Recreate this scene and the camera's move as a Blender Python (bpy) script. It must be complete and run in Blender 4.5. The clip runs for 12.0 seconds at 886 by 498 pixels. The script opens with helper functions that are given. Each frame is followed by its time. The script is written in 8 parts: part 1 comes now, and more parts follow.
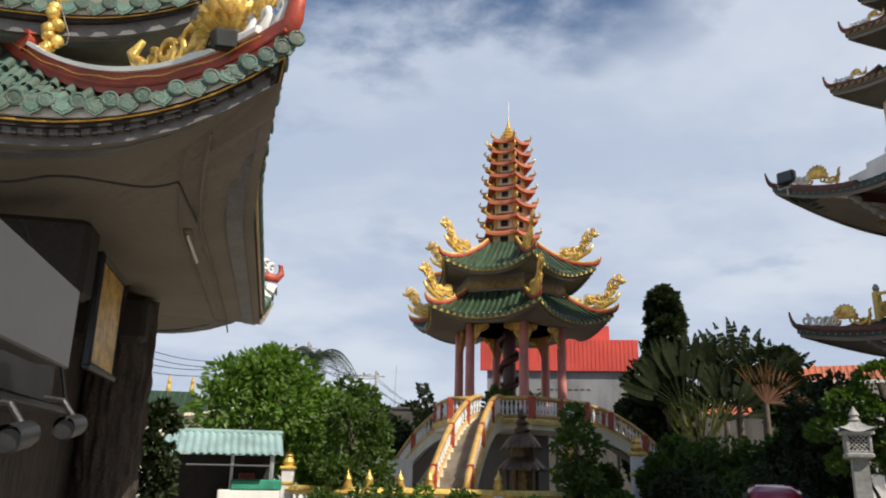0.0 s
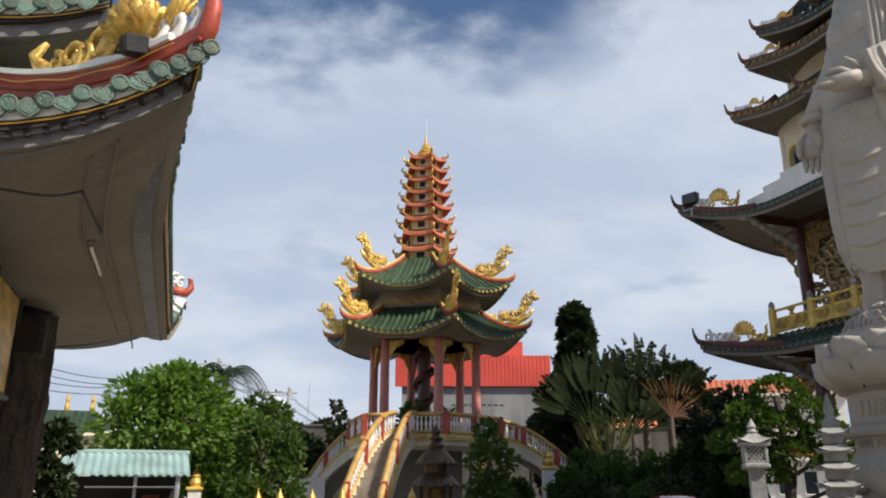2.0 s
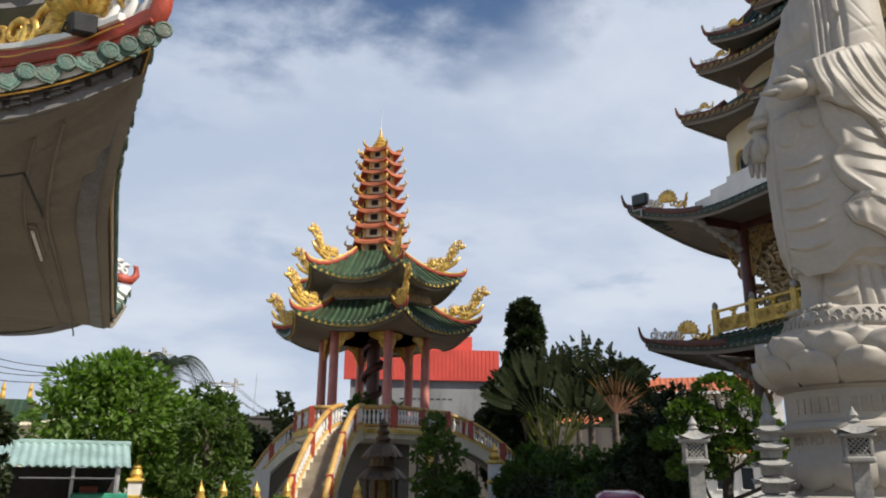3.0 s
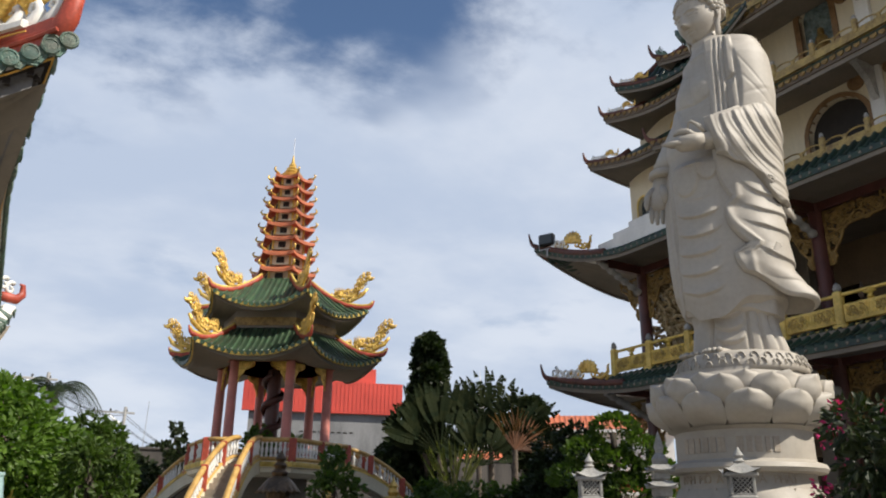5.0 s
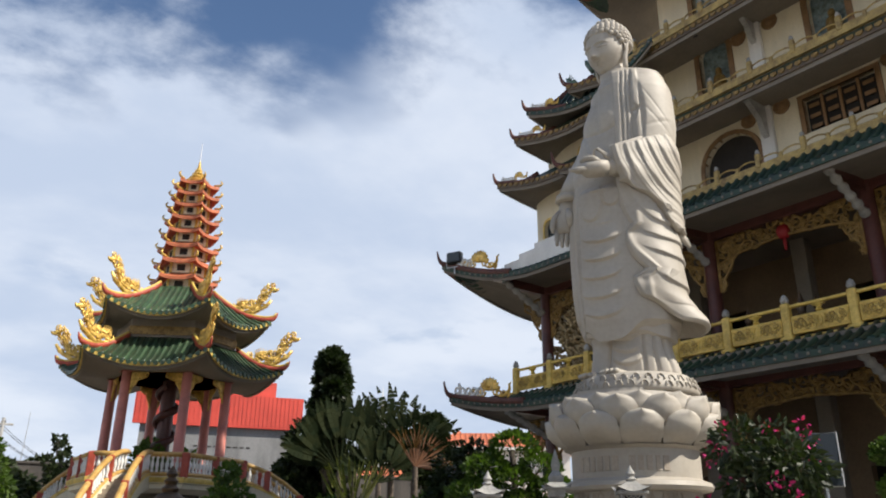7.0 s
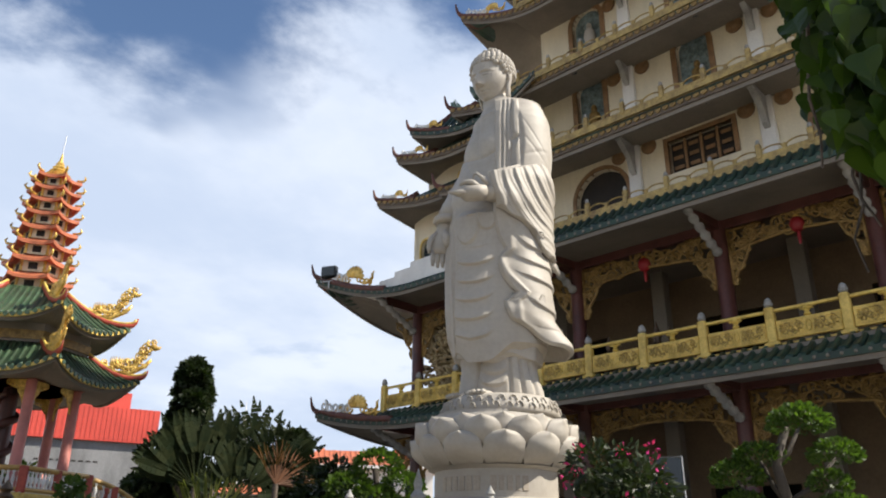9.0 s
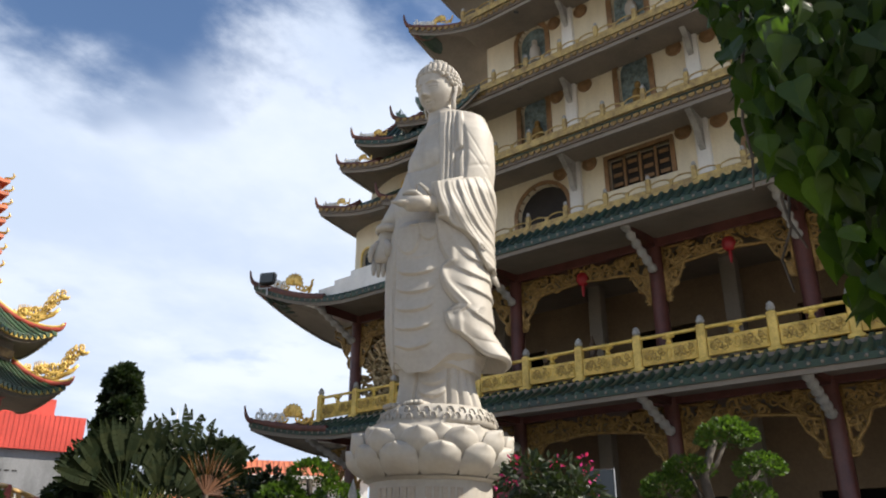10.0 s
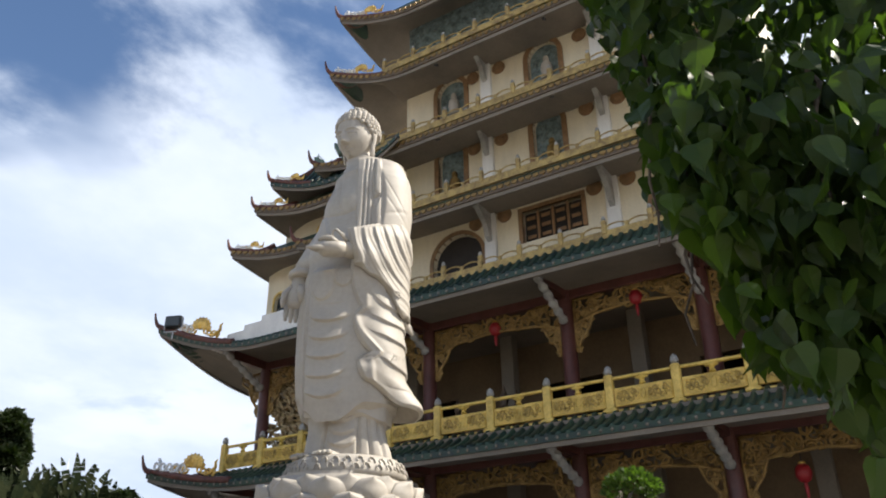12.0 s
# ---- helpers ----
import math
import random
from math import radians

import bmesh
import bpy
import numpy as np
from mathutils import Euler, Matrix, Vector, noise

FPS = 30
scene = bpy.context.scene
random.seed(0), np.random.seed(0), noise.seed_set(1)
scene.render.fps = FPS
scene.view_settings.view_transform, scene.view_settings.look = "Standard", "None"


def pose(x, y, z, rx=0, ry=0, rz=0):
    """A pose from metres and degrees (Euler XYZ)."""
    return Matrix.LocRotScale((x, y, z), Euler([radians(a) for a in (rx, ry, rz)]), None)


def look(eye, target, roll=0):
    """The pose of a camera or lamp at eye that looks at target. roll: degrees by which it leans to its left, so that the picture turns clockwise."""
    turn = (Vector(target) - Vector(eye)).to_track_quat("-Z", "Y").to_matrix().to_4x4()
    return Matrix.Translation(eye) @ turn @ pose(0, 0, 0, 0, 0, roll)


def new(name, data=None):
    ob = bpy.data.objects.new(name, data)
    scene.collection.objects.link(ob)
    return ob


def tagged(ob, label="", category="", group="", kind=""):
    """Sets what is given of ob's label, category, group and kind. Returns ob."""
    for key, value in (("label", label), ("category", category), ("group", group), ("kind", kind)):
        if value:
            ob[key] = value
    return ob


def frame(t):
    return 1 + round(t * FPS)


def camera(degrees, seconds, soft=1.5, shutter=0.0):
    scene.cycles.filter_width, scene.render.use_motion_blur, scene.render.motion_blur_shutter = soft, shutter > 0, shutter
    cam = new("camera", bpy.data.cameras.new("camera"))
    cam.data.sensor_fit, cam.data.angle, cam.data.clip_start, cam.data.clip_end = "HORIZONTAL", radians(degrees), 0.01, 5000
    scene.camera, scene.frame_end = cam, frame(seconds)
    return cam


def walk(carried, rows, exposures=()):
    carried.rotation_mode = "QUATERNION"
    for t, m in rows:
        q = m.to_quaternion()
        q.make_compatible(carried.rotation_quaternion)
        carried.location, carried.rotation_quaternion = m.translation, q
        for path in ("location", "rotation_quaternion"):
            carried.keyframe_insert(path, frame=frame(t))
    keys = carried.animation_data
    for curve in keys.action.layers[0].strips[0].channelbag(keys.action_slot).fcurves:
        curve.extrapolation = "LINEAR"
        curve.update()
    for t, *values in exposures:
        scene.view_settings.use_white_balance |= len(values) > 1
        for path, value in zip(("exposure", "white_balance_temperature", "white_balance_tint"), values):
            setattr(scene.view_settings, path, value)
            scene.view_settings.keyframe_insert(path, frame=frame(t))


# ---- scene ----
# ---------------------------------------------------------------- camera
EYE = 1.65
cam = camera(59.9, 12.0, soft=2.0)
TURNS = [(0.0, 105.98, -1.16, -0.34), (0.5, 107.89, -0.4, -0.67), (1.0, 109.31, 0.19, -2.46), (1.5, 108.29, 0.25, -4.7),
         (2.0, 107.2, -0.04, -6.51), (2.5, 106.91, -0.09, -8.61), (3.0, 106.77, -0.43, -10.34), (4.8, 109.13, -0.75, -16.97),
         (5.0, 109.29, -0.72, -17.56), (5.5, 109.71, -0.79, -19.41), (6.0, 110.13, -0.87, -21.29), (6.5, 110.43, -0.96, -23.04),
         (6.7, 110.5, -0.81, -23.72), (8.3, 110.66, -0.28, -30.38), (8.5, 110.88, -0.43, -31.55), (9.0, 111.88, -0.41, -34.55),
         (9.5, 112.2, -0.32, -37.2), (10.0, 112.67, -0.21, -39.18), (10.5, 113.81, 0.13, -41.02), (11.0, 114.76, 0.51, -42.6),
         (11.5, 115.35, 0.73, -44.12), (12.0, 116.18, 0.93, -45.58)]
walk(cam, [(t, pose(0, 0, EYE, rx, ry, rz)) for t, rx, ry, rz in TURNS],
     [(0.0, 0.14), (3.0, 0.17), (5.0, 0.22), (8.5, 0.50), (12.0, 0.70)])

# ---------------------------------------------------------------- world and sun
SUN_AZ, SUN_EL = 134.0, 45.0          # azimuth clockwise from +Y
world = bpy.data.worlds.new("world")
scene.world = world
world.use_nodes = True
wn, wl = world.node_tree.nodes, world.node_tree.links
wn.clear()
w_out = wn.new("ShaderNodeOutputWorld")
w_bg = wn.new("ShaderNodeBackground")
sky = wn.new("ShaderNodeTexSky")
sky.sky_type, sky.sun_disc = 'NISHITA', False
sky.sun_elevation, sky.sun_rotation = radians(SUN_EL), radians(SUN_AZ)
sky.air_density, sky.dust_density, sky.ozone_density = 1.0, 0.3, 4.0
w_tc = wn.new("ShaderNodeTexCoord")
# clouds on a plane overhead: direction divided by its height
w_sep = wn.new("ShaderNodeSeparateXYZ")
w_add = wn.new("ShaderNodeMath"); w_add.operation = 'ADD'; w_add.inputs[1].default_value = 0.22
w_max = wn.new("ShaderNodeMath"); w_max.operation = 'MAXIMUM'; w_max.inputs[1].default_value = 0.1
w_div = wn.new("ShaderNodeVectorMath"); w_div.operation = 'DIVIDE'
w_cmb = wn.new("ShaderNodeCombineXYZ")
wl.new(w_tc.outputs["Generated"], w_sep.inputs[0])
wl.new(w_sep.outputs[2], w_add.inputs[0]); wl.new(w_add.outputs[0], w_max.inputs[0])
for k in range(3):
    wl.new(w_max.outputs[0], w_cmb.inputs[k])
wl.new(w_tc.outputs["Generated"], w_div.inputs[0]); wl.new(w_cmb.outputs[0], w_div.inputs[1])


def w_noise(scale, detail, rough, dist, offset):
    mp = wn.new("ShaderNodeMapping"); mp.inputs["Location"].default_value = offset
    mp.inputs["Rotation"].default_value = (0, 0, radians(-24)); mp.inputs["Scale"].default_value = (0.9, 1.05, 1.0)
    nz = wn.new("ShaderNodeTexNoise")
    nz.inputs["Scale"].default_value, nz.inputs["Detail"].default_value = scale, detail
    nz.inputs["Roughness"].default_value, nz.inputs["Distortion"].default_value = rough, dist
    wl.new(w_div.outputs[0], mp.inputs[0]); wl.new(mp.outputs[0], nz.inputs["Vector"])
    return nz


def w_ramp(src, lo, hi, v0=0.0, v1=1.0):
    mr = wn.new("ShaderNodeMapRange"); mr.interpolation_type = 'SMOOTHSTEP'
    mr.inputs["From Min"].default_value, mr.inputs["From Max"].default_value = lo, hi
    mr.inputs["To Min"].default_value, mr.inputs["To Max"].default_value = v0, v1
    wl.new(src, mr.inputs["Value"])
    return mr.outputs[0]


def w_math(op, a, b):
    m = wn.new("ShaderNodeMath"); m.operation = op
    for k, v in enumerate((a, b)):
        if hasattr(v, "links"):
            wl.new(v, m.inputs[k])
        else:
            m.inputs[k].default_value = v
    return m.outputs[0]


c_big = w_ramp(w_noise(0.9, 5, 0.5, 0.0, (5.9, 2.4, 0)).outputs[0], 0.38, 0.60)
c_fine = w_ramp(w_noise(3.0, 9, 0.58, 0.12, (0.4, 5.2, 0)).outputs[0], 0.38, 0.72)
c_low = w_ramp(w_sep.outputs[2], 0.68, 0.12)
c_sum = w_math('ADD', w_math('MULTIPLY', c_big, 0.55), w_math('MULTIPLY', c_fine, 0.45))
c_sum = w_math('ADD', c_sum, w_math('MULTIPLY', c_low, 0.55))
c_mask = w_ramp(c_sum, 0.17, 0.68, 0.0, 0.96)
c_shade = w_ramp(w_noise(1.8, 7, 0.55, 0.1, (7.1, 3.3, 0)).outputs[0], 0.35, 0.68)
c_col = wn.new("ShaderNodeMix"); c_col.data_type = 'RGBA'
c_col.inputs[6].default_value, c_col.inputs[7].default_value = (4.6, 5.35, 6.7, 1), (6.3, 6.8, 7.7, 1)
wl.new(c_shade, c_col.inputs[0])
w_mix = wn.new("ShaderNodeMix"); w_mix.data_type = 'RGBA'
wl.new(c_mask, w_mix.inputs[0]); wl.new(sky.outputs[0], w_mix.inputs[6]); wl.new(c_col.outputs[2], w_mix.inputs[7])
wl.new(w_mix.outputs[2], w_bg.inputs[0]); wl.new(w_bg.outputs[0], w_out.inputs[0])
w_bg.inputs[1].default_value = 0.098

sun = new("sun", bpy.data.lights.new("sun", 'SUN'))
sun.data.energy, sun.data.angle, sun.data.color = 5.0, radians(0.6), (1.0, 0.93, 0.82)
sa, se = radians(SUN_AZ), radians(SUN_EL)
sun.matrix_world = look((0, 0, 60), (-math.sin(sa) * math.cos(se), -math.cos(sa) * math.cos(se), 60 - math.sin(se)))


# ---------------------------------------------------------------- materials
def material(name, color, rough=0.6, metal=0.0, var=0.25, scale=3.0, fine=40.0, bump=0.15, second=None, spec=0.5, streak=0.0, rand=0.0, worn=None, coat=0.0):
    """Base colour varied at two sizes (stains, grain), with relief; second: colour of the stains; worn: colour of small worn spots."""
    m = bpy.data.materials.new(name)
    m.use_nodes = True
    n, l = m.node_tree.nodes, m.node_tree.links
    b = n["Principled BSDF"]
    b.inputs["Roughness"].default_value, b.inputs["Metallic"].default_value = rough, metal
    b.inputs["Specular IOR Level"].default_value = spec
    b.inputs["Coat Weight"].default_value = coat
    tc = n.new("ShaderNodeTexCoord")
    geo = n.new("ShaderNodeNewGeometry")
    vec = geo.outputs["Position"]
    mp = n.new("ShaderNodeMapping")
    mp.inputs["Scale"].default_value = (1, 1, 0.25 if streak else 1)
    l.new(vec, mp.inputs[0])
    n1 = n.new("ShaderNodeTexNoise"); n1.inputs["Scale"].default_value = scale; n1.inputs["Detail"].default_value = 5; n1.inputs["Roughness"].default_value = 0.65
    l.new(mp.outputs[0], n1.inputs["Vector"])
    n2 = n.new("ShaderNodeTexNoise"); n2.inputs["Scale"].default_value = fine; n2.inputs["Detail"].default_value = 4
    l.new(vec, n2.inputs["Vector"])
    dark = second or tuple(c * (1 - var) for c in color)
    lite = tuple(min(1, c * (1 + var * 0.4)) for c in color)
    mix1 = n.new("ShaderNodeMix"); mix1.data_type = 'RGBA'
    mix1.inputs[6].default_value, mix1.inputs[7].default_value = (*dark, 1), (*lite, 1)
    r1 = n.new("ShaderNodeMapRange"); r1.inputs["From Min"].default_value, r1.inputs["From Max"].default_value = 0.34, 0.6
    l.new(n1.outputs[0], r1.inputs[0]); l.new(r1.outputs[0], mix1.inputs[0])
    mix2 = n.new("ShaderNodeMix"); mix2.data_type = 'RGBA'; mix2.blend_type = 'MULTIPLY'; mix2.inputs[0].default_value = min(1, var * 1.6)
    r2 = n.new("ShaderNodeMapRange"); r2.inputs["From Min"].default_value, r2.inputs["From Max"].default_value = 0.3, 0.62
    r2.inputs["To Min"].default_value = 0.55
    l.new(n2.outputs[0], r2.inputs[0])
    l.new(mix1.outputs[2], mix2.inputs[6]); l.new(r2.outputs[0], mix2.inputs[7])
    out = mix2.outputs[2]
    if rand:
        oi = n.new("ShaderNodeObjectInfo")
        rr = n.new("ShaderNodeMapRange"); rr.inputs["To Min"].default_value, rr.inputs["To Max"].default_value = 1 - rand, 1 + rand * 0.5
        l.new(oi.outputs["Random"], rr.inputs[0])
        ri = n.new("ShaderNodeMapRange"); ri.inputs["To Min"].default_value, ri.inputs["To Max"].default_value = 1 - rand, 1 + rand * 0.5
        l.new(geo.outputs["Random Per Island"], ri.inputs[0])
        mm = n.new("ShaderNodeMath"); mm.operation = 'MULTIPLY'
        l.new(rr.outputs[0], mm.inputs[0]); l.new(ri.outputs[0], mm.inputs[1])
        mx = n.new("ShaderNodeMix"); mx.data_type = 'RGBA'; mx.blend_type = 'MULTIPLY'; mx.inputs[0].default_value = 1
        l.new(out, mx.inputs[6]); l.new(mm.outputs[0], mx.inputs[7]); out = mx.outputs[2]
    if worn:
        n3 = n.new("ShaderNodeTexNoise"); n3.inputs["Scale"].default_value = scale * 5; n3.inputs["Detail"].default_value = 7; n3.inputs["Roughness"].default_value = 0.7
        l.new(vec, n3.inputs["Vector"])
        r3 = n.new("ShaderNodeMapRange"); r3.inputs["From Min"].default_value, r3.inputs["From Max"].default_value = 0.56, 0.66; r3.inputs["To Max"].default_value = 0.8
        l.new(n3.outputs[0], r3.inputs[0])
        mw = n.new("ShaderNodeMix"); mw.data_type = 'RGBA'; mw.inputs[7].default_value = (*worn, 1)
        l.new(r3.outputs[0], mw.inputs[0]); l.new(out, mw.inputs[6]); out = mw.outputs[2]
    l.new(out, b.inputs["Base Color"])
    rg = n.new("ShaderNodeMapRange"); rg.inputs["To Min"].default_value, rg.inputs["To Max"].default_value = max(0.03, rough - 0.12), min(1, rough + 0.12)
    l.new(n1.outputs[0], rg.inputs[0]); l.new(rg.outputs[0], b.inputs["Roughness"])
    if bump:
        bp = n.new("ShaderNodeBump"); bp.inputs["Strength"].default_value = bump; bp.inputs["Distance"].default_value = 0.02
        l.new(n2.outputs[0], bp.inputs["Height"]); l.new(bp.outputs[0], b.inputs["Normal"])
    return m


def leafy(name, color, var=0.5, through_it=0.35, rough=0.45, gloss=0.3):
    """Leaf: diffuse, some gloss and light passing through, varied leaf by leaf."""
    m = bpy.data.materials.new(name)
    m.use_nodes = True
    n, l = m.node_tree.nodes, m.node_tree.links
    b = n["Principled BSDF"]
    geo = n.new("ShaderNodeNewGeometry")
    oi = n.new("ShaderNodeObjectInfo")
    ad = n.new("ShaderNodeMath"); ad.operation = 'ADD'
    l.new(geo.outputs["Random Per Island"], ad.inputs[0]); l.new(oi.outputs["Random"], ad.inputs[1])
    fr = n.new("ShaderNodeMath"); fr.operation = 'FRACT'; l.new(ad.outputs[0], fr.inputs[0])
    mix = n.new("ShaderNodeMix"); mix.data_type = 'RGBA'
    mix.inputs[6].default_value = (*(c * (1 - var) for c in color), 1)
    mix.inputs[7].default_value = (min(1, color[0] * (1 + var) + 0.01), min(1, color[1] * (1 + var * 0.7)), color[2] * (1 + var * 0.2), 1)
    nz = n.new("ShaderNodeTexNoise"); nz.inputs["Scale"].default_value = 1.3; nz.inputs["Detail"].default_value = 3
    l.new(geo.outputs["Position"], nz.inputs["Vector"])
    av = n.new("ShaderNodeMath"); av.operation = 'MULTIPLY_ADD'; av.inputs[1].default_value = 0.6; 
    l.new(fr.outputs[0], av.inputs[0])
    nm = n.new("ShaderNodeMath"); nm.operation = 'MULTIPLY'; nm.inputs[1].default_value = 0.45
    l.new(nz.outputs[0], nm.inputs[0]); l.new(nm.outputs[0], av.inputs[2])
    l.new(av.outputs[0], mix.inputs[0]); l.new(mix.outputs[2], b.inputs["Base Color"])
    b.inputs["Roughness"].default_value = rough
    b.inputs["Specular IOR Level"].default_value = gloss
    tr = n.new("ShaderNodeBsdfTranslucent")
    gm = n.new("ShaderNodeMix"); gm.data_type = 'RGBA'; gm.blend_type = 'MULTIPLY'; gm.inputs[0].default_value = 1; gm.inputs[7].default_value = (1.5, 1.9, 0.6, 1)
    l.new(mix.outputs[2], gm.inputs[6]); l.new(gm.outputs[2], tr.inputs[0])
    ms = n.new("ShaderNodeMixShader"); ms.inputs[0].default_value = through_it
    l.new(b.outputs[0], ms.inputs[1]); l.new(tr.outputs[0], ms.inputs[2])
    l.new(ms.outputs[0], n["Material Output"].inputs[0])
    return m


MARBLE = material("white_marble", (0.43, 0.39, 0.33), 0.6, var=0.10, scale=0.9, fine=14, bump=0.05, second=(0.37, 0.33, 0.275))
STONE = material("grey_stone", (0.37, 0.36, 0.335), 0.8, var=0.3, scale=2.5, fine=30, bump=0.3)
GOLD = material("gold_paint", (0.86, 0.58, 0.15), 0.36, metal=0.4, var=0.35, scale=5, fine=40, bump=0.25, second=(0.42, 0.22, 0.03))
# browner and darker than the bright gold paint
GOLD_DULL = material("dull_gold_carving", (0.30, 0.19, 0.06), 0.5, metal=0.3, var=0.5, scale=6, fine=30, bump=0.5, second=(0.16, 0.09, 0.02))
YELLOW = material("yellow_paint", (0.76, 0.54, 0.13), 0.45, var=0.25, scale=3, fine=30, bump=0.1, second=(0.50, 0.33, 0.06))
CREAM = material("cream_plaster", (0.72, 0.64, 0.47), 0.8, var=0.14, scale=0.8, fine=25, bump=0.08, streak=1)
WHITE = material("white_plaster", (0.78, 0.76, 0.71), 0.8, var=0.15, scale=1.2, fine=30, bump=0.08, streak=1)
# darkened past its own tone: shade under the eaves is in this colour
SOFFIT = material("shaded_soffit_plaster", (0.21, 0.18, 0.145), 0.85, var=0.18, scale=0.7, fine=20, bump=0.05)
# beige lowered until it holds the dimness under the side hall roof
SOFFIT_L = material("dimmed_beige_plaster", (0.215, 0.185, 0.145), 0.85, var=0.15, scale=0.6, fine=18, bump=0.05)
GREEN_TILE = material("glazed_green_tile", (0.040, 0.085, 0.038), 0.48, var=0.5, scale=3, fine=25, bump=0.2, second=(0.03, 0.05, 0.028), rand=0.4, coat=0.15, worn=(0.10, 0.11, 0.055))
DARK_TILE = material("dark_green_hall_tile", (0.026, 0.060, 0.034), 0.5, var=0.5, scale=3, fine=25, bump=0.25, second=(0.015, 0.035, 0.03), rand=0.3)
JADE_TILE = material("weathered_jade_tile", (0.075, 0.155, 0.12), 0.55, var=0.5, scale=9, fine=60, bump=0.5, second=(0.15, 0.17, 0.12), rand=0.35, worn=(0.30, 0.30, 0.22))
RED = material("red_oxide_paint", (0.46, 0.075, 0.04), 0.5, var=0.35, scale=3, fine=40, bump=0.15, rand=0.15)
RED_ROOF = material("red_sheet_roof", (0.62, 0.075, 0.05), 0.5, var=0.15, scale=0.4, fine=8, bump=0.1)
ORANGE = material("orange_tile", (0.55, 0.16, 0.07), 0.6, var=0.3, scale=2, fine=20, bump=0.2, rand=0.2)
PINK_COL = material("pink_column_paint", (0.55, 0.19, 0.15), 0.45, var=0.2, scale=2, fine=30, bump=0.1)
MAROON = material("maroon_column_paint", (0.10, 0.035, 0.028), 0.4, var=0.3, scale=2, fine=30, bump=0.1)
# ochre darkened so the gallery's shade is in the wall colour
WALL_IN = material("ochre_wall_shaded", (0.20, 0.135, 0.075), 0.8, var=0.2, scale=0.6, fine=12, bump=0.05)
GREY_WALL = material("grey_cement_wall", (0.24, 0.24, 0.24), 0.9, var=0.4, scale=0.7, fine=20, bump=0.2, second=(0.17, 0.17, 0.17), streak=1)
# stained wall, its whole colour lowered to paint in the shade of trees
BOUND_WALL = material("shaded_weathered_wall", (0.075, 0.066, 0.058), 0.9, var=0.45, scale=0.9, fine=20, bump=0.25, second=(0.04, 0.036, 0.033), streak=1)
# near-black stands in for shade inside doors, tower windows, vents and lamp houses
DARK = material("unlit_hollow_black", (0.03, 0.025, 0.022), 0.8, var=0.3)
BLACK = material("black_plastic", (0.02, 0.02, 0.02), 0.45, var=0.3, scale=8)
# wood taken near black to carry the shade under the side hall eave
DARKWOOD = material("dark_carved_wood", (0.026, 0.019, 0.014), 0.75, var=0.5, scale=5, fine=30, bump=0.4, second=(0.014, 0.010, 0.008))
GROUND = material("paving_concrete", (0.37, 0.335, 0.285), 0.9, var=0.25, scale=0.4, fine=12, bump=0.2)
METAL_SHEET = material("pale_green_metal_sheet", (0.36, 0.50, 0.47), 0.4, metal=0.2, var=0.2, scale=1.5, fine=20, bump=0.05)
STEEL = material("galvanised_steel", (0.5, 0.5, 0.5), 0.4, metal=0.7, var=0.2)
BRONZE = material("dark_bronze", (0.13, 0.085, 0.05), 0.45, metal=0.6, var=0.4, scale=6, fine=30, bump=0.3)
BARK = material("brown_bark", (0.13, 0.10, 0.075), 0.9, var=0.5, scale=6, fine=40, bump=0.6)
SIGN_GREY = material("grey_sign_panel", (0.105, 0.107, 0.112), 0.55, var=0.1, scale=1, fine=10, bump=0.02)
CAR_RED = material("red_car_paint", (0.40, 0.012, 0.03), 0.2, var=0.1, coat=0.8, bump=0)
LANTERN_RED = material("red_silk_lantern", (0.30, 0.01, 0.015), 0.5, var=0.2)
CONCRETE = material("concrete_pole", (0.42, 0.41, 0.39), 0.9, var=0.2)
GLASS = material("dark_window_glass", (0.03, 0.04, 0.045), 0.12, var=0.1, bump=0)
LEAF_BRIGHT = leafy("bright_green_leaf", (0.085, 0.165, 0.03))
LEAF_MID = leafy("mid_green_leaf", (0.056, 0.105, 0.026))
# very dark green: the trees' silhouette look is put into the leaf colour
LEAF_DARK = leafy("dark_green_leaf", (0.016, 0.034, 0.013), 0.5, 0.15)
LEAF_BODHI = leafy("heart_shaped_leaf", (0.032, 0.068, 0.015), 0.6, 0.4, 0.42, 0.3)
# near black, so the palms' silhouette against the sky is in the colour
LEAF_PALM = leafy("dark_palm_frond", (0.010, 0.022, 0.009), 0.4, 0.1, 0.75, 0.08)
# darker, browner gold than the lower railing's yellow
DEEP_GOLD = material("deep_gold_paint", (0.44, 0.31, 0.10), 0.5, metal=0.15, var=0.4, scale=4, fine=30, bump=0.2, second=(0.22, 0.14, 0.05))
FROND_RED = leafy("dry_reddish_frond", (0.15, 0.08, 0.05), 0.4, 0.2)
FLOWER_PINK = leafy("pink_flower", (0.55, 0.03, 0.22), 0.3, 0.3)
FLOWER_YELLOW = leafy("yellow_flower", (0.75, 0.5, 0.02), 0.2, 0.3)


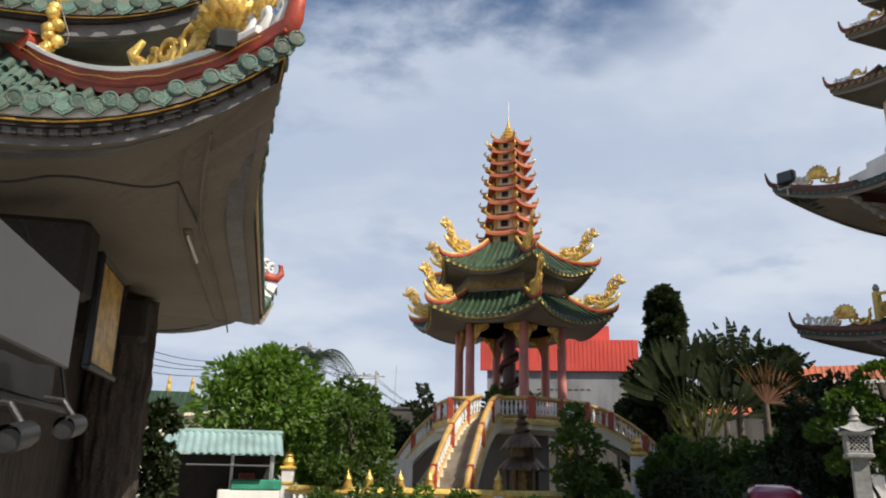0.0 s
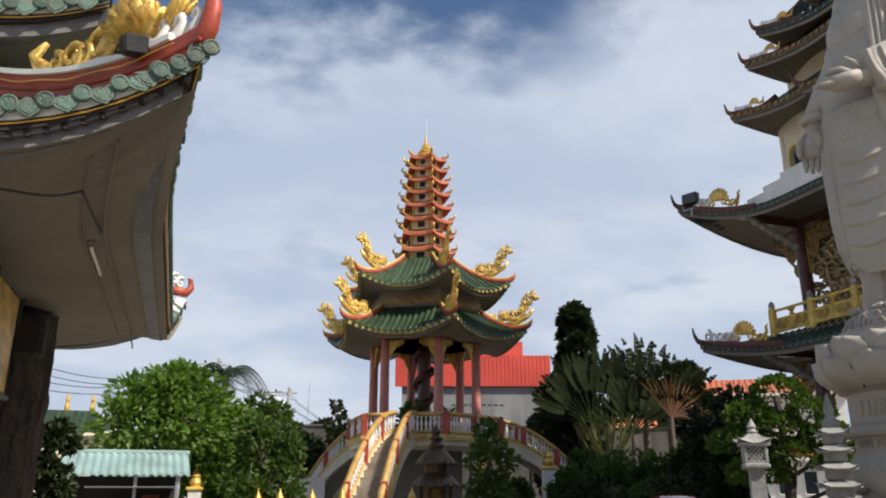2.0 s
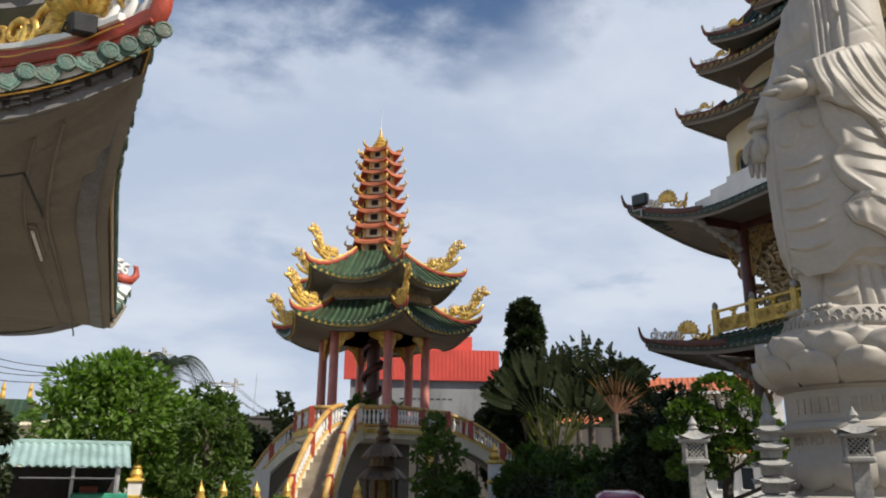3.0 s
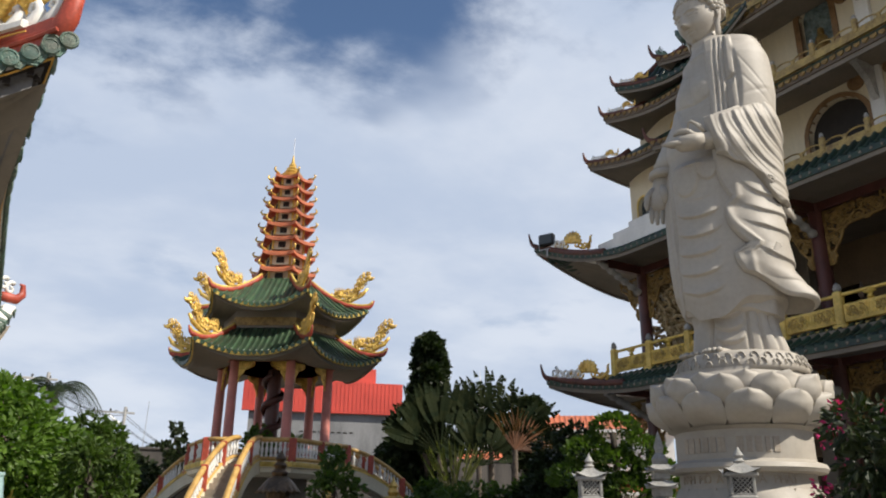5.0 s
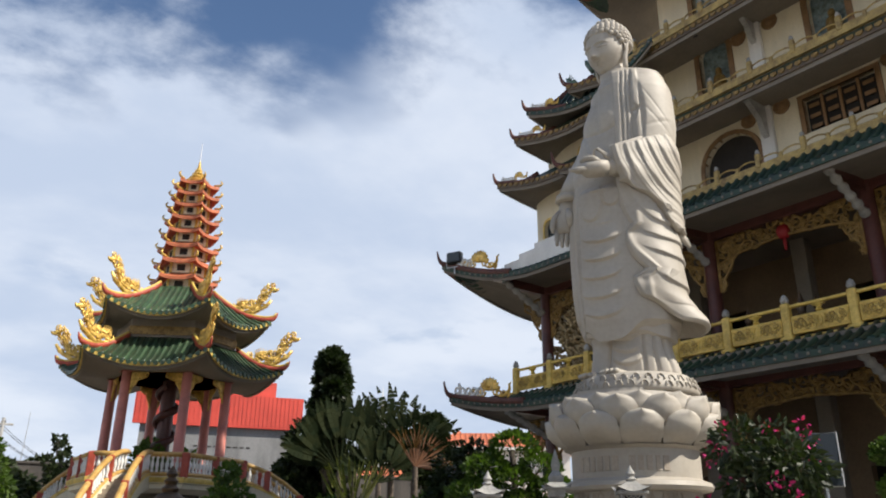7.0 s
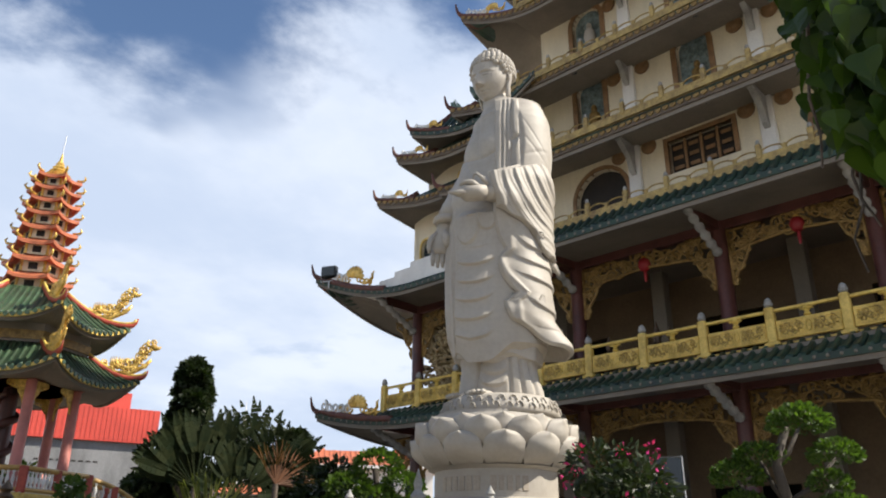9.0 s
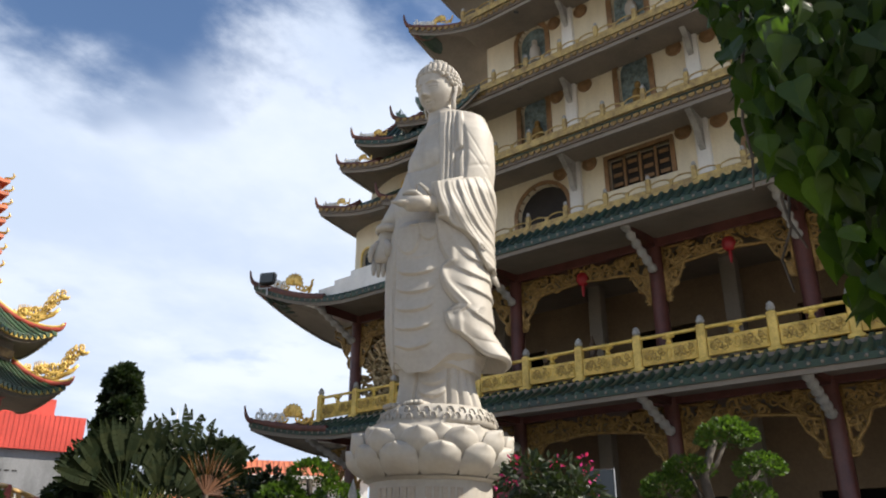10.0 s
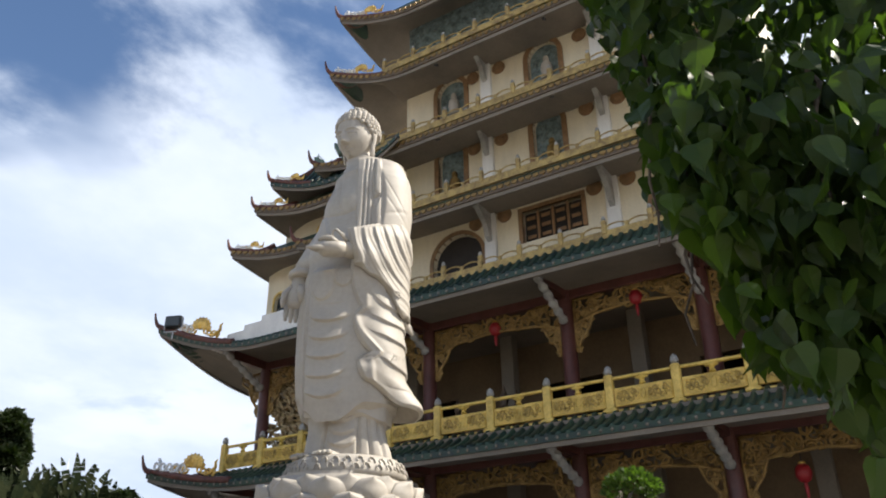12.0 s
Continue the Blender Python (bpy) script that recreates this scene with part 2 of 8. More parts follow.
# ---------------------------------------------------------------- geometry helpers
class Geo:
    """Collects points and faces for one mesh."""

    def __init__(self):
        self.v, self.f = [], []

    def add(self, pts, faces):
        k = len(self.v)
        self.v += [tuple(p) for p in pts]
        self.f += [tuple(i + k for i in q) for q in faces]
        return self

    def box(self, x0, x1, y0, y1, z0, z1, m=None):
        p = [(x, y, z) for z in (z0, z1) for x, y in ((x0, y0), (x1, y0), (x1, y1), (x0, y1))]
        if m is not None:
            p = [m @ Vector(q) for q in p]
        return self.add(p, [(3, 2, 1, 0), (4, 5, 6, 7), (0, 1, 5, 4), (1, 2, 6, 5), (2, 3, 7, 6), (3, 0, 4, 7)])

    def block(self, x0, x1, y0, y1, z0, z1, c=0.02, m=None):
        """A box with its edges cut."""
        ps = []
        for z, i in ((z0, c), (z0 + c, 0), (z1 - c, 0), (z1, c)):
            a, b, e, d = x0 + i, x1 - i, y0 + i, y1 - i
            ps.append([(a + c, e, z), (b - c, e, z), (b, e + c, z), (b, d - c, z), (b - c, d, z), (a + c, d, z), (a, d - c, z), (a, e + c, z)])
        return self.rings(ps, True, True, m)

    def rings(self, rows, closed=True, caps=False, m=None):
        """A skin over rows of points of one length."""
        n = len(rows[0])
        p = [q if m is None else m @ Vector(q) for r in rows for q in r]
        fs = []
        for i in range(len(rows) - 1):
            for j in range(n if closed else n - 1):
                a, b = i * n + j, i * n + (j + 1) % n
                fs.append((a, b, b + n, a + n))
        if caps:
            fs += [tuple(range(n))[::-1], tuple(range((len(rows) - 1) * n, len(rows) * n))]
        return self.add(p, fs)

    def lathe(self, prof, n=16, x=0, y=0, z=0, turn=0.0, m=None):
        rows = [[(x + r * math.cos(turn + 2 * math.pi * j / n), y + r * math.sin(turn + 2 * math.pi * j / n), z + h) for j in range(n)] for r, h in prof]
        return self.rings(rows, True, True, m)

    def tube(self, pts, rad, n=8, flat=1.0, m=None, caps=True):
        """A tube along points; rad: a number or one for each point."""
        pts = [Vector(p) for p in pts]
        rows, up = [], None
        for i, p in enumerate(pts):
            d = (pts[min(i + 1, len(pts) - 1)] - pts[max(i - 1, 0)])
            d = d.normalized() if d.length > 1e-9 else Vector((0, 0, 1))
            if up is None:
                up = Vector((0, 0, 1)) if abs(d.z) < 0.9 else Vector((1, 0, 0))
            a = d.cross(up)
            a = a.normalized() if a.length > 1e-6 else Vector((1, 0, 0))
            up = a.cross(d).normalized()
            r = rad[i] if hasattr(rad, "__len__") else rad
            rows.append([p + a * (r * flat * math.cos(2 * math.pi * j / n)) + up * (r * math.sin(2 * math.pi * j / n)) for j in range(n)])
        return self.rings(rows, True, caps, m)

    def ball(self, c, r, n=12, k=8, sx=1, sy=1, sz=1, m=None):
        rows = []
        for i in range(k + 1):
            t = -math.pi / 2 + math.pi * i / k
            q = max(1e-3, math.cos(t))
            rows.append([(c[0] + r * sx * q * math.cos(2 * math.pi * j / n), c[1] + r * sy * q * math.sin(2 * math.pi * j / n), c[2] + r * sz * math.sin(t)) for j in range(n)])
        return self.rings(rows, True, True, m)

    def plate(self, outline, depth, m=None):
        """A flat shape in x and z, with thickness along y."""
        a = [(x, -depth / 2, z) for x, z in outline]
        b = [(x, depth / 2, z) for x, z in outline]
        n = len(a)
        p = [q if m is None else m @ Vector(q) for q in a + b]
        return self.add(p, [tuple(range(n)), tuple(range(2 * n - 1, n - 1, -1))] + [(j, j + n, (j + 1) % n + n, (j + 1) % n) for j in range(n)])

    def mesh(self, name, mat, smooth=False):
        me = bpy.data.meshes.new(name)
        me.from_pydata(self.v, [], self.f)
        if len(self.f) < 60000:
            bm = bmesh.new(); bm.from_mesh(me)
            bmesh.ops.recalc_face_normals(bm, faces=bm.faces)
            bm.to_mesh(me); bm.free()
        if smooth:
            me.polygons.foreach_set("use_smooth", [True] * len(me.polygons))
            if smooth != "all":
                me.set_sharp_from_angle(angle=radians(45))
        me.materials.append(mat)
        me.update()
        return me


def part(name, geo, mat, parent=None, label="", smooth=False, m=None):
    """ONE mesh object under a thing or a part."""
    ob = new(name, geo if isinstance(geo, bpy.types.Mesh) else geo.mesh(name, mat, smooth))
    if parent is not None:
        ob.parent = parent
    if m is not None:
        ob.matrix_basis = m
    if label:
        ob["label"] = label
    return ob


def thing(name, label, category, m=None, group="", kind=""):
    ob = new(name)
    ob.empty_display_size = 0.2
    if m is not None:
        ob.matrix_basis = m
    return tagged(ob, label, category, group, kind)


def solid(name, geo, mat, label, category, m=None, group="", kind="", smooth=False):
    ob = part(name, geo, mat, None, "", smooth, m)
    return tagged(ob, label, category, group, kind)


def polar(az, dist, z=0.0):
    """A place seen from the camera's foot: azimuth clockwise from +Y."""
    return Vector((dist * math.sin(radians(az)), dist * math.cos(radians(az)), z))


def lerp(a, b, t):
    return a + (b - a) * t


class Roof:
    """A hipped roof over a polygon, with eaves that rise and flare to the corners. side i runs from corner i to i + 1; s along it, t from eave to top."""

    def __init__(self, low, high, z_low, z_high, rise, flare, reach, power=2.2, sag=1.4):
        self.low, self.high = [Vector(p) for p in low], [Vector(p) for p in high]
        self.z0, self.z1, self.rise, self.flare, self.reach, self.power, self.sag = z_low, z_high, rise, flare, reach, power, sag
        self.n = len(low)
        self.mid = sum(self.low, Vector((0, 0))) / self.n

    def length(self, i):
        return (self.low[(i + 1) % self.n] - self.low[i]).length

    def lift(self, i, s):
        d = min(s, 1 - s) * self.length(i)
        return max(0.0, 1 - d / self.reach) ** self.power

    def at(self, i, s, t, out=0.0, dz=0.0):
        a, b = self.low[i], self.low[(i + 1) % self.n]
        c = self.lift(i, s)
        e = a.lerp(b, s)
        side = (b - a).normalized()
        # outward push towards the nearer corner
        corner = a if s < 0.5 else b
        e = e + (corner - self.mid).normalized() * (self.flare * c)
        nrm = Vector((side.y, -side.x))
        if nrm.dot(a.lerp(b, 0.5) - self.mid) < 0:
            nrm = -nrm
        e = e + nrm * out + side * ((2 * s - 1) * out * math.tan(math.pi / self.n))
        h = self.high[i].lerp(self.high[(i + 1) % self.n], s)
        p = e.lerp(h, t)
        z = self.z0 + (self.z1 - self.z0) * t ** self.sag + self.rise * c * (1 - t) ** 2
        return Vector((p.x, p.y, z + dz))

    def surface(self, i, ns=20, nt=6, dz=0.0, t1=1.0):
        g = Geo()
        g.rings([[self.at(i, s / ns, t1 * t / nt, 0, dz) for s in range(ns + 1)] for t in range(nt + 1)], False)
        return g

    def edge(self, i, ns, top, bottom, out0=0.0, out1=0.0):
        """A board along the eave of side i."""
        g = Geo()
        rows = []
        for s in range(ns + 1):
            q = s / ns
            rows.append([self.at(i, q, 0, out0, top), self.at(i, q, 0, out1, top), self.at(i, q, 0, out1, bottom), self.at(i, q, 0, out0, bottom)])
        return g.rings(rows, True, True)

    def soffit(self, i, inner, z_in, ns=20, dz=-0.2):
        g = Geo()
        n = self.n
        a, b = Vector(inner[i]), Vector(inner[(i + 1) % n])
        rows = []
        for k in range(4):
            t = k / 3
            row = []
            for s in range(ns + 1):
                e = self.at(i, s / ns, 0, -0.05, dz)
                w = a.lerp(b, s / ns)
                row.append(Vector((lerp(e.x, w.x, t), lerp(e.y, w.y, t), lerp(e.z, z_in, 1 - (1 - t) ** 1.6))))
            rows.append(row)
        return g.rings(rows, False)

    def barrels(self, i, pitch, rad, t0=0.0, t1=0.97, nt=5, n=6, s0=0.0, s1=1.0, dz=0.0):
        """Round tile rows running down the slope."""
        g = Geo()
        cnt = max(2, int(self.length(i) * (s1 - s0) / pitch))
        for k in range(cnt):
            s = s0 + (s1 - s0) * (k + 0.5) / cnt
            # rows keep square to the eave: they stop at the hip
            d_hip = min(s, 1 - s)
            w0 = self.length(i)
            w1 = (self.high[(i + 1) % self.n] - self.high[i]).length
            tm = min(t1, d_hip * w0 / max(1e-6, (w0 - w1) / 2)) if w1 < w0 else t1
            if tm < 0.06:
                continue
            pts = []
            for j in range(nt + 1):
                t = lerp(t0, tm, j / nt)
                half = lerp(w0, w1, t) / w0
                q = 0.5 + (s - 0.5) / max(half, 1e-4)
                pts.append(self.at(i, min(1, max(0, q)), t, 0, dz))
            # straight in plan: keep the lift of the eave only
            g.tube(pts, rad, n)
        return g

    def teeth(self, i, pitch, w, h, d, dz=0.0, out=0.0):
        g = Geo()
        cnt = int(self.length(i) / pitch)
        for k in range(cnt):
            s = (k + 0.5) / cnt
            p, q = self.at(i, s - 0.2 / cnt, 0, out, dz), self.at(i, s + 0.2 / cnt, 0, out, dz)
            x = (q - p).normalized()
            y = Vector((0, 0, 1)).cross(x).normalized()
            c = (p + q) / 2
            mm = Matrix.Translation(c) @ Matrix((x, y, x.cross(y))).transposed().to_4x4()
            g.plate([(-w / 2, h * 0.35), (w / 2, h * 0.35), (w / 2, -h * 0.25), (0, -h * 0.65), (-w / 2, -h * 0.25)], d, mm)
        return g

    def hip(self, i, rad, n=8, up=0.05, t1=1.0, tip=0.5, flat=0.7, horn=1.0):
        """The ridge over corner i, ending in an upturned horn."""
        pts = [self.at(i, 0, t / 12 * t1, 0, up) for t in range(12, -1, -1)]
        d = (pts[-1] - pts[-3]); d.z = 0
        d.normalize()
        for k in range(1, 7):
            a = k / 6
            pts.append(self.at(i, 0, 0, 0, up) + d * (tip * (a - 0.35 * a * a)) + Vector((0, 0, tip * horn * a ** 1.8)))
        rr = [rad] * 13 + [rad * (1 - 0.12 * k) for k in range(1, 7)]
        return Geo().tube(pts, rr, n, flat), pts


def curl(c, r, turns=1.3, n=18, start=0.0, m=None, thick=0.05, taper=0.4, hand=1):
    """Points and radii of a scroll in x and z."""
    pts, rr = [], []
    for k in range(n + 1):
        a = k / n
        q = r * (1 - a * 0.8)
        th = start + hand * a * turns * 2 * math.pi
        p = Vector((c[0] + q * math.cos(th), 0, c[1] + q * math.sin(th)))
        pts.append(p if m is None else m @ p)
        rr.append(thick * (1 - taper * a))
    return pts, rr


def leaf_cloud(g, c, r, count, size, rng, flat=0.85, droop=0.3, shape=0):
    """Leaves scattered through an uneven blob: each a bent pair of quads."""
    for _ in range(count):
        th, ph = rng.uniform(0, 2 * math.pi), math.acos(rng.uniform(-1, 1))
        q = r * rng.uniform(0.35, 1.0) ** 0.5
        n0 = Vector((math.sin(ph) * math.cos(th), math.sin(ph) * math.sin(th), math.cos(ph)))
        p = Vector(c) + Vector((n0.x * q, n0.y * q, n0.z * q * flat))
        out = (n0 + Vector((rng.uniform(-.7, .7), rng.uniform(-.7, .7), rng.uniform(-.5, .7) - droop))).normalized()
        side = out.cross(Vector((rng.uniform(-1, 1), rng.uniform(-1, 1), rng.uniform(-1, 1)))).normalized()
        nn = side.cross(out)
        s = size * rng.uniform(0.6, 1.3)
        w = s * 0.28
        tip = p + out * s - nn * s * 0.18
        mid = p + out * s * 0.5
        g.add([p, mid + side * w, tip, mid - side * w], [(0, 1, 2, 3)])
    return g


def trunk_geo(g, base, top, r0, r1, rng, bend=0.15, n=8, steps=7):
    base, top = Vector(base), Vector(top)
    L = (top - base).length
    pts, rr = [], []
    off = Vector((0, 0, 0))
    for k in range(steps + 1):
        a = k / steps
        pts.append(base.lerp(top, a) + off)
        rr.append(lerp(r0, r1, a) * (1.35 if k == 0 else 1))
        off = off + Vector((rng.uniform(-1, 1), rng.uniform(-1, 1), 0)) * bend * L / steps
        off = off * (0.8 if k < steps - 1 else 0.0)
    g.tube(pts, rr, n)
    return pts


def tree(name, place, height, crown_r, label, leaf, rng_seed, clumps=26, per=260, size=0.22, crown_low=0.35, squash=0.9, trunk_r=0.16, lean=(0, 0), category="tree", group=""):
    rng = random.Random(rng_seed)
    ob = thing(name, label, category, Matrix.Translation(place), group)
    g, fl = Geo(), Geo()
    top = Vector((lean[0], lean[1], height * 0.8))
    spine = trunk_geo(g, (0, 0, -0.05), top, trunk_r, trunk_r * 0.3, rng)
    zc = height * (crown_low + 1) / 2
    half = height * (1 - crown_low) / 2
    for k in range(clumps):
        th = k * 2.399 + rng.uniform(-.3, .3)
        a = rng.uniform(-1, 1)
        q = crown_r * math.sqrt(max(0.05, 1 - a * a)) * rng.uniform(0.45, 1.0)
        c = Vector((lean[0] * 0.7 + q * math.cos(th), lean[1] * 0.7 + q * math.sin(th), zc + a * half * squash * rng.uniform(.8, 1.0)))
        start = spine[min(len(spine) - 1, 2 + k % (len(spine) - 2))]
        if k % 2 == 0:
            mid = start.lerp(c, 0.5) + Vector((0, 0, 0.12 * height * rng.uniform(0, .6)))
            g.tube([start, mid, c], [trunk_r * 0.35, trunk_r * 0.2, trunk_r * 0.06], 5)
        leaf_cloud(fl, c, crown_r * rng.uniform(0.28, 0.48), per, size, rng)
    part("trunk", g, BARK, ob, smooth="all")
    part("crown", fl, leaf, ob)
    return ob


# ---------------------------------------------------------------- ground and boundary
g = Geo()
g.box(-1500, 1500, -1500, 1500, -0.5, 0.0)
solid("ground", g, GROUND, "grey concrete paving of the temple courtyard", "ground", kind="structure")


# ---------------------------------------------------------------- temple hall: x' = distance out of the court, y' = along the facade
HALL = pose(0, 0, 0, 0, 0, 12.0)


def fit_to(d, u18, z18):
    """A place known on the plane 18 m out, moved along the line of sight to the plane d metres out."""
    k = d / 18.0
    return u18 * k, EYE + (z18 - EYE) * k


hall = thing("temple_hall", "tall cream temple hall with green-tiled eaves and gold railings, in shade", "temple", HALL)


def scroll_crest(w, h):
    """Corner crest: an open lotus over scrolls; lies in x and z, centred."""
    g = Geo()
    for k in range(9):
        a = math.pi * (k + .5) / 9
        d = Vector((math.cos(a), 0, .75 * math.sin(a)))
        c = Vector((0, 0, h * .34))
        g.tube([c, c + d * h * .30, c + d * h * .52, c + d * h * .62], [h * .05, h * .11, h * .09, h * .02], 8, .5)
    for k in range(6):
        a = math.pi * (k + .5) / 6
        d = Vector((math.cos(a), 0, .8 * math.sin(a)))
        c = Vector((0, -.05 * h, h * .34))
        g.tube([c, c + d * h * .2, c + d * h * .36], [h * .06, h * .10, h * .02], 8, .6)
    for s in (-1, 1):
        for k in range(4):
            q, r = curl((s * w * (.17 + .10 * k), h * (.24 - .02 * k)), h * (.20 - .02 * k), 1.2, 14, 1.6 * k, None, h * .045, hand=s)
            g.tube(q, r, 6)
    g.tube([(w * .30, 0, .08 * h), (w * .44, 0, .14 * h), (w * .52, 0, .34 * h), (w * .50, 0, .52 * h), (w * .54, 0, .60 * h)], [.05 * h, .06 * h, .06 * h, .045 * h, .02 * h], 7)
    return g


BROWN_EAVE = material("brown_eave_edge", (0.13, 0.095, 0.06), 0.6, var=0.4, scale=4, fine=30, bump=0.2)
HORN = material("dark_maroon_ridge", (0.13, 0.045, 0.03), 0.6, var=0.4, scale=4, fine=30, bump=0.2)


def storey_roof(de, z18, tip_u18, tip_z18, dh, zh18, depth, near, reach=4.2, tiles=True, inner=19.0, z_in=None, soffit=SOFFIT, flare=0.35, horn=0.36, ns=60, crest=1.0, board=SOFFIT):
    u_tip, z_tip = fit_to(de, tip_u18, tip_z18)
    _, ze = fit_to(de, 0, z18)
    _, zh = fit_to(dh, 0, zh18)
    u1 = u_tip - flare - 0.15 - horn * 0.5
    off = dh - de
    low = [(de, near), (de, u1), (de + depth, u1), (de + depth, near)]
    high = [(dh, near + off), (dh, u1 - off), (de + depth - off, u1 - off), (de + depth - off, near + off)]
    ins = inner - de
    inn = [(inner, near + ins), (inner, u1 - ins), (de + depth - ins, u1 - ins), (de + depth - ins, near + ins)]
    r = Roof(low, high, ze + 0.24, zh, max(0.15, z_tip - ze - 0.24 - horn * 0.8), flare, reach, power=1.9)
    roof = part("roof", r.surface(0, ns, 6), DARK_TILE, hall, "green glazed tile eave")
    for i in (0, 1):
        if i:
            part("roof_slope", r.surface(i, 30, 6), DARK_TILE, roof)
        if tiles:
            part("tiling", r.barrels(i, 0.27, 0.08, n=6), DARK_TILE, roof, smooth="all")["kind"] = "stuff"
            g = Geo()
            cnt = int(r.length(i) / 0.27)
            for k in range(cnt):
                p = r.at(i, (k + .5) / cnt, 0, 0.04, -0.04)
                g.ball(p - Vector((0, 0, .03)), 0.042, 8, 5, .6 if i == 0 else 1, 1 if i == 0 else .6, 1)
            part("tile_end", g, SOFFIT_L, roof, smooth="all")["kind"] = "stuff"
        else:
            part("drip_tile", r.teeth(i, 0.22, 0.17, 0.13, 0.05, 0.0, 0.04), GOLD_DULL, roof)["kind"] = "stuff"
        part("tile_band", r.edge(i, ns, 0.0, -0.15, 0.03, -0.07), DARK_TILE if tiles else BROWN_EAVE, roof)
        # board and soffit colours carry the shade beneath the eave
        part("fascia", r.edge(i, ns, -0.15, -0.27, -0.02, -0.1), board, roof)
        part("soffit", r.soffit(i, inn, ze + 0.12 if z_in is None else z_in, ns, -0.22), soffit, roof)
    hg, hp = r.hip(1, 0.10, 8, 0.08, 1.0, horn, 0.8, 1.4)
    part("hip_ridge", hg, HORN, roof, "dark red hip ridge with upturned tip", smooth="all")
    # red ridge along the flared eave, with the crest standing on it
    if crest > .1:
        L = r.length(0)
        run = 2.5 * crest
        rid = [r.at(0, 1 - run * (1 - k / 20) / L, 0.0, -.02, .05 + .04 * (k / 20)) for k in range(21)]
        part("corner_ridge", Geo().tube(rid, [.10 * crest ** .5] * 17 + [.09, .08, .07, .06], 8, .8), HORN, roof, "dark red ridge along the flared eave", smooth="all")
        def on_ridge(d):
            return r.at(0, 1 - d * crest / L, 0, -.02, .14)
        a_, b_ = on_ridge(1.9), on_ridge(.55)
        tilt = math.degrees(math.atan2(b_.z - a_.z, b_.y - a_.y))
        mm = Matrix.Translation(on_ridge(1.3)) @ pose(0, 0, 0, 0, 0, 90) @ pose(0, 0, 0, 0, -tilt * .8, 0) @ Matrix.Diagonal((-1, 1, 1, 1))
        part("corner_crest", scroll_crest(1.5 * crest, 0.66 * crest), GOLD, roof, "gilded lotus and scroll crest", smooth="all", m=mm)
        for k in range(5):
            q, rr = curl((0, .13 * crest), .15 * crest, 1.2, 12, 2 + k, None, .04 * crest)
            part("crest_scroll", Geo().tube(q, rr, 6), WHITE, roof, "white scrollwork", smooth="all", m=Matrix.Translation(on_ridge(.22 + .2 * k)) @ pose(0, 0, 0, 0, 0, 90))
    return r, roof


R1, roof1 = storey_roof(16.8, 5.7, 23.9, 6.95, 18.0, 6.32, 14, -9, reach=4.2, inner=19.0, z_in=5.75, crest=1.35)
R2, roof2 = storey_roof(16.8, 10.45, 24.45, 12.45, 17.7, 11.05, 14, -9, reach=4.6, z_in=10.15, crest=1.35)
R3, roof3 = storey_roof(17.2, 13.35, 17.6, 14.2, 17.6, 13.85, 12, 0.6, tiles=False, z_in=13.6, crest=.01, reach=2)
R4, roof4 = storey_roof(17.2, 16.3, 17.0, 17.2, 17.6, 16.8, 11, 0.8, tiles=False, z_in=16.75, crest=.01, reach=2)
R5, roof5 = storey_roof(17.2, 19.5, 16.45, 21.1, 17.6, 20.0, 10, 1.0, tiles=False, z_in=19.75, crest=.8, reach=3)
R6, roof6 = storey_roof(17.2, 22.3, 16.1, 23.75, 17.6, 22.8, 10, 1.2, tiles=False, z_in=22.5, crest=.8, reach=3)
W3, wroof3 = storey_roof(17.2, 13.65, 20.8, 14.62, 18.0, 14.15, 6, 13.6, tiles=False, reach=2.6, inner=18.5, z_in=13.5, crest=.6, horn=.28, ns=30)
W4, wroof4 = storey_roof(17.2, 15.22, 19.78, 16.15, 18.0, 15.7, 6, 13.0, tiles=False, reach=2.4, inner=18.5, z_in=15.1, crest=.6, horn=.28, ns=30)
W5, wroof5 = storey_roof(17.2, 15.95, 19.05, 17.05, 18.2, 16.95, 6, 12.4, tiles=True, reach=2.4, inner=18.5, z_in=15.95, crest=.6, horn=.28, ns=30)
# beasts on the wing's top ridge
for u, s in ((16.3, .5), (15.2, .75)):
    g = Geo()
    g.tube([(0, -.5 * s, 0), (0, -.15 * s, .35 * s), (0, .2 * s, .3 * s), (0, .45 * s, .75 * s), (0, .6 * s, 1.0 * s)], [.06 * s, .2 * s, .2 * s, .16 * s, .05 * s], 8)
    for k in range(4):
        g.tube([(0, (.1 + .12 * k) * s, (.4 + .12 * k) * s), (0, (-.1 + .1 * k) * s, (.7 + .15 * k) * s)], [.07 * s, .02 * s], 6)
    part("ridge_beast", g, JADE_TILE, wroof5, "weathered ceramic ridge beast", smooth="all", m=Matrix.Translation((17.8, u, 16.75)))


def hbox(name, d0, d1, u0, u1, z0, z1, mat, parent=None, label="", c=0.0):
    g = Geo()
    if c:
        g.block(d0, d1, u0, u1, z0, z1, c)
    else:
        g.box(d0, d1, u0, u1, z0, z1)
    return part(name, g, mat, parent or hall, label)


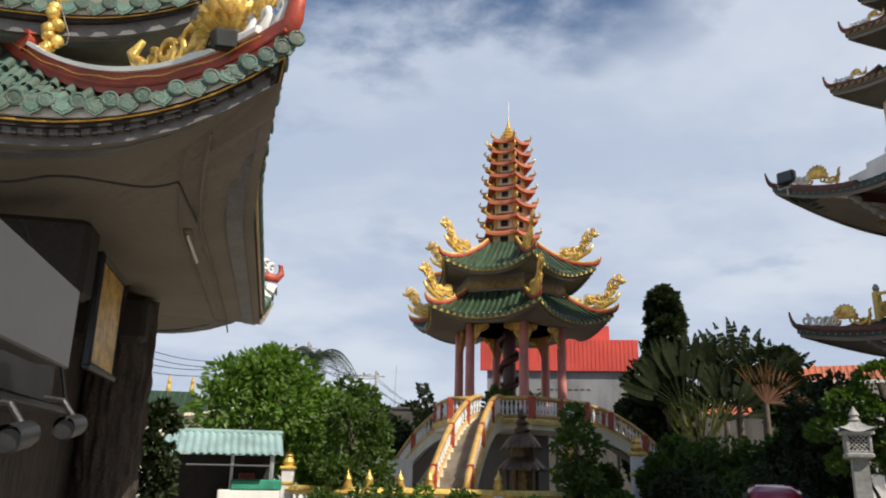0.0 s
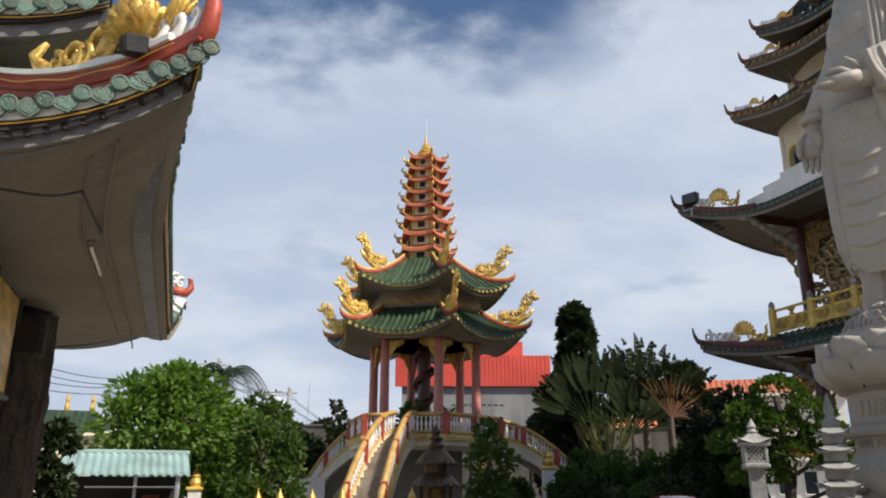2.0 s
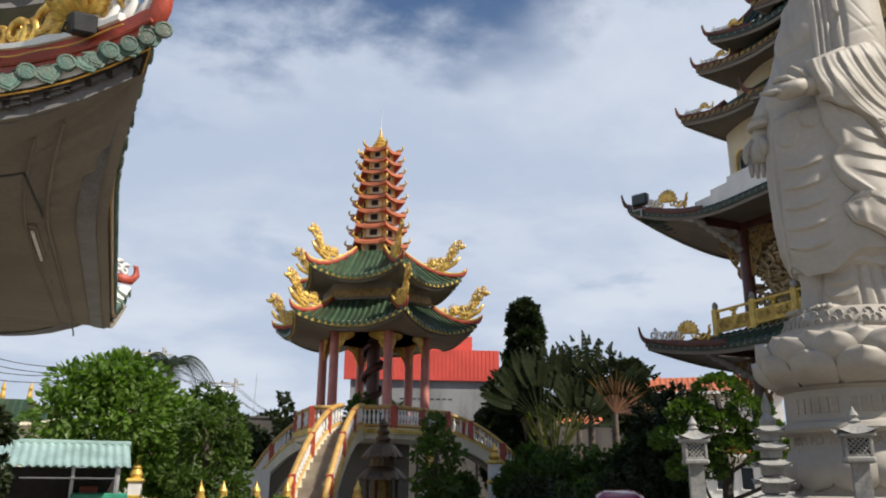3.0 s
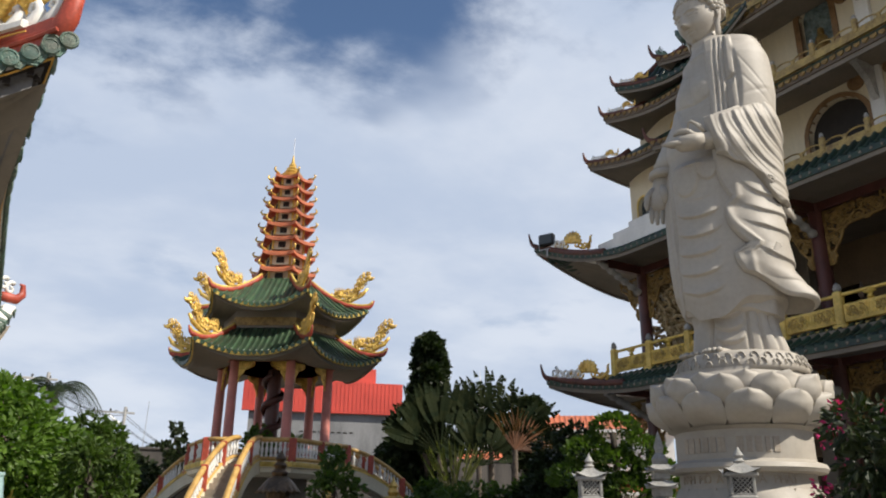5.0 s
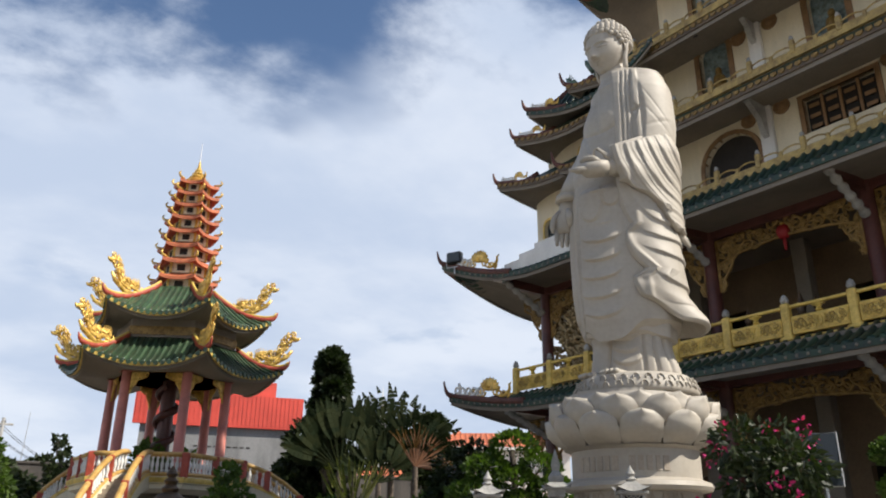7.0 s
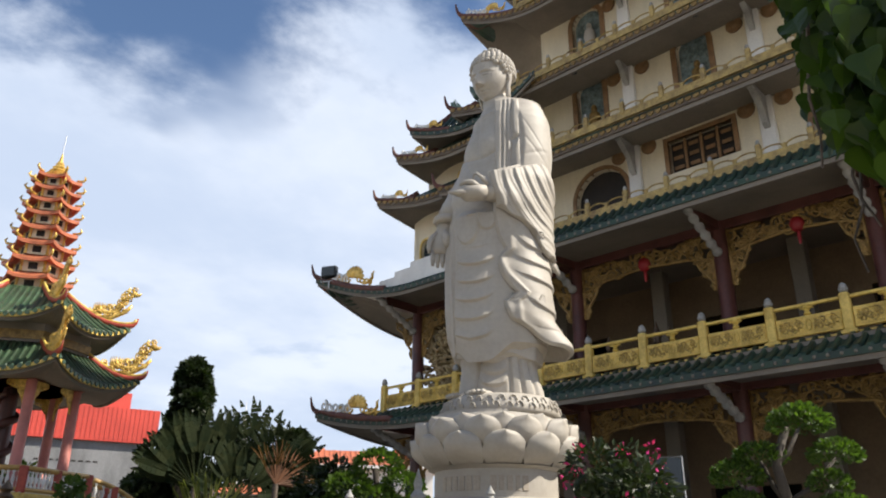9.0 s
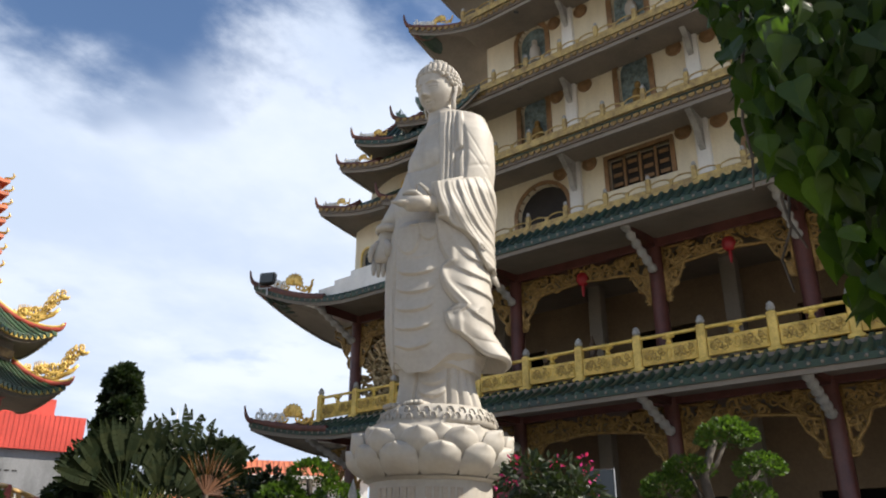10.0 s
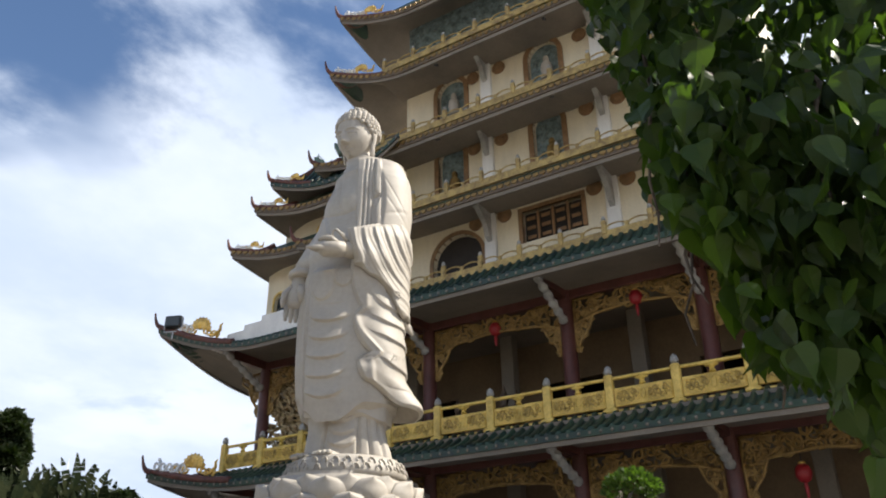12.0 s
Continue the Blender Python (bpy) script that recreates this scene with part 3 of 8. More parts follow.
def holed_wall(d, thick, u0, u1, z0, z1, holes, mat, name="wall", seg=10):
    """A wall with rectangular or arched openings: holes (u, half width, sill, top, arched)."""
    g = Geo()
    cuts = sorted(holes)
    u = u0
    for uc, hw, zs, zt, arch in cuts:
        g.box(d, d + thick, u, uc - hw, z0, z1)
        if zs > z0 + .01:
            g.box(d, d + thick, uc - hw, uc + hw, z0, zs)
        if arch:
            sp = zt - hw
            for k in range(seg):
                a, b = math.pi * k / seg, math.pi * (k + 1) / seg
                ua, ub = uc - hw * math.cos(a), uc - hw * math.cos(b)
                za, zb = sp + hw * math.sin(a), sp + hw * math.sin(b)
                g.rings([[(x, ua, za), (x, ub, zb), (x, ub, z1), (x, ua, z1)] for x in (d, d + thick)], True, True)
        else:
            g.box(d, d + thick, uc - hw, uc + hw, zt, z1)
        u = uc + hw
    g.box(d, d + thick, u, u1, z0, z1)
    me = g.mesh(name, mat)
    bm = bmesh.new(); bm.from_mesh(me)
    bmesh.ops.remove_doubles(bm, verts=bm.verts, dist=1e-4)
    bm.to_mesh(me); bm.free()
    return part(name, me, mat, hall)


def arch_frame(d, uc, hw, zs, zt, w, proud, mat, parent, arch=True):
    pts_o, pts_i = [], []
    if arch:
        sp = zt - hw
        for k in range(15):
            a = math.pi * k / 14
            pts_i.append((uc - hw * math.cos(a), sp + hw * math.sin(a)))
            pts_o.append((uc - (hw + w) * math.cos(a), sp + (hw + w) * math.sin(a)))
    else:
        pts_i = [(uc - hw, zt), (uc + hw, zt)]
        pts_o = [(uc - hw - w, zt + w), (uc + hw + w, zt + w)]
    pts_i = [(uc - hw, zs)] + pts_i + [(uc + hw, zs)]
    pts_o = [(uc - hw - w, zs)] + pts_o + [(uc + hw + w, zs)]
    rows = [[(d - proud, o[0], o[1]), (d - proud, i[0], i[1]), (d + .12, i[0], i[1]), (d + .12, o[0], o[1])] for o, i in zip(pts_o, pts_i)]
    return part("window_frame", Geo().rings(rows, True, True), mat, parent, "brown moulded frame")


WOOD_BROWN = material("brown_window_frame", (0.26, 0.15, 0.07), 0.55, var=0.3)
MURAL = material("niche_mural", (0.20, 0.27, 0.28), 0.6, var=0.6, scale=4, fine=14, second=(0.07, 0.10, 0.10), worn=(0.42, 0.40, 0.34))
BAYS = [14.07 - 4.02 * k for k in range(4)]            # pilasters
D_W = 19.0

# second storey wall: doors and latticed windows in turn
CENT = [12.06 - 4.02 * k for k in range(3)]
lev2, lev3, lev4, lev5 = [], [], [], []
for k, u in enumerate(CENT):
    lev2.append((11.3 if k == 0 else u, .92, 10.9, 13.0, True) if k % 2 == 0 else (u - .07, .98, 12.05, 13.1, False))
    lev3.append((11.45 if k == 0 else 7.86 if k == 1 else u, .5, 14.4, 16.5, True))
    lev4.append((11.4 if k == 0 else 7.8 if k == 1 else u, .55, 17.4, 19.3, True))
holed_wall(D_W, .3, 1.6, 13.4, 10.4, 13.75, lev2, CREAM)
holed_wall(D_W, .3, 1.6, 13.3, 13.5, 16.9, lev3, CREAM)
holed_wall(D_W, .3, 1.6, 13.3, 16.6, 19.9, lev4, CREAM)
hbox("wall", D_W, D_W + .3, 1.6, 13.2, 19.7, 22.6, MURAL, label="wall painted with a weathered mural")
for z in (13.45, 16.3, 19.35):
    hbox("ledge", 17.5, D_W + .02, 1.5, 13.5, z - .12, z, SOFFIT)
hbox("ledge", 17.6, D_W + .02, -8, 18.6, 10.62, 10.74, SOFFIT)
for lev, zs in ((lev2, 2), (lev3, 3), (lev4, 4)):
    for uc, hw, z0, z1, arch in lev:
        # second storey openings get a near-black sheet in place of unlit depth
        win = hbox("window", D_W + .2, D_W + .28, uc - hw - .05, uc + hw + .05, z0 - .05, z1 + .05, DARK if zs == 2 else MURAL, label="dark sheet standing for an unlit doorway" if zs == 2 else "arched niche with painted back")
        arch_frame(D_W, uc, hw, z0, z1, .13 if zs == 2 else .17, .05, WOOD_BROWN, win, arch)
        if zs == 2 and not arch:
            for k in range(1, 4):
                part("mullion", Geo().block(D_W + .05, D_W + .12, uc - hw + 2 * hw * k / 4 - .04, uc - hw + 2 * hw * k / 4 + .04, z0, z1, .01), WOOD_BROWN, win)
            for j in range(4):
                for q in range(3):
                    part("lattice", Geo().block(D_W + .08, D_W + .11, uc - hw + 2 * hw * (j + .2) / 4, uc - hw + 2 * hw * (j + .8) / 4, z0 + .12 + .32 * q, z0 + .24 + .32 * q, .01), WOOD_BROWN, win)
        if zs > 2:
            g = Geo()
            g.lathe([(.22, 0), (.26, .08), (.2, .2), (.24, .45), (.2, .7), (.1, .8), (.12, .92), (.1, 1.05), (.02, 1.12)], 12)
            part("niche_figure", g, MARBLE if zs == 4 else GOLD_DULL, win, "small seated figure in a niche", smooth=True, m=Matrix.Translation((D_W + .02, uc - .1, z0 + (.35 if zs == 4 else .1))) @ Matrix.Scale(.85, 4))
# pilasters, struts and round medallions
MEDAL = Geo().lathe([(.2, 0), (.25, .02), (.25, .06), (.19, .07), (.12, .05), (.05, .09), (.01, .09)], 16).mesh("medallion", WOOD_BROWN, True)
for lv, (zb, zt, zm) in enumerate(((10.75, 13.6, 13.19), (13.45, 16.75, 16.03), (16.3, 19.75, 18.96))):
    for u in BAYS[(0 if lv == 0 else 1):]:
        u = u - .05 * lv
        pil = hbox("pilaster", D_W - .14, D_W + .02, u - .2, u + .2, zb, zt, WHITE, label="white pilaster", c=.02)
        g = Geo()
        g.plate([(0, 0), (-.16, .12), (-.3, .5), (-.75, .86), (-1.35, .98), (-1.35, 1.1), (0, 1.2)], .16)
        part("strut", g, STONE, pil, "grey curved eave strut", m=Matrix.Translation((D_W - .14, u, zt - 1.25)))
        for s in (-1, 1):
            part("medallion", MEDAL, WOOD_BROWN, hall, "round brown medallion", m=Matrix.Translation((D_W + .01, u + s * .5 + (.03 if s > 0 else .0), zm)) @ pose(0, 0, 0, 0, -90, 0))
# drain stubs under the eaves
for z, n in ((12.95, 3), (15.75, 3), (18.75, 3)):
    for k in range(n):
        part("drain_pipe", Geo().tube([(17.5, 11 - 4.02 * k, z), (17.35, 11 - 4.02 * k, z - .08)], .05, 8), BLACK, hall)


RELIEF = material("gilded_relief", (0.52, 0.35, 0.09), 0.45, metal=0.2, var=0.4, scale=6, fine=40, bump=0.3)


def balustrade(d, z, u_first, u_last, step, parent, full):
    """Gilded low balustrade on an eave: posts, panels and arched rails."""
    paint = YELLOW if full else DEEP_GOLD
    g_post = Geo()
    if full:
        g_post.block(-.10, .10, -.11, .11, 0, .92, .03)
        g_post.block(-.17, .17, -.18, .18, -.06, .06, .03)
    else:
        g_post.block(-.06, .06, -.07, .07, 0, .42, .02)
    post_me = g_post.mesh("post", paint, False)
    h0 = .92 if full else .42
    s = .72 if full else .42
    knob_me = Geo().lathe([(.07 * s, 0), (.13 * s, .05 * s), (.15 * s, .13 * s), (.11 * s, .2 * s), (.12 * s, .24 * s), (.04 * s, .32 * s), (.01, .34 * s)], 12).mesh("knob", STONE, True)
    half = step / 2
    gp = Geo()
    if full:
        gp.block(-.05, .05, -half + .12, half - .12, .10, .56, .015)
        panel = gp.mesh("panel", paint)
        gr = Geo()
        for c in (-1, 1):
            x = c * (half - .12) * .54
            w = (half - .12) * .36
            for a in range(7):
                q, r = curl((x + w * (a / 3 - 1) * .85, .33 + .09 * math.sin(a * 2.1)), .09, 1.2, 8, a * 1.3, None, .028)
                gr.tube([Vector((-.06, p.x, p.z)) for p in q], r, 5)
        relief = gr.mesh("relief", RELIEF, "all")
        gf = Geo()
        for c in (-1, 1):
            x = c * (half - .12) * .54
            w = (half - .12) * .40
            for (y0, y1, z0, z1) in ((x - w, x + w, .17, .2), (x - w, x + w, .47, .5), (x - w, x - w + .03, .2, .47), (x + w - .03, x + w, .2, .47)):
                gf.box(-.075, -.045, y0, y1, z0, z1)
        gf.tube([Vector((-.06, .06 * math.cos(t * .5236), .335 + .13 * math.sin(t * .5236))) for t in range(13)], .018, 5)
        frame_me = gf.mesh("panel_frame", paint)
        rail_me = Geo().block(-.05, .05, -half + .1, half - .1, .78, .86, .02).mesh("top_rail", paint)
        gs = Geo()
        for c in (0,):
            gs.lathe([(.05, .56), (.09, .6), (.05, .66), (.1, .74), (.06, .79)], 8, 0, c)
        gs.block(-.04, .04, -.16, .16, .72, .77, .015)
        sup_me = gs.mesh("support", paint, True)
    else:
        gp.block(-.03, .03, -half + .06, half - .06, .0, .12, .01)
        gp.block(-.04, .04, -.05, .05, .0, .24, .01)
        panel = gp.mesh("panel", paint)
        gr = Geo()
        for c in (-1, 1):
            gr.tube([(0, c * half * .5 + (half * .46) * math.cos(math.pi * a / 8), .16 + .13 * math.sin(math.pi * a / 8)) for a in range(9)], .024, 6)
        rail_me = gr.mesh("arched_rail", paint, "all")
    u = u_first
    while u < u_last + .01:
        ps = part("post", post_me, paint, parent, m=Matrix.Translation((d, u, z)))
        part("knob", knob_me, STONE, ps, "grey lotus-bud knob", m=Matrix.Translation((0, 0, h0)))
        if u + step < u_last + .1:
            mm = Matrix.Translation((d, u + half, z))
            pn = part("panel", panel, paint, parent, m=mm)
            part("top_rail", rail_me, paint, parent, m=mm)
            if full:
                part("relief", relief, RELIEF, pn, "carved relief")
                part("panel_frame", frame_me, paint, pn)
                part("support", sup_me, paint, parent, m=mm)
        u += step


rail1 = part("balcony_railing", Geo().box(17.94, 18.06, -8.8, 19.9, 6.22, 6.32), YELLOW, hall, "yellow-gold carved balcony railing")
balustrade(18.0, 6.3, 4.75 - 1.685 * 8, 20.0, 1.685, rail1, True)
zr = EYE + (11.05 - EYE) * 17.6 / 18
rail2 = part("balcony_railing", Geo().box(17.52, 17.62, 2.7, 13.7, zr - .12, zr), DEEP_GOLD, hall, "low gilded balustrade on an eave")
balustrade(17.57, zr, 3.36 + .05, 13.8, 1.258, rail2, False)
for z18, ulast in ((13.95, 13.8), (16.8, 13.8), (20.05, 13.3)):
    zr = EYE + (z18 - EYE) * 17.45 / 18
    ra = part("balcony_railing", Geo().box(17.4, 17.5, 1.5, 13.8, zr - .14, zr), DEEP_GOLD, hall, "low gilded balustrade on an eave")
    balustrade(17.45, zr, 5.75 - 1.245 * 3, ulast, 1.245, ra, False)
# white stepped parapets at both ends of the second eave
for u0, u1, s in ((16.0, 20.1, 1), (-6.0, 2.4, -1)):
    for k in range(4):
        a, b = (u0, u1 - .75 * k) if s > 0 else (u0, u1 - .6 * k)
        hbox("parapet", 17.02 + .03 * k, 18.4, a, b, 10.3 + .19 * k, 10.5 + .19 * k, WHITE, label="white stepped parapet")

# corner wing: walls with arched windows
holed_wall(18.5, .3, 13.4, 18.95, 10.6, 14.0, [(17.15, .42, 10.9, 13.1, True), (18.45, .27, 11.55, 12.5, True)], CREAM)
holed_wall(18.5, .3, 13.3, 18.4, 13.6, 15.2, [(16.6, .22, 13.85, 14.75, True), (17.75, .13, 13.85, 14.4, True)], CREAM)
holed_wall(18.5, .3, 13.3, 17.9, 15.1, 16.5, [(16.5, .15, 15.4, 15.85, True)], CREAM)
for uc, hw, z0, z1 in ((17.15, .42, 10.9, 13.1), (18.45, .27, 11.55, 12.5), (16.6, .22, 13.85, 14.75), (17.75, .13, 13.85, 14.4), (16.5, .15, 15.4, 15.85)):
    win = hbox("window", 18.65, 18.72, uc - hw - .04, uc + hw + .04, z0 - .04, z1 + .04, GLASS, label="narrow arched window")
    arch_frame(18.5, uc, hw, z0, z1, .07, .04, YELLOW, win)
hbox("wing_end_wall", D_W, 26.0, 1.4, 1.6, 10.4, 22.5, CREAM)
hbox("wing_end_wall", 18.5, 23.0, 18.9, 19.1, 10.6, 14.0, CREAM)

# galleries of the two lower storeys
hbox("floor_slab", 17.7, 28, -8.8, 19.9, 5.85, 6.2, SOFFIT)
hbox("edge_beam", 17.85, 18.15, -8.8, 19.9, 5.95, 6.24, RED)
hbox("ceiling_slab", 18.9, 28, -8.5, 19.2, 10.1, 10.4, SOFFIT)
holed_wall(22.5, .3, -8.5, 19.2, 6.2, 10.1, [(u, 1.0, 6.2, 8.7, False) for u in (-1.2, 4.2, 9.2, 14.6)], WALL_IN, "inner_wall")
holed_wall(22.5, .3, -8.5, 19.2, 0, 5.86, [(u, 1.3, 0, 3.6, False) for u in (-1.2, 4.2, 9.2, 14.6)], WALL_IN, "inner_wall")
# near-black sheet stands in for the unlit rooms behind the doors
hbox("shade_sheet", 26.5, 26.7, -8.5, 19.2, 0, 10.1, DARK)
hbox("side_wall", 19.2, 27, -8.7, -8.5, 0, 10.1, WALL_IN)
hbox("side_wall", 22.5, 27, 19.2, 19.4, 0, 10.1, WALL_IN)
for z0, z1 in ((0, 5.86), (6.2, 10.1)):
    for u in (14.6, 10.9, 6.6, 2.4, -1.6):
        hbox("pier", 21.2, 21.6, u - .22, u + .22, z0, z1, SOFFIT_L, c=.02)


def carved_bracket(w, h, seed):
    """Openwork bracket: scrolls filling a tapering shape below a beam. It lies in y (sideways) and z, top at z = 0."""
    rng = random.Random(seed)
    g = Geo()
    mm = pose(0, 0, 0, 0, 0, 90)
    g.tube([(0, .05, 0), (0, w, -.02), (0, w * .95, -h * .18), (0, w * .62, -h * .32), (0, w * .45, -h * .6), (0, w * .2, -h * .8), (0, .06, -h)], .045, 6)
    for k in range(22):
        v = rng.random()
        lim = w * (1 - v) ** 0.9
        x = rng.uniform(.08, max(.1, lim * .9))
        q, r = curl((x, -h * v), rng.uniform(.08, .15), 1.3, 11, rng.uniform(0, 6), mm, .04, hand=rng.choice((-1, 1)))
        g.tube(q, r, 5)
    g.tube([(0, .06, 0), (0, .06, -h)], .05, 6)
    return g.mesh("bracket", GOLD_DULL, "all")


BR = [carved_bracket(1.0, 1.5, k) for k in range(2)]


def carved_frieze(w, h, seed):
    rng = random.Random(seed)
    g = Geo()
    mm = pose(0, 0, 0, 0, 0, 90)
    n = int(w * 13)
    for k in range(n):
        x = -w / 2 + w * k / n
        dep = h * (.55 + .45 * abs(x / (w / 2)) ** 2)
        q, r = curl((x, -rng.uniform(.05, 1) * dep), rng.uniform(.1, .2), 1.3, 11, rng.uniform(0, 6), mm, .045, hand=rng.choice((-1, 1)))
        g.tube(q, r, 5)
    g.tube([(0, -w / 2, -h), (0, -w * .3, -h * .72), (0, 0, -h * .58), (0, w * .3, -h * .72), (0, w / 2, -h)], .05, 6)
    return g.mesh("frieze", GOLD_DULL, "all")


FR = [carved_frieze(3.6, .8, 5), carved_frieze(3.6, .8, 6)]
COLS = [19.3, 15.6, 12.4, 7.8, 4.04, .2, -3.7, -7.6]
for z0, z1 in ((0, 5.86), (6.2, 10.2)):
    for k, u in enumerate(COLS):
        col = part("column", Geo().lathe([(.3, z0), (.3, z0 + .2), (.215, z0 + .3), (.205, z1)], 18, D_W, u), MAROON, hall, "dark red round column", smooth=True)
        for s in (-1, 1):
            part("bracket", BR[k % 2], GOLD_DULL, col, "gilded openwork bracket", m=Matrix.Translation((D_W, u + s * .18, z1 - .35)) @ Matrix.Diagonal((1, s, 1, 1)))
        # white knotted strut out to the eave
        g = Geo()
        a, b = Vector((D_W - .2, u, z1 - 1.0)), Vector((17.0, u, z1 - .12 if z1 > 6 else z1 - .3))
        g.tube([a.lerp(b, t / 24) for t in range(25)], [.11 + .03 * math.sin(t * 1.6) for t in range(25)], 8)
        part("strut", g, STONE, col, "pale cloud-carved strut", smooth="all")
        hbox("beam", 17.3, 19.2, u - .1, u + .1, z1 - .32, z1 - .02, MAROON)
    for k, (a, b) in enumerate(zip(COLS, COLS[1:])):
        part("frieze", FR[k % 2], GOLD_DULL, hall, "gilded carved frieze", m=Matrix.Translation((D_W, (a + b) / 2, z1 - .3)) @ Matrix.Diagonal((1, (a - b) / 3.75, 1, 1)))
    hbox("beam", D_W - .12, D_W + .12, COLS[-1], COLS[0], z1 - .3, z1 - .02, MAROON, c=.02)
# carved screen at the far end of the upper gallery: a ring of dragons and clouds
CARVING = material("cream_and_gold_carving", (0.46, 0.36, 0.20), 0.6, metal=0.1, var=0.5, scale=5, fine=30, bump=0.4, second=(0.20, 0.11, 0.03), worn=(0.62, 0.56, 0.46))
g = Geo()
rng = random.Random(12)
for k in range(46):
    v = k / 46
    q, r = curl((rng.uniform(-.75, .75), 6.35 + 3.2 * v), rng.uniform(.14, .28), 1.4, 12, rng.uniform(0, 6), None, .07, hand=rng.choice((-1, 1)))
    g.tube([p + Vector((0, rng.uniform(-.2, .2), 0)) for p in q], r, 6)
ring_ = [(.52 * math.cos(t * .35) + .05 * math.sin(t), -.25 + .1 * math.sin(t * .7), 8.0 + .62 * math.sin(t * .35)) for t in range(19)]
g.tube(ring_, [.15 + .03 * math.sin(t * 2) for t in range(19)], 9)
for k in range(10):
    g.tube([(rng.uniform(-.7, .7), -.2, 6.25), (rng.uniform(-.7, .7), -.3, 6.8), (rng.uniform(-.6, .6), -.15, 7.4)], [.2, .15, .05], 8)
for k in range(9):
    g.ball((rng.uniform(-.6, .6), -.2, 6.5 + .33 * k), .2, 8, 6, 1, .8, 1.2)
part("carved_screen", g, CARVING, hall, "tall gilded carved screen of dragons and clouds", smooth="all", m=Matrix.Translation((D_W + .25, 18.3, 0)) @ pose(0, 0, 0, 0, 0, 90))
# dark sheet added behind the screen so no sky shows through
hbox("screen_back", D_W + .7, D_W + .85, 16.9, 19.0, 6.2, 10.1, DARKWOOD)


def lantern(u, z, d):
    ob = thing("hanging_lantern", "round red silk lantern with tassel hanging in the gallery", "lantern", HALL @ Matrix.Translation((d, u, z)), "gallery lanterns")
    part("shade", Geo().lathe([(.06, -.2), (.13, -.16), (.18, -.05), (.185, .03), (.15, .14), (.07, .2)], 14), LANTERN_RED, ob, smooth=True)
    part("cap", Geo().lathe([(.08, .2), (.08, .24)], 10), GOLD, ob)
    part("tassel", Geo().lathe([(.035, -.2), (.05, -.3), (.03, -.52), (.005, -.53)], 8), LANTERN_RED, ob)
    part("cord", Geo().tube([(0, 0, .24), (0, 0, .75)], .01, 5), BLACK, ob)


for u, z in ((5.77, 9.4), (10.08, 9.4)):
    lantern(u, z + .12, 19.0)
lantern(2.6, 4.6, 19.2)
# small ornaments standing behind the railing
for u, s in ((11.2, .9), (10.2, .7), (9.7, 1.1), (9.3, .8), (12.6, 1.0)):
    g = Geo().lathe([(.16 * s, 0), (.2 * s, .1), (.1 * s, .25 * s), (.15 * s, .45 * s), (.1 * s, .7 * s), (.06 * s, .85 * s), (.01, 1.1 * s)], 12)
    g.lathe([(.24, -1.24), (.24, 0)], 12)
    solid("gallery_urn", g, BRONZE, "small bronze incense urn on a plinth in the gallery", "urn", HALL @ Matrix.Translation((18.6, u, 6.95)) @ Matrix.Diagonal((.8, .8, .6, 1)), "gallery urns", smooth=True)
# floodlight on the second eave corner
fl = thing("floodlight", "black square floodlight mounted on the eave corner", "floodlight", HALL @ Matrix.Translation((16.6, 21.65, 11.5)) @ pose(0, 0, 0, 0, 0, 25))
part("housing", Geo().block(-.12, .12, -.3, .3, -.22, .22, .03), BLACK, fl)
part("lamp_glass", Geo().block(-.15, -.12, -.25, .25, -.18, .18, .01), GLASS, fl)
part("yoke", Geo().tube([(0, -.33, 0), (0, -.33, -.35), (0, .33, -.35), (0, .33, 0)], .025, 6), STEEL, fl)
part("stem", Geo().tube([(0, 0, -.35), (0, 0, -.62)], .03, 6), STEEL, fl)


# ---------------------------------------------------------------- statue on its lotus pedestal
ST = polar(38.3, 12.0)
FACE = Matrix.Translation(ST) @ pose(0, 0, 0, 0, 0, -77)
FIGURE = Matrix.Translation(ST) @ pose(0, 0, 0, 0, 0, -38.3)
TURN = -38.0                            # the figure's own front, turned within FIGURE


def smooth01(a, b, x):
    t = min(1.0, max(0.0, (x - a) / (b - a)))
    return t * t * (3 - 2 * t)


def key(table, z):
    """Value between the rows of a short table of (height, values...)."""
    for p, q in zip(table, table[1:]):
        if z <= q[0]:
            t = min(1.0, max(0.0, (z - p[0]) / (q[0] - p[0])))
            return [lerp(a, b, t) for a, b in zip(p[1:], q[1:])]
    return list(table[-1][1:])


def fold(x, sharp=0.72):
    """A rounded ridge that falls off steeply on one side, once for each whole x."""
    f = x - math.floor(x)
    return (f / sharp) ** 1.5 if f < sharp else (1 - (f - sharp) / (1 - sharp)) ** 1.2


def groove(d, w):
    return math.exp(-(d / w) ** 2)


statue = Geo()
# robe from hem to shoulders: side edges (x), half depth, shift in depth
BODY = [(4.35, -.60, .78, .58, .0), (4.8, -.70, .82, .60, .0), (5.3, -.76, .84, .62, .0), (6.2, -.76, .84, .62, .0), (6.9, -.70, .86, .60, .0), (7.4, -.62, .90, .58, .0),
        (8.1, -.42, .98, .55, .0), (8.55, -.34, .97, .52, .0), (8.85, -.26, .95, .48, .0), (9.02, -.17, .92, .43, .0), (9.13, -.11, .87, .38, .0), (9.20, -.11, .79, .33, .0), (9.25, -.11, .66, .28, .0), (9.32, -.09, .36, .23, .0)]


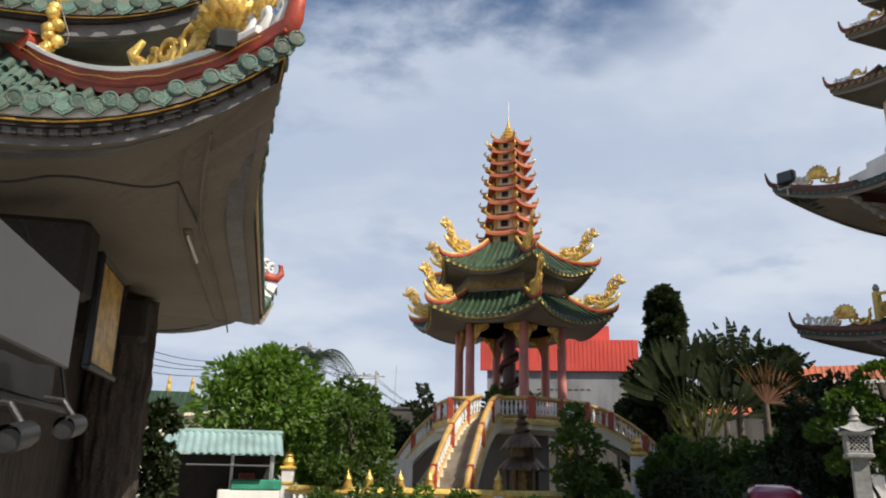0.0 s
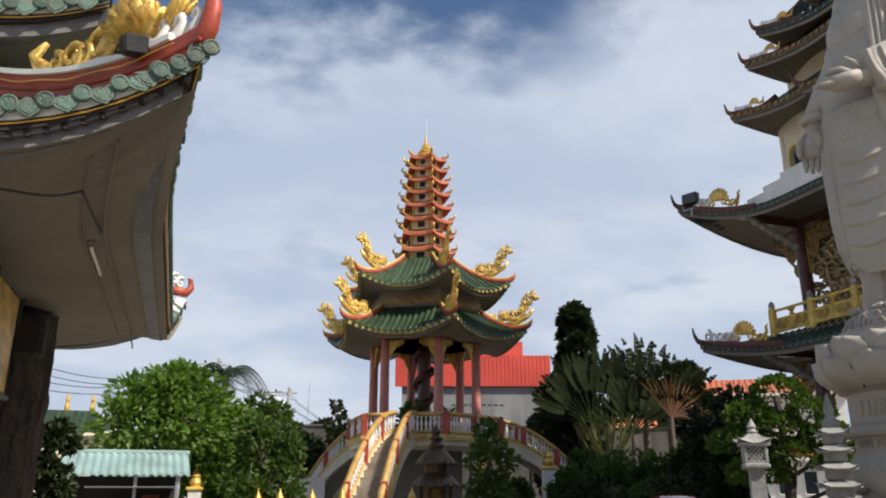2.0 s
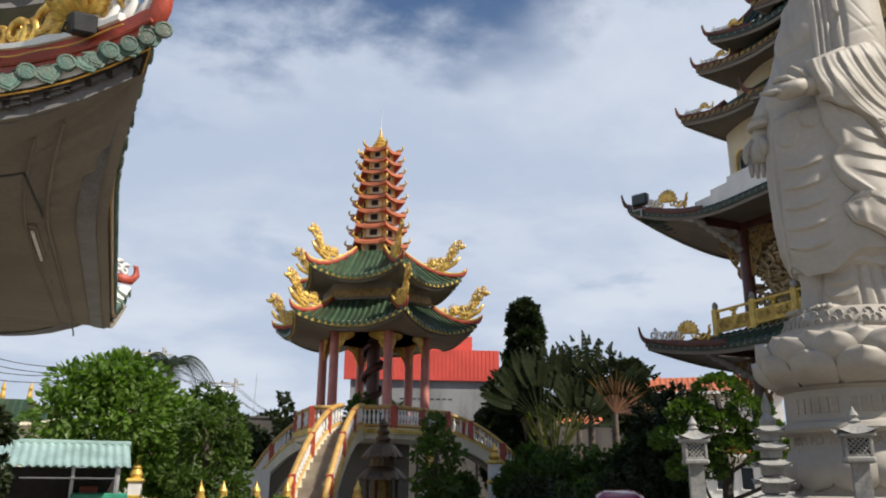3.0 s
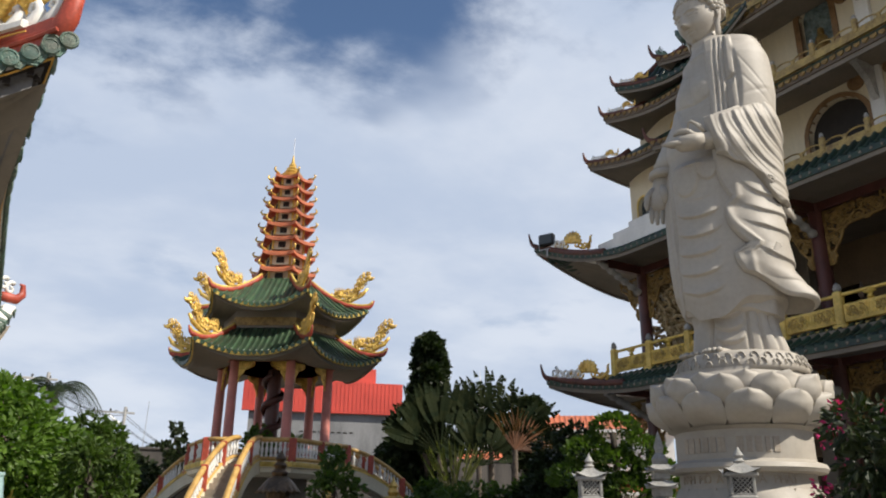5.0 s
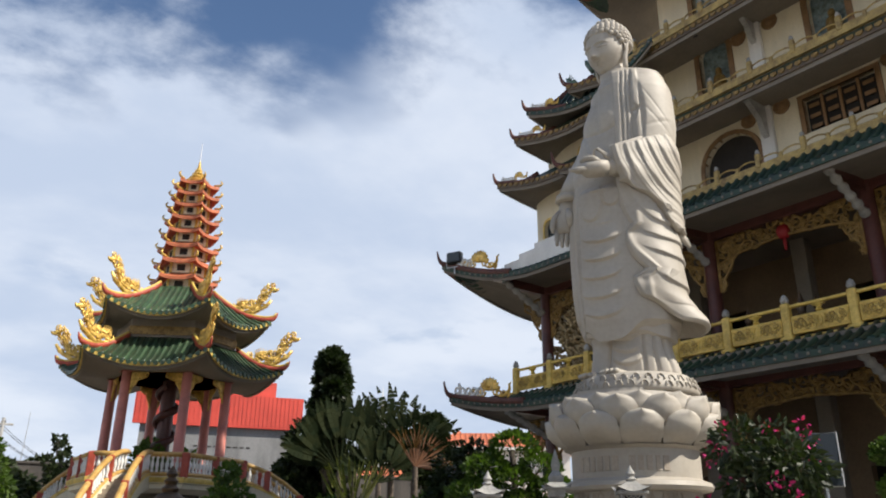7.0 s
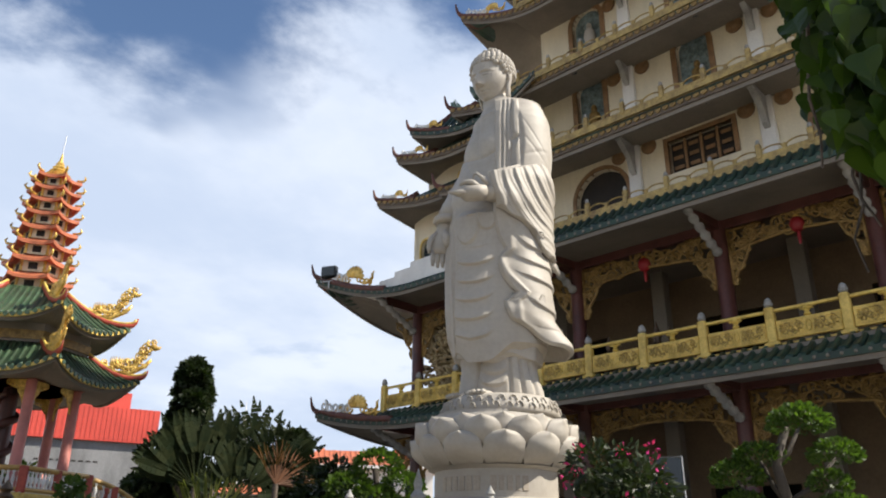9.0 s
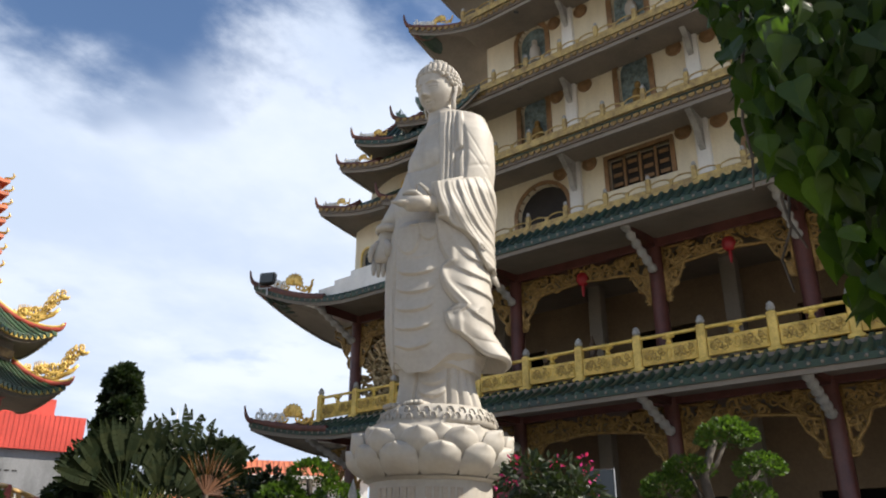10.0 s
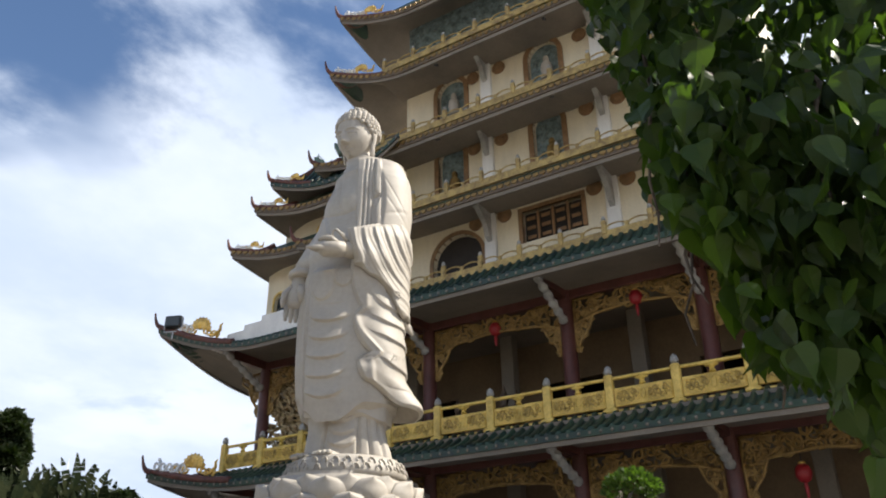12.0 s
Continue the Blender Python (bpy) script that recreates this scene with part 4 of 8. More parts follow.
def body_at(ps, z, out=0.0):
    """A point of the robe's round: ps is 0 towards the court, positive towards the covered arm."""
    xl, xr, d, oy = key(BODY, z)
    c, h = (xl + xr) / 2, (xr - xl) / 2
    s, q = math.sin(ps), math.cos(ps)
    e = lerp(1.0, .86, smooth01(-.2, .4, s))
    return c + (h + out) * math.copysign(abs(s) ** e, s), oy - (d + out) * math.copysign(abs(q) ** e, q)


def robe_relief(x, z):
    """Cloth of the front: bare chest with its lapels above, looped cloth and hanging folds below."""
    r = 0.0
    up = smooth01(7.05, 7.25, z)
    # chest, breast line and its middle furrow; the skin lies lower than the cloth on both sides
    skin = smooth01(-.47, -.42, x + .18 * (z - 8.2)) * smooth01(.115, .085, x) * up
    r += .05 * (1 - skin) * up * smooth01(9.24, 9.1, z)
    r += skin * (.07 * math.exp(-((z - 8.24) / .24) ** 2) * (.5 + .5 * math.exp(-((abs(x + .17) - .14) / .13) ** 2)) - .022 * groove(z - 7.93 - 1.2 * (x + .17) ** 2, .04) + .02 * math.exp(-((z - 7.5) / .2) ** 2))
    r -= .02 * skin * groove(x + .18, .03) * smooth01(7.9, 8.1, z)
    r += .02 * skin * groove(z - 8.9 - .3 * (x - .1), .05)
    # lapel bands
    lap = up * smooth01(.10, .12, x) * smooth01(.50, .46, x) * smooth01(9.2, 9.0, z)
    for gx, w in ((.185, .014), (.255, .012), (.33, .018)):
        r -= .035 * lap * groove(x - gx - .03 * math.sin((z - 7.6) * 1.7) - .04 * smooth01(8.6, 9.1, z), w)
    zig = .40 + .06 * smooth01(8.42, 8.25, z) - .05 * smooth01(8.22, 8.05, z)
    r += .03 * lap * smooth01(zig - .02, zig, x) - .04 * lap * groove(z - 8.24 - .6 * (x - .4), .035) * smooth01(.34, .4, x)
    # upper arm under its sleeve
    arm = smooth01(.47, .53, x - .03 * math.sin(z * 4)) * smooth01(7.5, 7.7, z)
    r += .05 * arm * smooth01(9.0, 8.7, z)
    for c, sl in ((8.50, -1.9), (8.20, -1.5), (7.95, .4)):
        r -= .007 * arm * groove(z - c - sl * (x - .6), .035) * smooth01(.98, .72, x)
    # looped apron of cloth below the waist with its tied cord
    loop = math.hypot((x + .36) / .19, (z - 6.72) / .42)
    low = smooth01(6.98, 6.85, z)
    r += .045 * (1 - smooth01(.88, 1.0, loop)) * low
    loop2 = math.hypot((x + .06) / .15, (z - 6.78) / .25)
    r += .035 * (1 - smooth01(.86, 1.0, loop2)) * low
    r += .03 * groove(z - 6.83 - .5 * (x + .26) ** 2, .018) * smooth01(-.36, -.32, x) * smooth01(-.1, -.16, x)
    r += .03 * groove(x + .17 + .1 * (z - 6.7), .016) * smooth01(6.55, 6.6, z) * smooth01(6.85, 6.8, z)
    # front panel and its hanging folds
    pan = smooth01(-.575, -.545, x + .012 * math.sin(z * 5)) * smooth01(6.95, 6.8, z)
    r += .05 * pan
    c = -.26 + .03 * math.sin(z * 2.2)
    q = z - 1.05 * (x - c) ** 2 - .35 * max(0.0, abs(x - c) - .22)
    r += .060 * pan * fold(-(q - 4.735) * 3.33 + .02, .92) * smooth01(.34, .14, abs(x - c)) * smooth01(6.35, 6.1, z) * smooth01(4.60, 4.72, q)
    # cloth behind the hanging hand, in upright pleats
    side = smooth01(-.54, -.58, x) * smooth01(7.1, 6.6, z)
    r += .035 * side * fold(x * 9 + .35 * math.sin(z * 1.3), .7)
    return r


NA, NZ = 330, 430
rows = []
for k in range(NZ + 1):
    z = lerp(4.40, 9.32, k / NZ)
    row = []
    for j in range(NA):
        ps = -math.pi + 2 * math.pi * j / NA
        x, y = body_at(ps, z)
        near = smooth01(.12, -.05, y)
        d = robe_relief(x, z) * near + (1 - near) * (.05 * fold(ps * 3.2 + .4 * math.sin(z), .8) * smooth01(8.8, 8.2, z))
        x, y = body_at(ps, z, d)
        zz = z
        if k < 46:          # the hem hangs in an arc before and is straight behind
            f = (1 - k / 46) ** 1.2
            arc = .30 * smooth01(-.18, .34, x) ** 1.4 + .22 * smooth01(-.36, -.60, x)
            zz = z + f * lerp(.16, arc, near)
        row.append((x, y, zz))
    rows.append(row)
statue.rings(rows, True, True)
# second hem below the first, and the under-skirt with its pleats
for z0, z1, inset, kind_ in ((4.50, 4.95, .045, 0), (3.88, 4.85, .10, 1)):
    rows = []
    for k in range(41):
        z = lerp(z0, z1, k / 40)
        row = []
        for j in range(240):
            ps = -math.pi + 2 * math.pi * j / 240
            x, y = body_at(ps, max(z, 4.4), -inset)
            d = 0.0
            if kind_:
                spread = smooth01(4.45, 3.88, z)
                d += .05 * spread * smooth01(-.1, .5, abs(x - .1))
                for gx in (-.22, .24, .40, .54, .66):
                    d -= .04 * groove(x - gx - .10 * spread * (gx - .2), .022) * smooth01(.1, -.1, y)
                sw = smooth01(-.22, -.12, x) * smooth01(.24, .12, x)
                d += .05 * sw * fold(-(z - 2.2 * (x - .0) ** 2) * 5.2, .9) * smooth01(3.95, 4.1, z)
                d += .06 * smooth01(.40, .62, x) * spread
                d += .03 * smooth01(.1, .2, y) * fold(ps * 4, .8)
            else:
                d += .02 * math.sin(ps * 9)
            x, y = body_at(ps, max(z, 4.4), -inset + d)
            row.append((x, y, z + (.05 * math.sin(x * 7) * (1 - k / 40) if not kind_ else 0)))
        rows.append(row)
    statue.rings(rows, True, True)
FRONT = pose(0, 0, 0, 0, 0, TURN)
for s in (-1, 1):           # feet
    statue.ball((.20 * s, -.50, 3.90), .17, 14, 8, .85, 1.5, .5, FRONT)
    for t in range(5):
        statue.ball((.20 * s + (t - 2) * .068, -.74 + .022 * abs(t - 2), 3.915), .046, 8, 6, .9, 1.35, .95, FRONT)


def cloth(edge, low, high, out, relief, back=2.75, nu=150, nv=190, thick=.05):
    """A sheet hung over the covered side: edge(z) is the x of its front edge."""
    rows = []
    for k in range(nv + 1):
        v = k / nv
        face, inner = [], []
        for j in range(nu + 1):
            u = (j / nu) ** 1.15
            z = lerp(low(u), high(u), v)
            xl, xr, d, oy = key(BODY, z)
            c, h = (xl + xr) / 2, (xr - xl) / 2
            o = out(u, z)
            sv = min(.999, max(-.999, (edge(z) - c) / (h + o)))
            p0 = math.copysign(math.asin(abs(sv) ** (1 / .86)), sv)
            ps = lerp(p0, back, u)
            x, y = body_at(ps, z, o)
            dd = relief(x, y, z, u, v) - .045 * (smooth01(.018, 0, u) + smooth01(.016, 0, v))
            face.append((*body_at(ps, z, o + dd), z))
            inner.append((*body_at(ps, z, o - thick - .03), z))
        rows.append(face + inner[::-1])
    statue.rings(rows, True, True)


def falling(z, turns_):
    """The edge of a falling cloth: it slips outward, then folds back sharply at each turn (height, x after, x before)."""
    for (za, xa, _), (zb, _, xb) in zip(turns_, turns_[1:]):
        if z <= za and z >= zb:
            t = (za - z) / (za - zb)
            return lerp(xa, xb, t ** 2.6)
    return turns_[0][1] if z > turns_[0][0] else turns_[-1][2]


DRAPE = ((7.2, .0, .0), (6.14, .11, .27), (5.40, .20, .47), (4.60, .62, .66))


def drape_edge(z):
    return sum(falling(q, DRAPE) if q > 5.40 else lerp(.20, .44, smooth01(5.40, 4.70, q) ** 1.3) for q in (z + .02 * k for k in range(-3, 4))) / 7


def drape_out(u, z):
    return .12 + .34 * smooth01(5.3, 4.62, z) ** 1.6 * smooth01(.12, .45, u) + .02 * math.sin((z - 4.7) * 3.1)


def drape_relief(x, y, z, u, v):
    h = .75 * max(0.0, .92 - x) ** 2 + .2 * max(0.0, y) ** 2
    f = fold(-(z - h - 4.93) * 3.1 + .35 * noise.noise(Vector((x * 1.5, z * 1.5, 4.0))), .93)
    back_ = smooth01(.45, .2, max(0.0, y))
    r = .036 * f * smooth01(.05, .20, u) * smooth01(4.85, 5.05, z - h) * back_
    r += .022 * groove(u - .05 - .03 * math.sin(z * 5), .022)
    for za in (6.14, 5.40):         # hollow under each turned-back corner of the edge
        r -= .035 * math.exp(-((z - za + .09) / .09) ** 2) * smooth01(.16, .05, u)
    return r


cloth(drape_edge, lambda u: 4.66 + .40 * (1 - smooth01(-.06, .30, u)) - .05 * smooth01(.3, .5, u) + .10 * smooth01(.6, .9, u), lambda u: 7.4, drape_out, drape_relief)

SLEEVE = ((7.72, -.12, -.12), (6.86, .02, .16), (6.44, .20, .36), (6.0, .45, .6))


def sleeve_edge(z):
    return sum(falling(z + .02 * k, SLEEVE) for k in range(-3, 4)) / 7


def sleeve_out(u, z):
    return .175 + .17 * smooth01(.32, .0, u) * smooth01(6.5, 7.1, z) - .12 * smooth01(7.45, 7.95, z) + .03 * smooth01(6.7, 6.1, z) * smooth01(.2, .6, u)


def sleeve_relief(x, y, z, u, v):
    f = math.hypot(1.5 - x + .5 * max(0, y), (7.9 - z) * .78)
    lip = fold(f * 5.9 + .55 * noise.noise(Vector((x * 1.6, z * 1.3, 2.0))), .84) + .35 * fold(f * 11.3 + .8 * noise.noise(Vector((x * 2, z * 2, 7.0))), .8)
    r = (.024 + .008 * math.sin(3.1 * f + 5 * z)) * lip * smooth01(.42, .62, f) * smooth01(0, .05, u) * smooth01(.5, .25, max(0, y)) * smooth01(1.0, .86, v)
    r += .02 * groove(u - .03, .018)
    return r - .13 * smooth01(.90, 1.0, v)


cloth(sleeve_edge, lambda u: 6.86 - .74 * smooth01(.0, .40, u) - .06 * math.sin(u * 26) * smooth01(.04, .1, u) * smooth01(.5, .4, u) + .05 * smooth01(.42, .6, u) + .3 * smooth01(.65, .9, u),
      lambda u: 7.52 + .46 * smooth01(0, .42, u), sleeve_out, sleeve_relief, nu=170)
# small turned tail of the sleeve at the back
statue.tube([(.78, -.30, 6.30), (.90, -.16, 6.22), (1.02, -.05, 6.10), (1.10, .03, 6.00)], [.05, .085, .07, .03], 12, .6)

# forearm out of the sleeve, hand held flat with a raised finger
statue.tube([(.42, -.50, 7.25), (.20, -.66, 7.18), (-.02, -.80, 7.12), (-.16, -.86, 7.10)], [.17, .16, .14, .115], 20)
statue.tube([(-.10, -.85, 7.10), (-.24, -.90, 7.08), (-.40, -.93, 7.05), (-.48, -.94, 7.05)], [.12, .135, .12, .07], 18, 1.25)
for t in range(4):
    y0 = -1.02 + .055 * t
    statue.tube([(-.38, y0, 7.03 + .012 * t), (-.54, y0 + .01, 7.04 + .015 * t), (-.68 + .02 * abs(t - 1), y0 + .03, 7.06 + .02 * t)], [.05, .042, .022], 10)
statue.tube([(-.20, -.98, 7.14), (-.30, -1.00, 7.22), (-.42, -.99, 7.225), (-.50, -.97, 7.19)], [.055, .05, .045, .025], 10)
statue.tube([(-.04, -.90, 7.22), (-.14, -.92, 7.34), (-.22, -.92, 7.42), (-.27, -.92, 7.40), (-.28, -.92, 7.30)], [.03, .028, .025, .022, .014], 8)
statue.tube([(-.16, -.92, 7.38), (-.10, -.92, 7.33), (-.04, -.90, 7.26)], [.014, .02, .014], 8)
# the other arm hangs, cloth to the wrist, the open palm shown
statue.tube([(-.04, .20, 8.76), (-.15, .24, 8.5), (-.28, .22, 8.0), (-.47, .14, 7.55), (-.66, .06, 7.2), (-.76, .02, 7.02)], [.13, .20, .22, .24, .21, .18], 22)
statue.lathe([(.20, 0), (.225, .03), (.215, .10), (.19, .12)], 24, -.77, .02, 6.94)
statue.tube([(-.77, .02, 7.0), (-.80, .0, 6.80), (-.845, -.02, 6.62), (-.85, -.03, 6.46), (-.85, -.03, 6.36)], [.13, .14, .17, .17, .13], 18, .62)
statue.tube([(-.78, -.06, 6.78), (-.74, -.12, 6.62), (-.745, -.12, 6.46)], [.05, .08, .05], 12)
for t in range(4):
    x0 = -.975 + .082 * t
    statue.tube([(x0, -.03, 6.44), (x0 - .012, -.06, 6.26), (x0 - .01, -.10, 6.10 + .035 * abs(t - 1.4))], [.05, .044, .026], 10)
statue.tube([(-.92, -.03, 6.74), (-1.02, -.08, 6.62), (-1.05, -.12, 6.46), (-1.04, -.13, 6.36)], [.06, .055, .045, .025], 10)

# neck and head, turned down a little
statue.lathe([(.30, 9.02), (.255, 9.12), (.235, 9.22), (.25, 9.25), (.232, 9.29), (.24, 9.34), (.22, 9.5)], 28, .13, .0)
HEAD = Matrix.Translation((.09, -.05, 9.31)) @ pose(0, 0, 0, 0, 0, TURN) @ pose(0, 0, 0, 10, 0, 0) @ Matrix.Scale(.91, 4)


def face_relief(x, z):
    """How far the face stands out at x across and z up from the chin."""
    ax = abs(x)
    f = .125 * math.exp(-(x / (.030 + .040 * smooth01(.46, .25, z))) ** 2) * smooth01(.58, .27, z) * smooth01(.205, .245, z)      # nose
    f += .045 * math.exp(-((ax - .052) / .028) ** 2) * math.exp(-((z - .245) / .028) ** 2)                                       # its wings
    f += .020 * groove(z - .535 + .9 * (ax - .15) ** 2 * 3, .022) * smooth01(.30, .24, ax) * smooth01(.02, .06, ax)              # brows
    f -= .036 * math.exp(-((ax - .145) / .085) ** 2) * math.exp(-((z - .465) / .045) ** 2)                                       # sockets
    f += .038 * math.exp(-((ax - .15) / .075) ** 2) * math.exp(-((z - .435) / .034) ** 2)                                        # lids
    f -= .034 * groove(z - .412 - .5 * (ax - .15) ** 2, .009) * smooth01(.25, .21, ax) * smooth01(.055, .085, ax)                # line of the eye
    f += .025 * math.exp(-((ax - .17) / .10) ** 2) * math.exp(-((z - .26) / .09) ** 2)                                           # cheeks
    f += .034 * math.exp(-(x / .085) ** 2) * math.exp(-((z - .152 + .12 * ax) / .021) ** 2)                                      # lips
    f += .036 * math.exp(-(x / .062) ** 2) * math.exp(-((z - .100) / .022) ** 2)
    f -= .036 * groove(z - .126 - .25 * ax, .010) * smooth01(.115, .085, ax)
    f -= .020 * math.exp(-((ax - .115) / .02) ** 2) * math.exp(-((z - .14) / .025) ** 2)
    f += .040 * math.exp(-(x / .085) ** 2) * math.exp(-((z - .01) / .05) ** 2)                                                   # chin
    return f


rows = []
for k in range(121):
    t = -math.pi / 2 + math.pi * k / 120
    z = .47 + .54 * math.sin(t)
    row = []
    for j in range(144):
        th = 2 * math.pi * j / 144
        c, s = math.cos(th), math.sin(th)
        q = max(1e-3, math.cos(t)) ** .80
        jaw = 1 - .17 * smooth01(.40, .0, z)
        x, y = .365 * q * jaw * c, .425 * q * (1 - .05 * smooth01(.4, 0, z)) * s
        if s < 0:
            y -= face_relief(x, z) * smooth01(0, .45, -s)
        row.append((x, y, z))
    rows.append(row)
statue.rings(rows, True, True, HEAD)
for s in (-1, 1):           # long ears
    statue.tube([(.335 * s, -.02, .56), (.37 * s, .06, .60), (.395 * s, .11, .50), (.38 * s, .08, .34), (.355 * s, .04, .22), (.335 * s, .03, .06), (.32 * s, .03, -.03), (.31 * s, .04, -.05)], [.03, .045, .05, .045, .05, .055, .05, .02], 12, .55, HEAD)
    statue.tube([(.37 * s, .02, .52), (.395 * s, .05, .44), (.385 * s, .02, .34)], [.02, .025, .02], 8, 1.0, HEAD)
# rows of curls over the scalp and the low dome
scalp = []
for k in range(11):
    el = radians(-14 + 10.4 * k)
    n = max(1, int(2 * math.pi * math.cos(el) * .43 / .098)) if el < math.pi / 2 else 1
    for j in range(n):
        th = 2 * math.pi * (j + .5 * (k % 2)) / n
        scalp.append(Vector((math.cos(el) * math.cos(th), math.cos(el) * math.sin(th), math.sin(el))))
statue.ball((0, .03, .62), .40, 32, 20, .98, 1.10, 1.0, HEAD @ Matrix.Translation((0, .06, .02)))
for n0 in scalp:
    p = Vector((.405 * n0.x, .085 + .455 * n0.y, .63 + .42 * n0.z))
    line = lerp(.70, .34, smooth01(-.28, .06, p.y))
    if p.z > line:
        statue.ball(p, .058, 10, 7, 1, 1, .95, HEAD)
statue.ball((0, .10, 1.02), .2, 16, 10, 1, 1, .55, HEAD)
for k in range(22):
    th, r = k * 2.39996, .19 * math.sqrt((k + .5) / 22)
    statue.ball((r * math.cos(th), .10 + r * math.sin(th), 1.02 + .11 * math.sqrt(max(0, 1 - (r / .2) ** 2))), .05, 10, 6, 1, 1, 1, HEAD)
solid("standing_statue", statue, MARBLE, "white marble standing robed statue with curled hair on a lotus pedestal", "statue", FIGURE, smooth="all")

# pedestal: drum, mouldings and two rows of petals, and a row of hanging petals below
ped = thing("lotus_pedestal", "pale marble lotus pedestal with double petal rows and carved drum", "pedestal", FACE)
part("base", Geo().lathe([(1.75, 0), (1.75, .35), (1.6, .37), (1.6, .8), (1.45, .82), (1.45, 1.35), (1.30, 1.37), (1.26, 1.46), (1.2, 1.5)], 48), MARBLE, ped, smooth=True)
part("drum", Geo().lathe([(.92, 1.45), (.92, 2.08), (0.905, 2.1), (0.905, 2.26), (1.04, 2.28), (1.07, 2.33), (1.04, 2.39), (.95, 2.42), (.92, 2.44), (.92, 2.82), (1.02, 2.86)], 64), MARBLE, ped, smooth=True)
part("bowl", Geo().lathe([(0.9, 2.84), (1.02, 2.95), (1.1, 3.15), (1.1, 3.4), (.96, 3.58), (.94, 3.6), (.94, 3.64)], 48), MARBLE, ped, smooth=True)
# disc carved with small waves under the feet
g = Geo().lathe([(.92, 3.60), (.92, 3.68), (.90, 3.74), (.86, 3.84), (.80, 3.89), (.5, 3.90)], 96)
rw = random.Random(12)
for k in range(64):
    th, up = 2 * math.pi * k / 64 + rw.uniform(-.02, .02), (k % 2) * .09 + rw.uniform(-.01, .01)
    pts = []
    for t in range(9):
        a = -.4 + 4.4 * t / 8
        rad = lerp(.065, .02, t / 8)
        x, z = rad * math.cos(a), 3.70 + up + rad * math.sin(a) * 1.1
        rr = lerp(.925, .865, smooth01(3.68, 3.84, z)) + .008
        pts.append((rr * math.cos(th + x / rr), rr * math.sin(th + x / rr), z))
    g.tube(pts, [lerp(.014, .008, t / 8) for t in range(9)], 6)
part("wave_disc", g, MARBLE, ped, "disc carved with waves", smooth="all", m=Matrix.Translation((.07, .05, 0)))


def petal_mesh(w, h, bulge, lean, name):
    """A cupped petal with a thick rim and a pointed, folded tip; it grows up from the origin and faces -y."""
    g = Geo()
    nu, nv = 14, 14
    outer, inner = [], []
    for i in range(nv + 1):
        v = i / nv
        wide = w / 2 * (math.sin(math.pi * min(1, 0.24 + 0.62 * v)) ** 0.8 if v < 0.62 else math.sqrt(max(0.0, 1 - ((v - 0.52) / 0.48) ** 2.2)) * 1.0)
        ro, ri = [], []
        for j in range(nu + 1):
            u = 2 * j / nu - 1
            x = u * wide
            belly = bulge * math.sin(math.pi * min(1, v * 0.9)) * (1 - 0.75 * u * u)
            y = -belly - lean * v - 0.05 * max(0, v - 0.8) / 0.2 * (1 - u * u)
            ro.append((x, y, h * v)); ri.append((x * 0.94, y + 0.06, h * v * 0.97 + 0.01))
        outer.append(ro); inner.append(ri)
    g.rings(outer, False); g.rings(inner, False)
    for j in range(nu):
        g.add([outer[-1][j], outer[-1][j + 1], inner[-1][j + 1], inner[-1][j]], [(0, 1, 2, 3)])
    for i in range(nv):
        for j in (0, nu):
            g.add([outer[i][j], outer[i + 1][j], inner[i + 1][j], inner[i][j]], [(0, 1, 2, 3)])
    return g.mesh(name, MARBLE, "all")


PET_LOW, PET_UP, PET_DOWN = petal_mesh(0.60, 0.50, .17, .10, "petal"), petal_mesh(0.55, 0.52, .15, .07, "petal"), petal_mesh(0.60, 0.52, .14, .02, "petal")
N_PET = 12
for k in range(N_PET):
    a = 360 * (k + 0.5) / N_PET
    part("petal", PET_LOW, MARBLE, ped, m=pose(0, 0, 0, 0, 0, a) @ pose(0, -.97, 2.86, 0, 0, 0) @ pose(0, 0, 0, 16, 0, 0))
for k in range(N_PET):
    a = 360 * k / N_PET
    part("petal", PET_UP, MARBLE, ped, m=pose(0, 0, 0, 0, 0, a) @ pose(0, -1.02, 3.02, 0, 0, 0) @ pose(0, 0, 0, 9, 0, 0))
for k in range(N_PET):
    a = 360 * (k + 0.5) / N_PET
    part("petal", PET_UP, MARBLE, ped, m=pose(0, 0, 0, 0, 0, a) @ pose(0, -.95, 3.06, 0, 0, 0) @ pose(0, 0, 0, 4, 0, 0))
for k in range(N_PET):
    a = 360 * k / N_PET
    part("petal", PET_DOWN, MARBLE, ped, m=pose(0, 0, 0, 0, 0, a) @ pose(0, -0.91, 2.07, 0, 0, 0) @ pose(0, 0, 0, 180, 0, 0) @ Matrix.Diagonal((1, -1, 1, 1)))
CARVED = material("carved_letter_shade", (0.40, 0.34, 0.27), 0.7, var=0.2)


def letters(text, radius, z, size, a0, step, parent):
    for k, ch in enumerate(text):
        if ch == " ":
            continue
        cu = bpy.data.curves.new("letter", 'FONT')
        cu.body, cu.size, cu.extrude, cu.align_x = ch, size, 0.006, 'CENTER'
        tmp = new("letter", cu)
        me = bpy.data.meshes.new_from_object(tmp)
        bpy.data.objects.remove(tmp)
        me.materials.clear(); me.materials.append(CARVED)
        part("letter", me, CARVED, parent, m=pose(0, 0, 0, 0, 0, a0 + step * k) @ pose(0, -radius, z, 90, 0, 0))


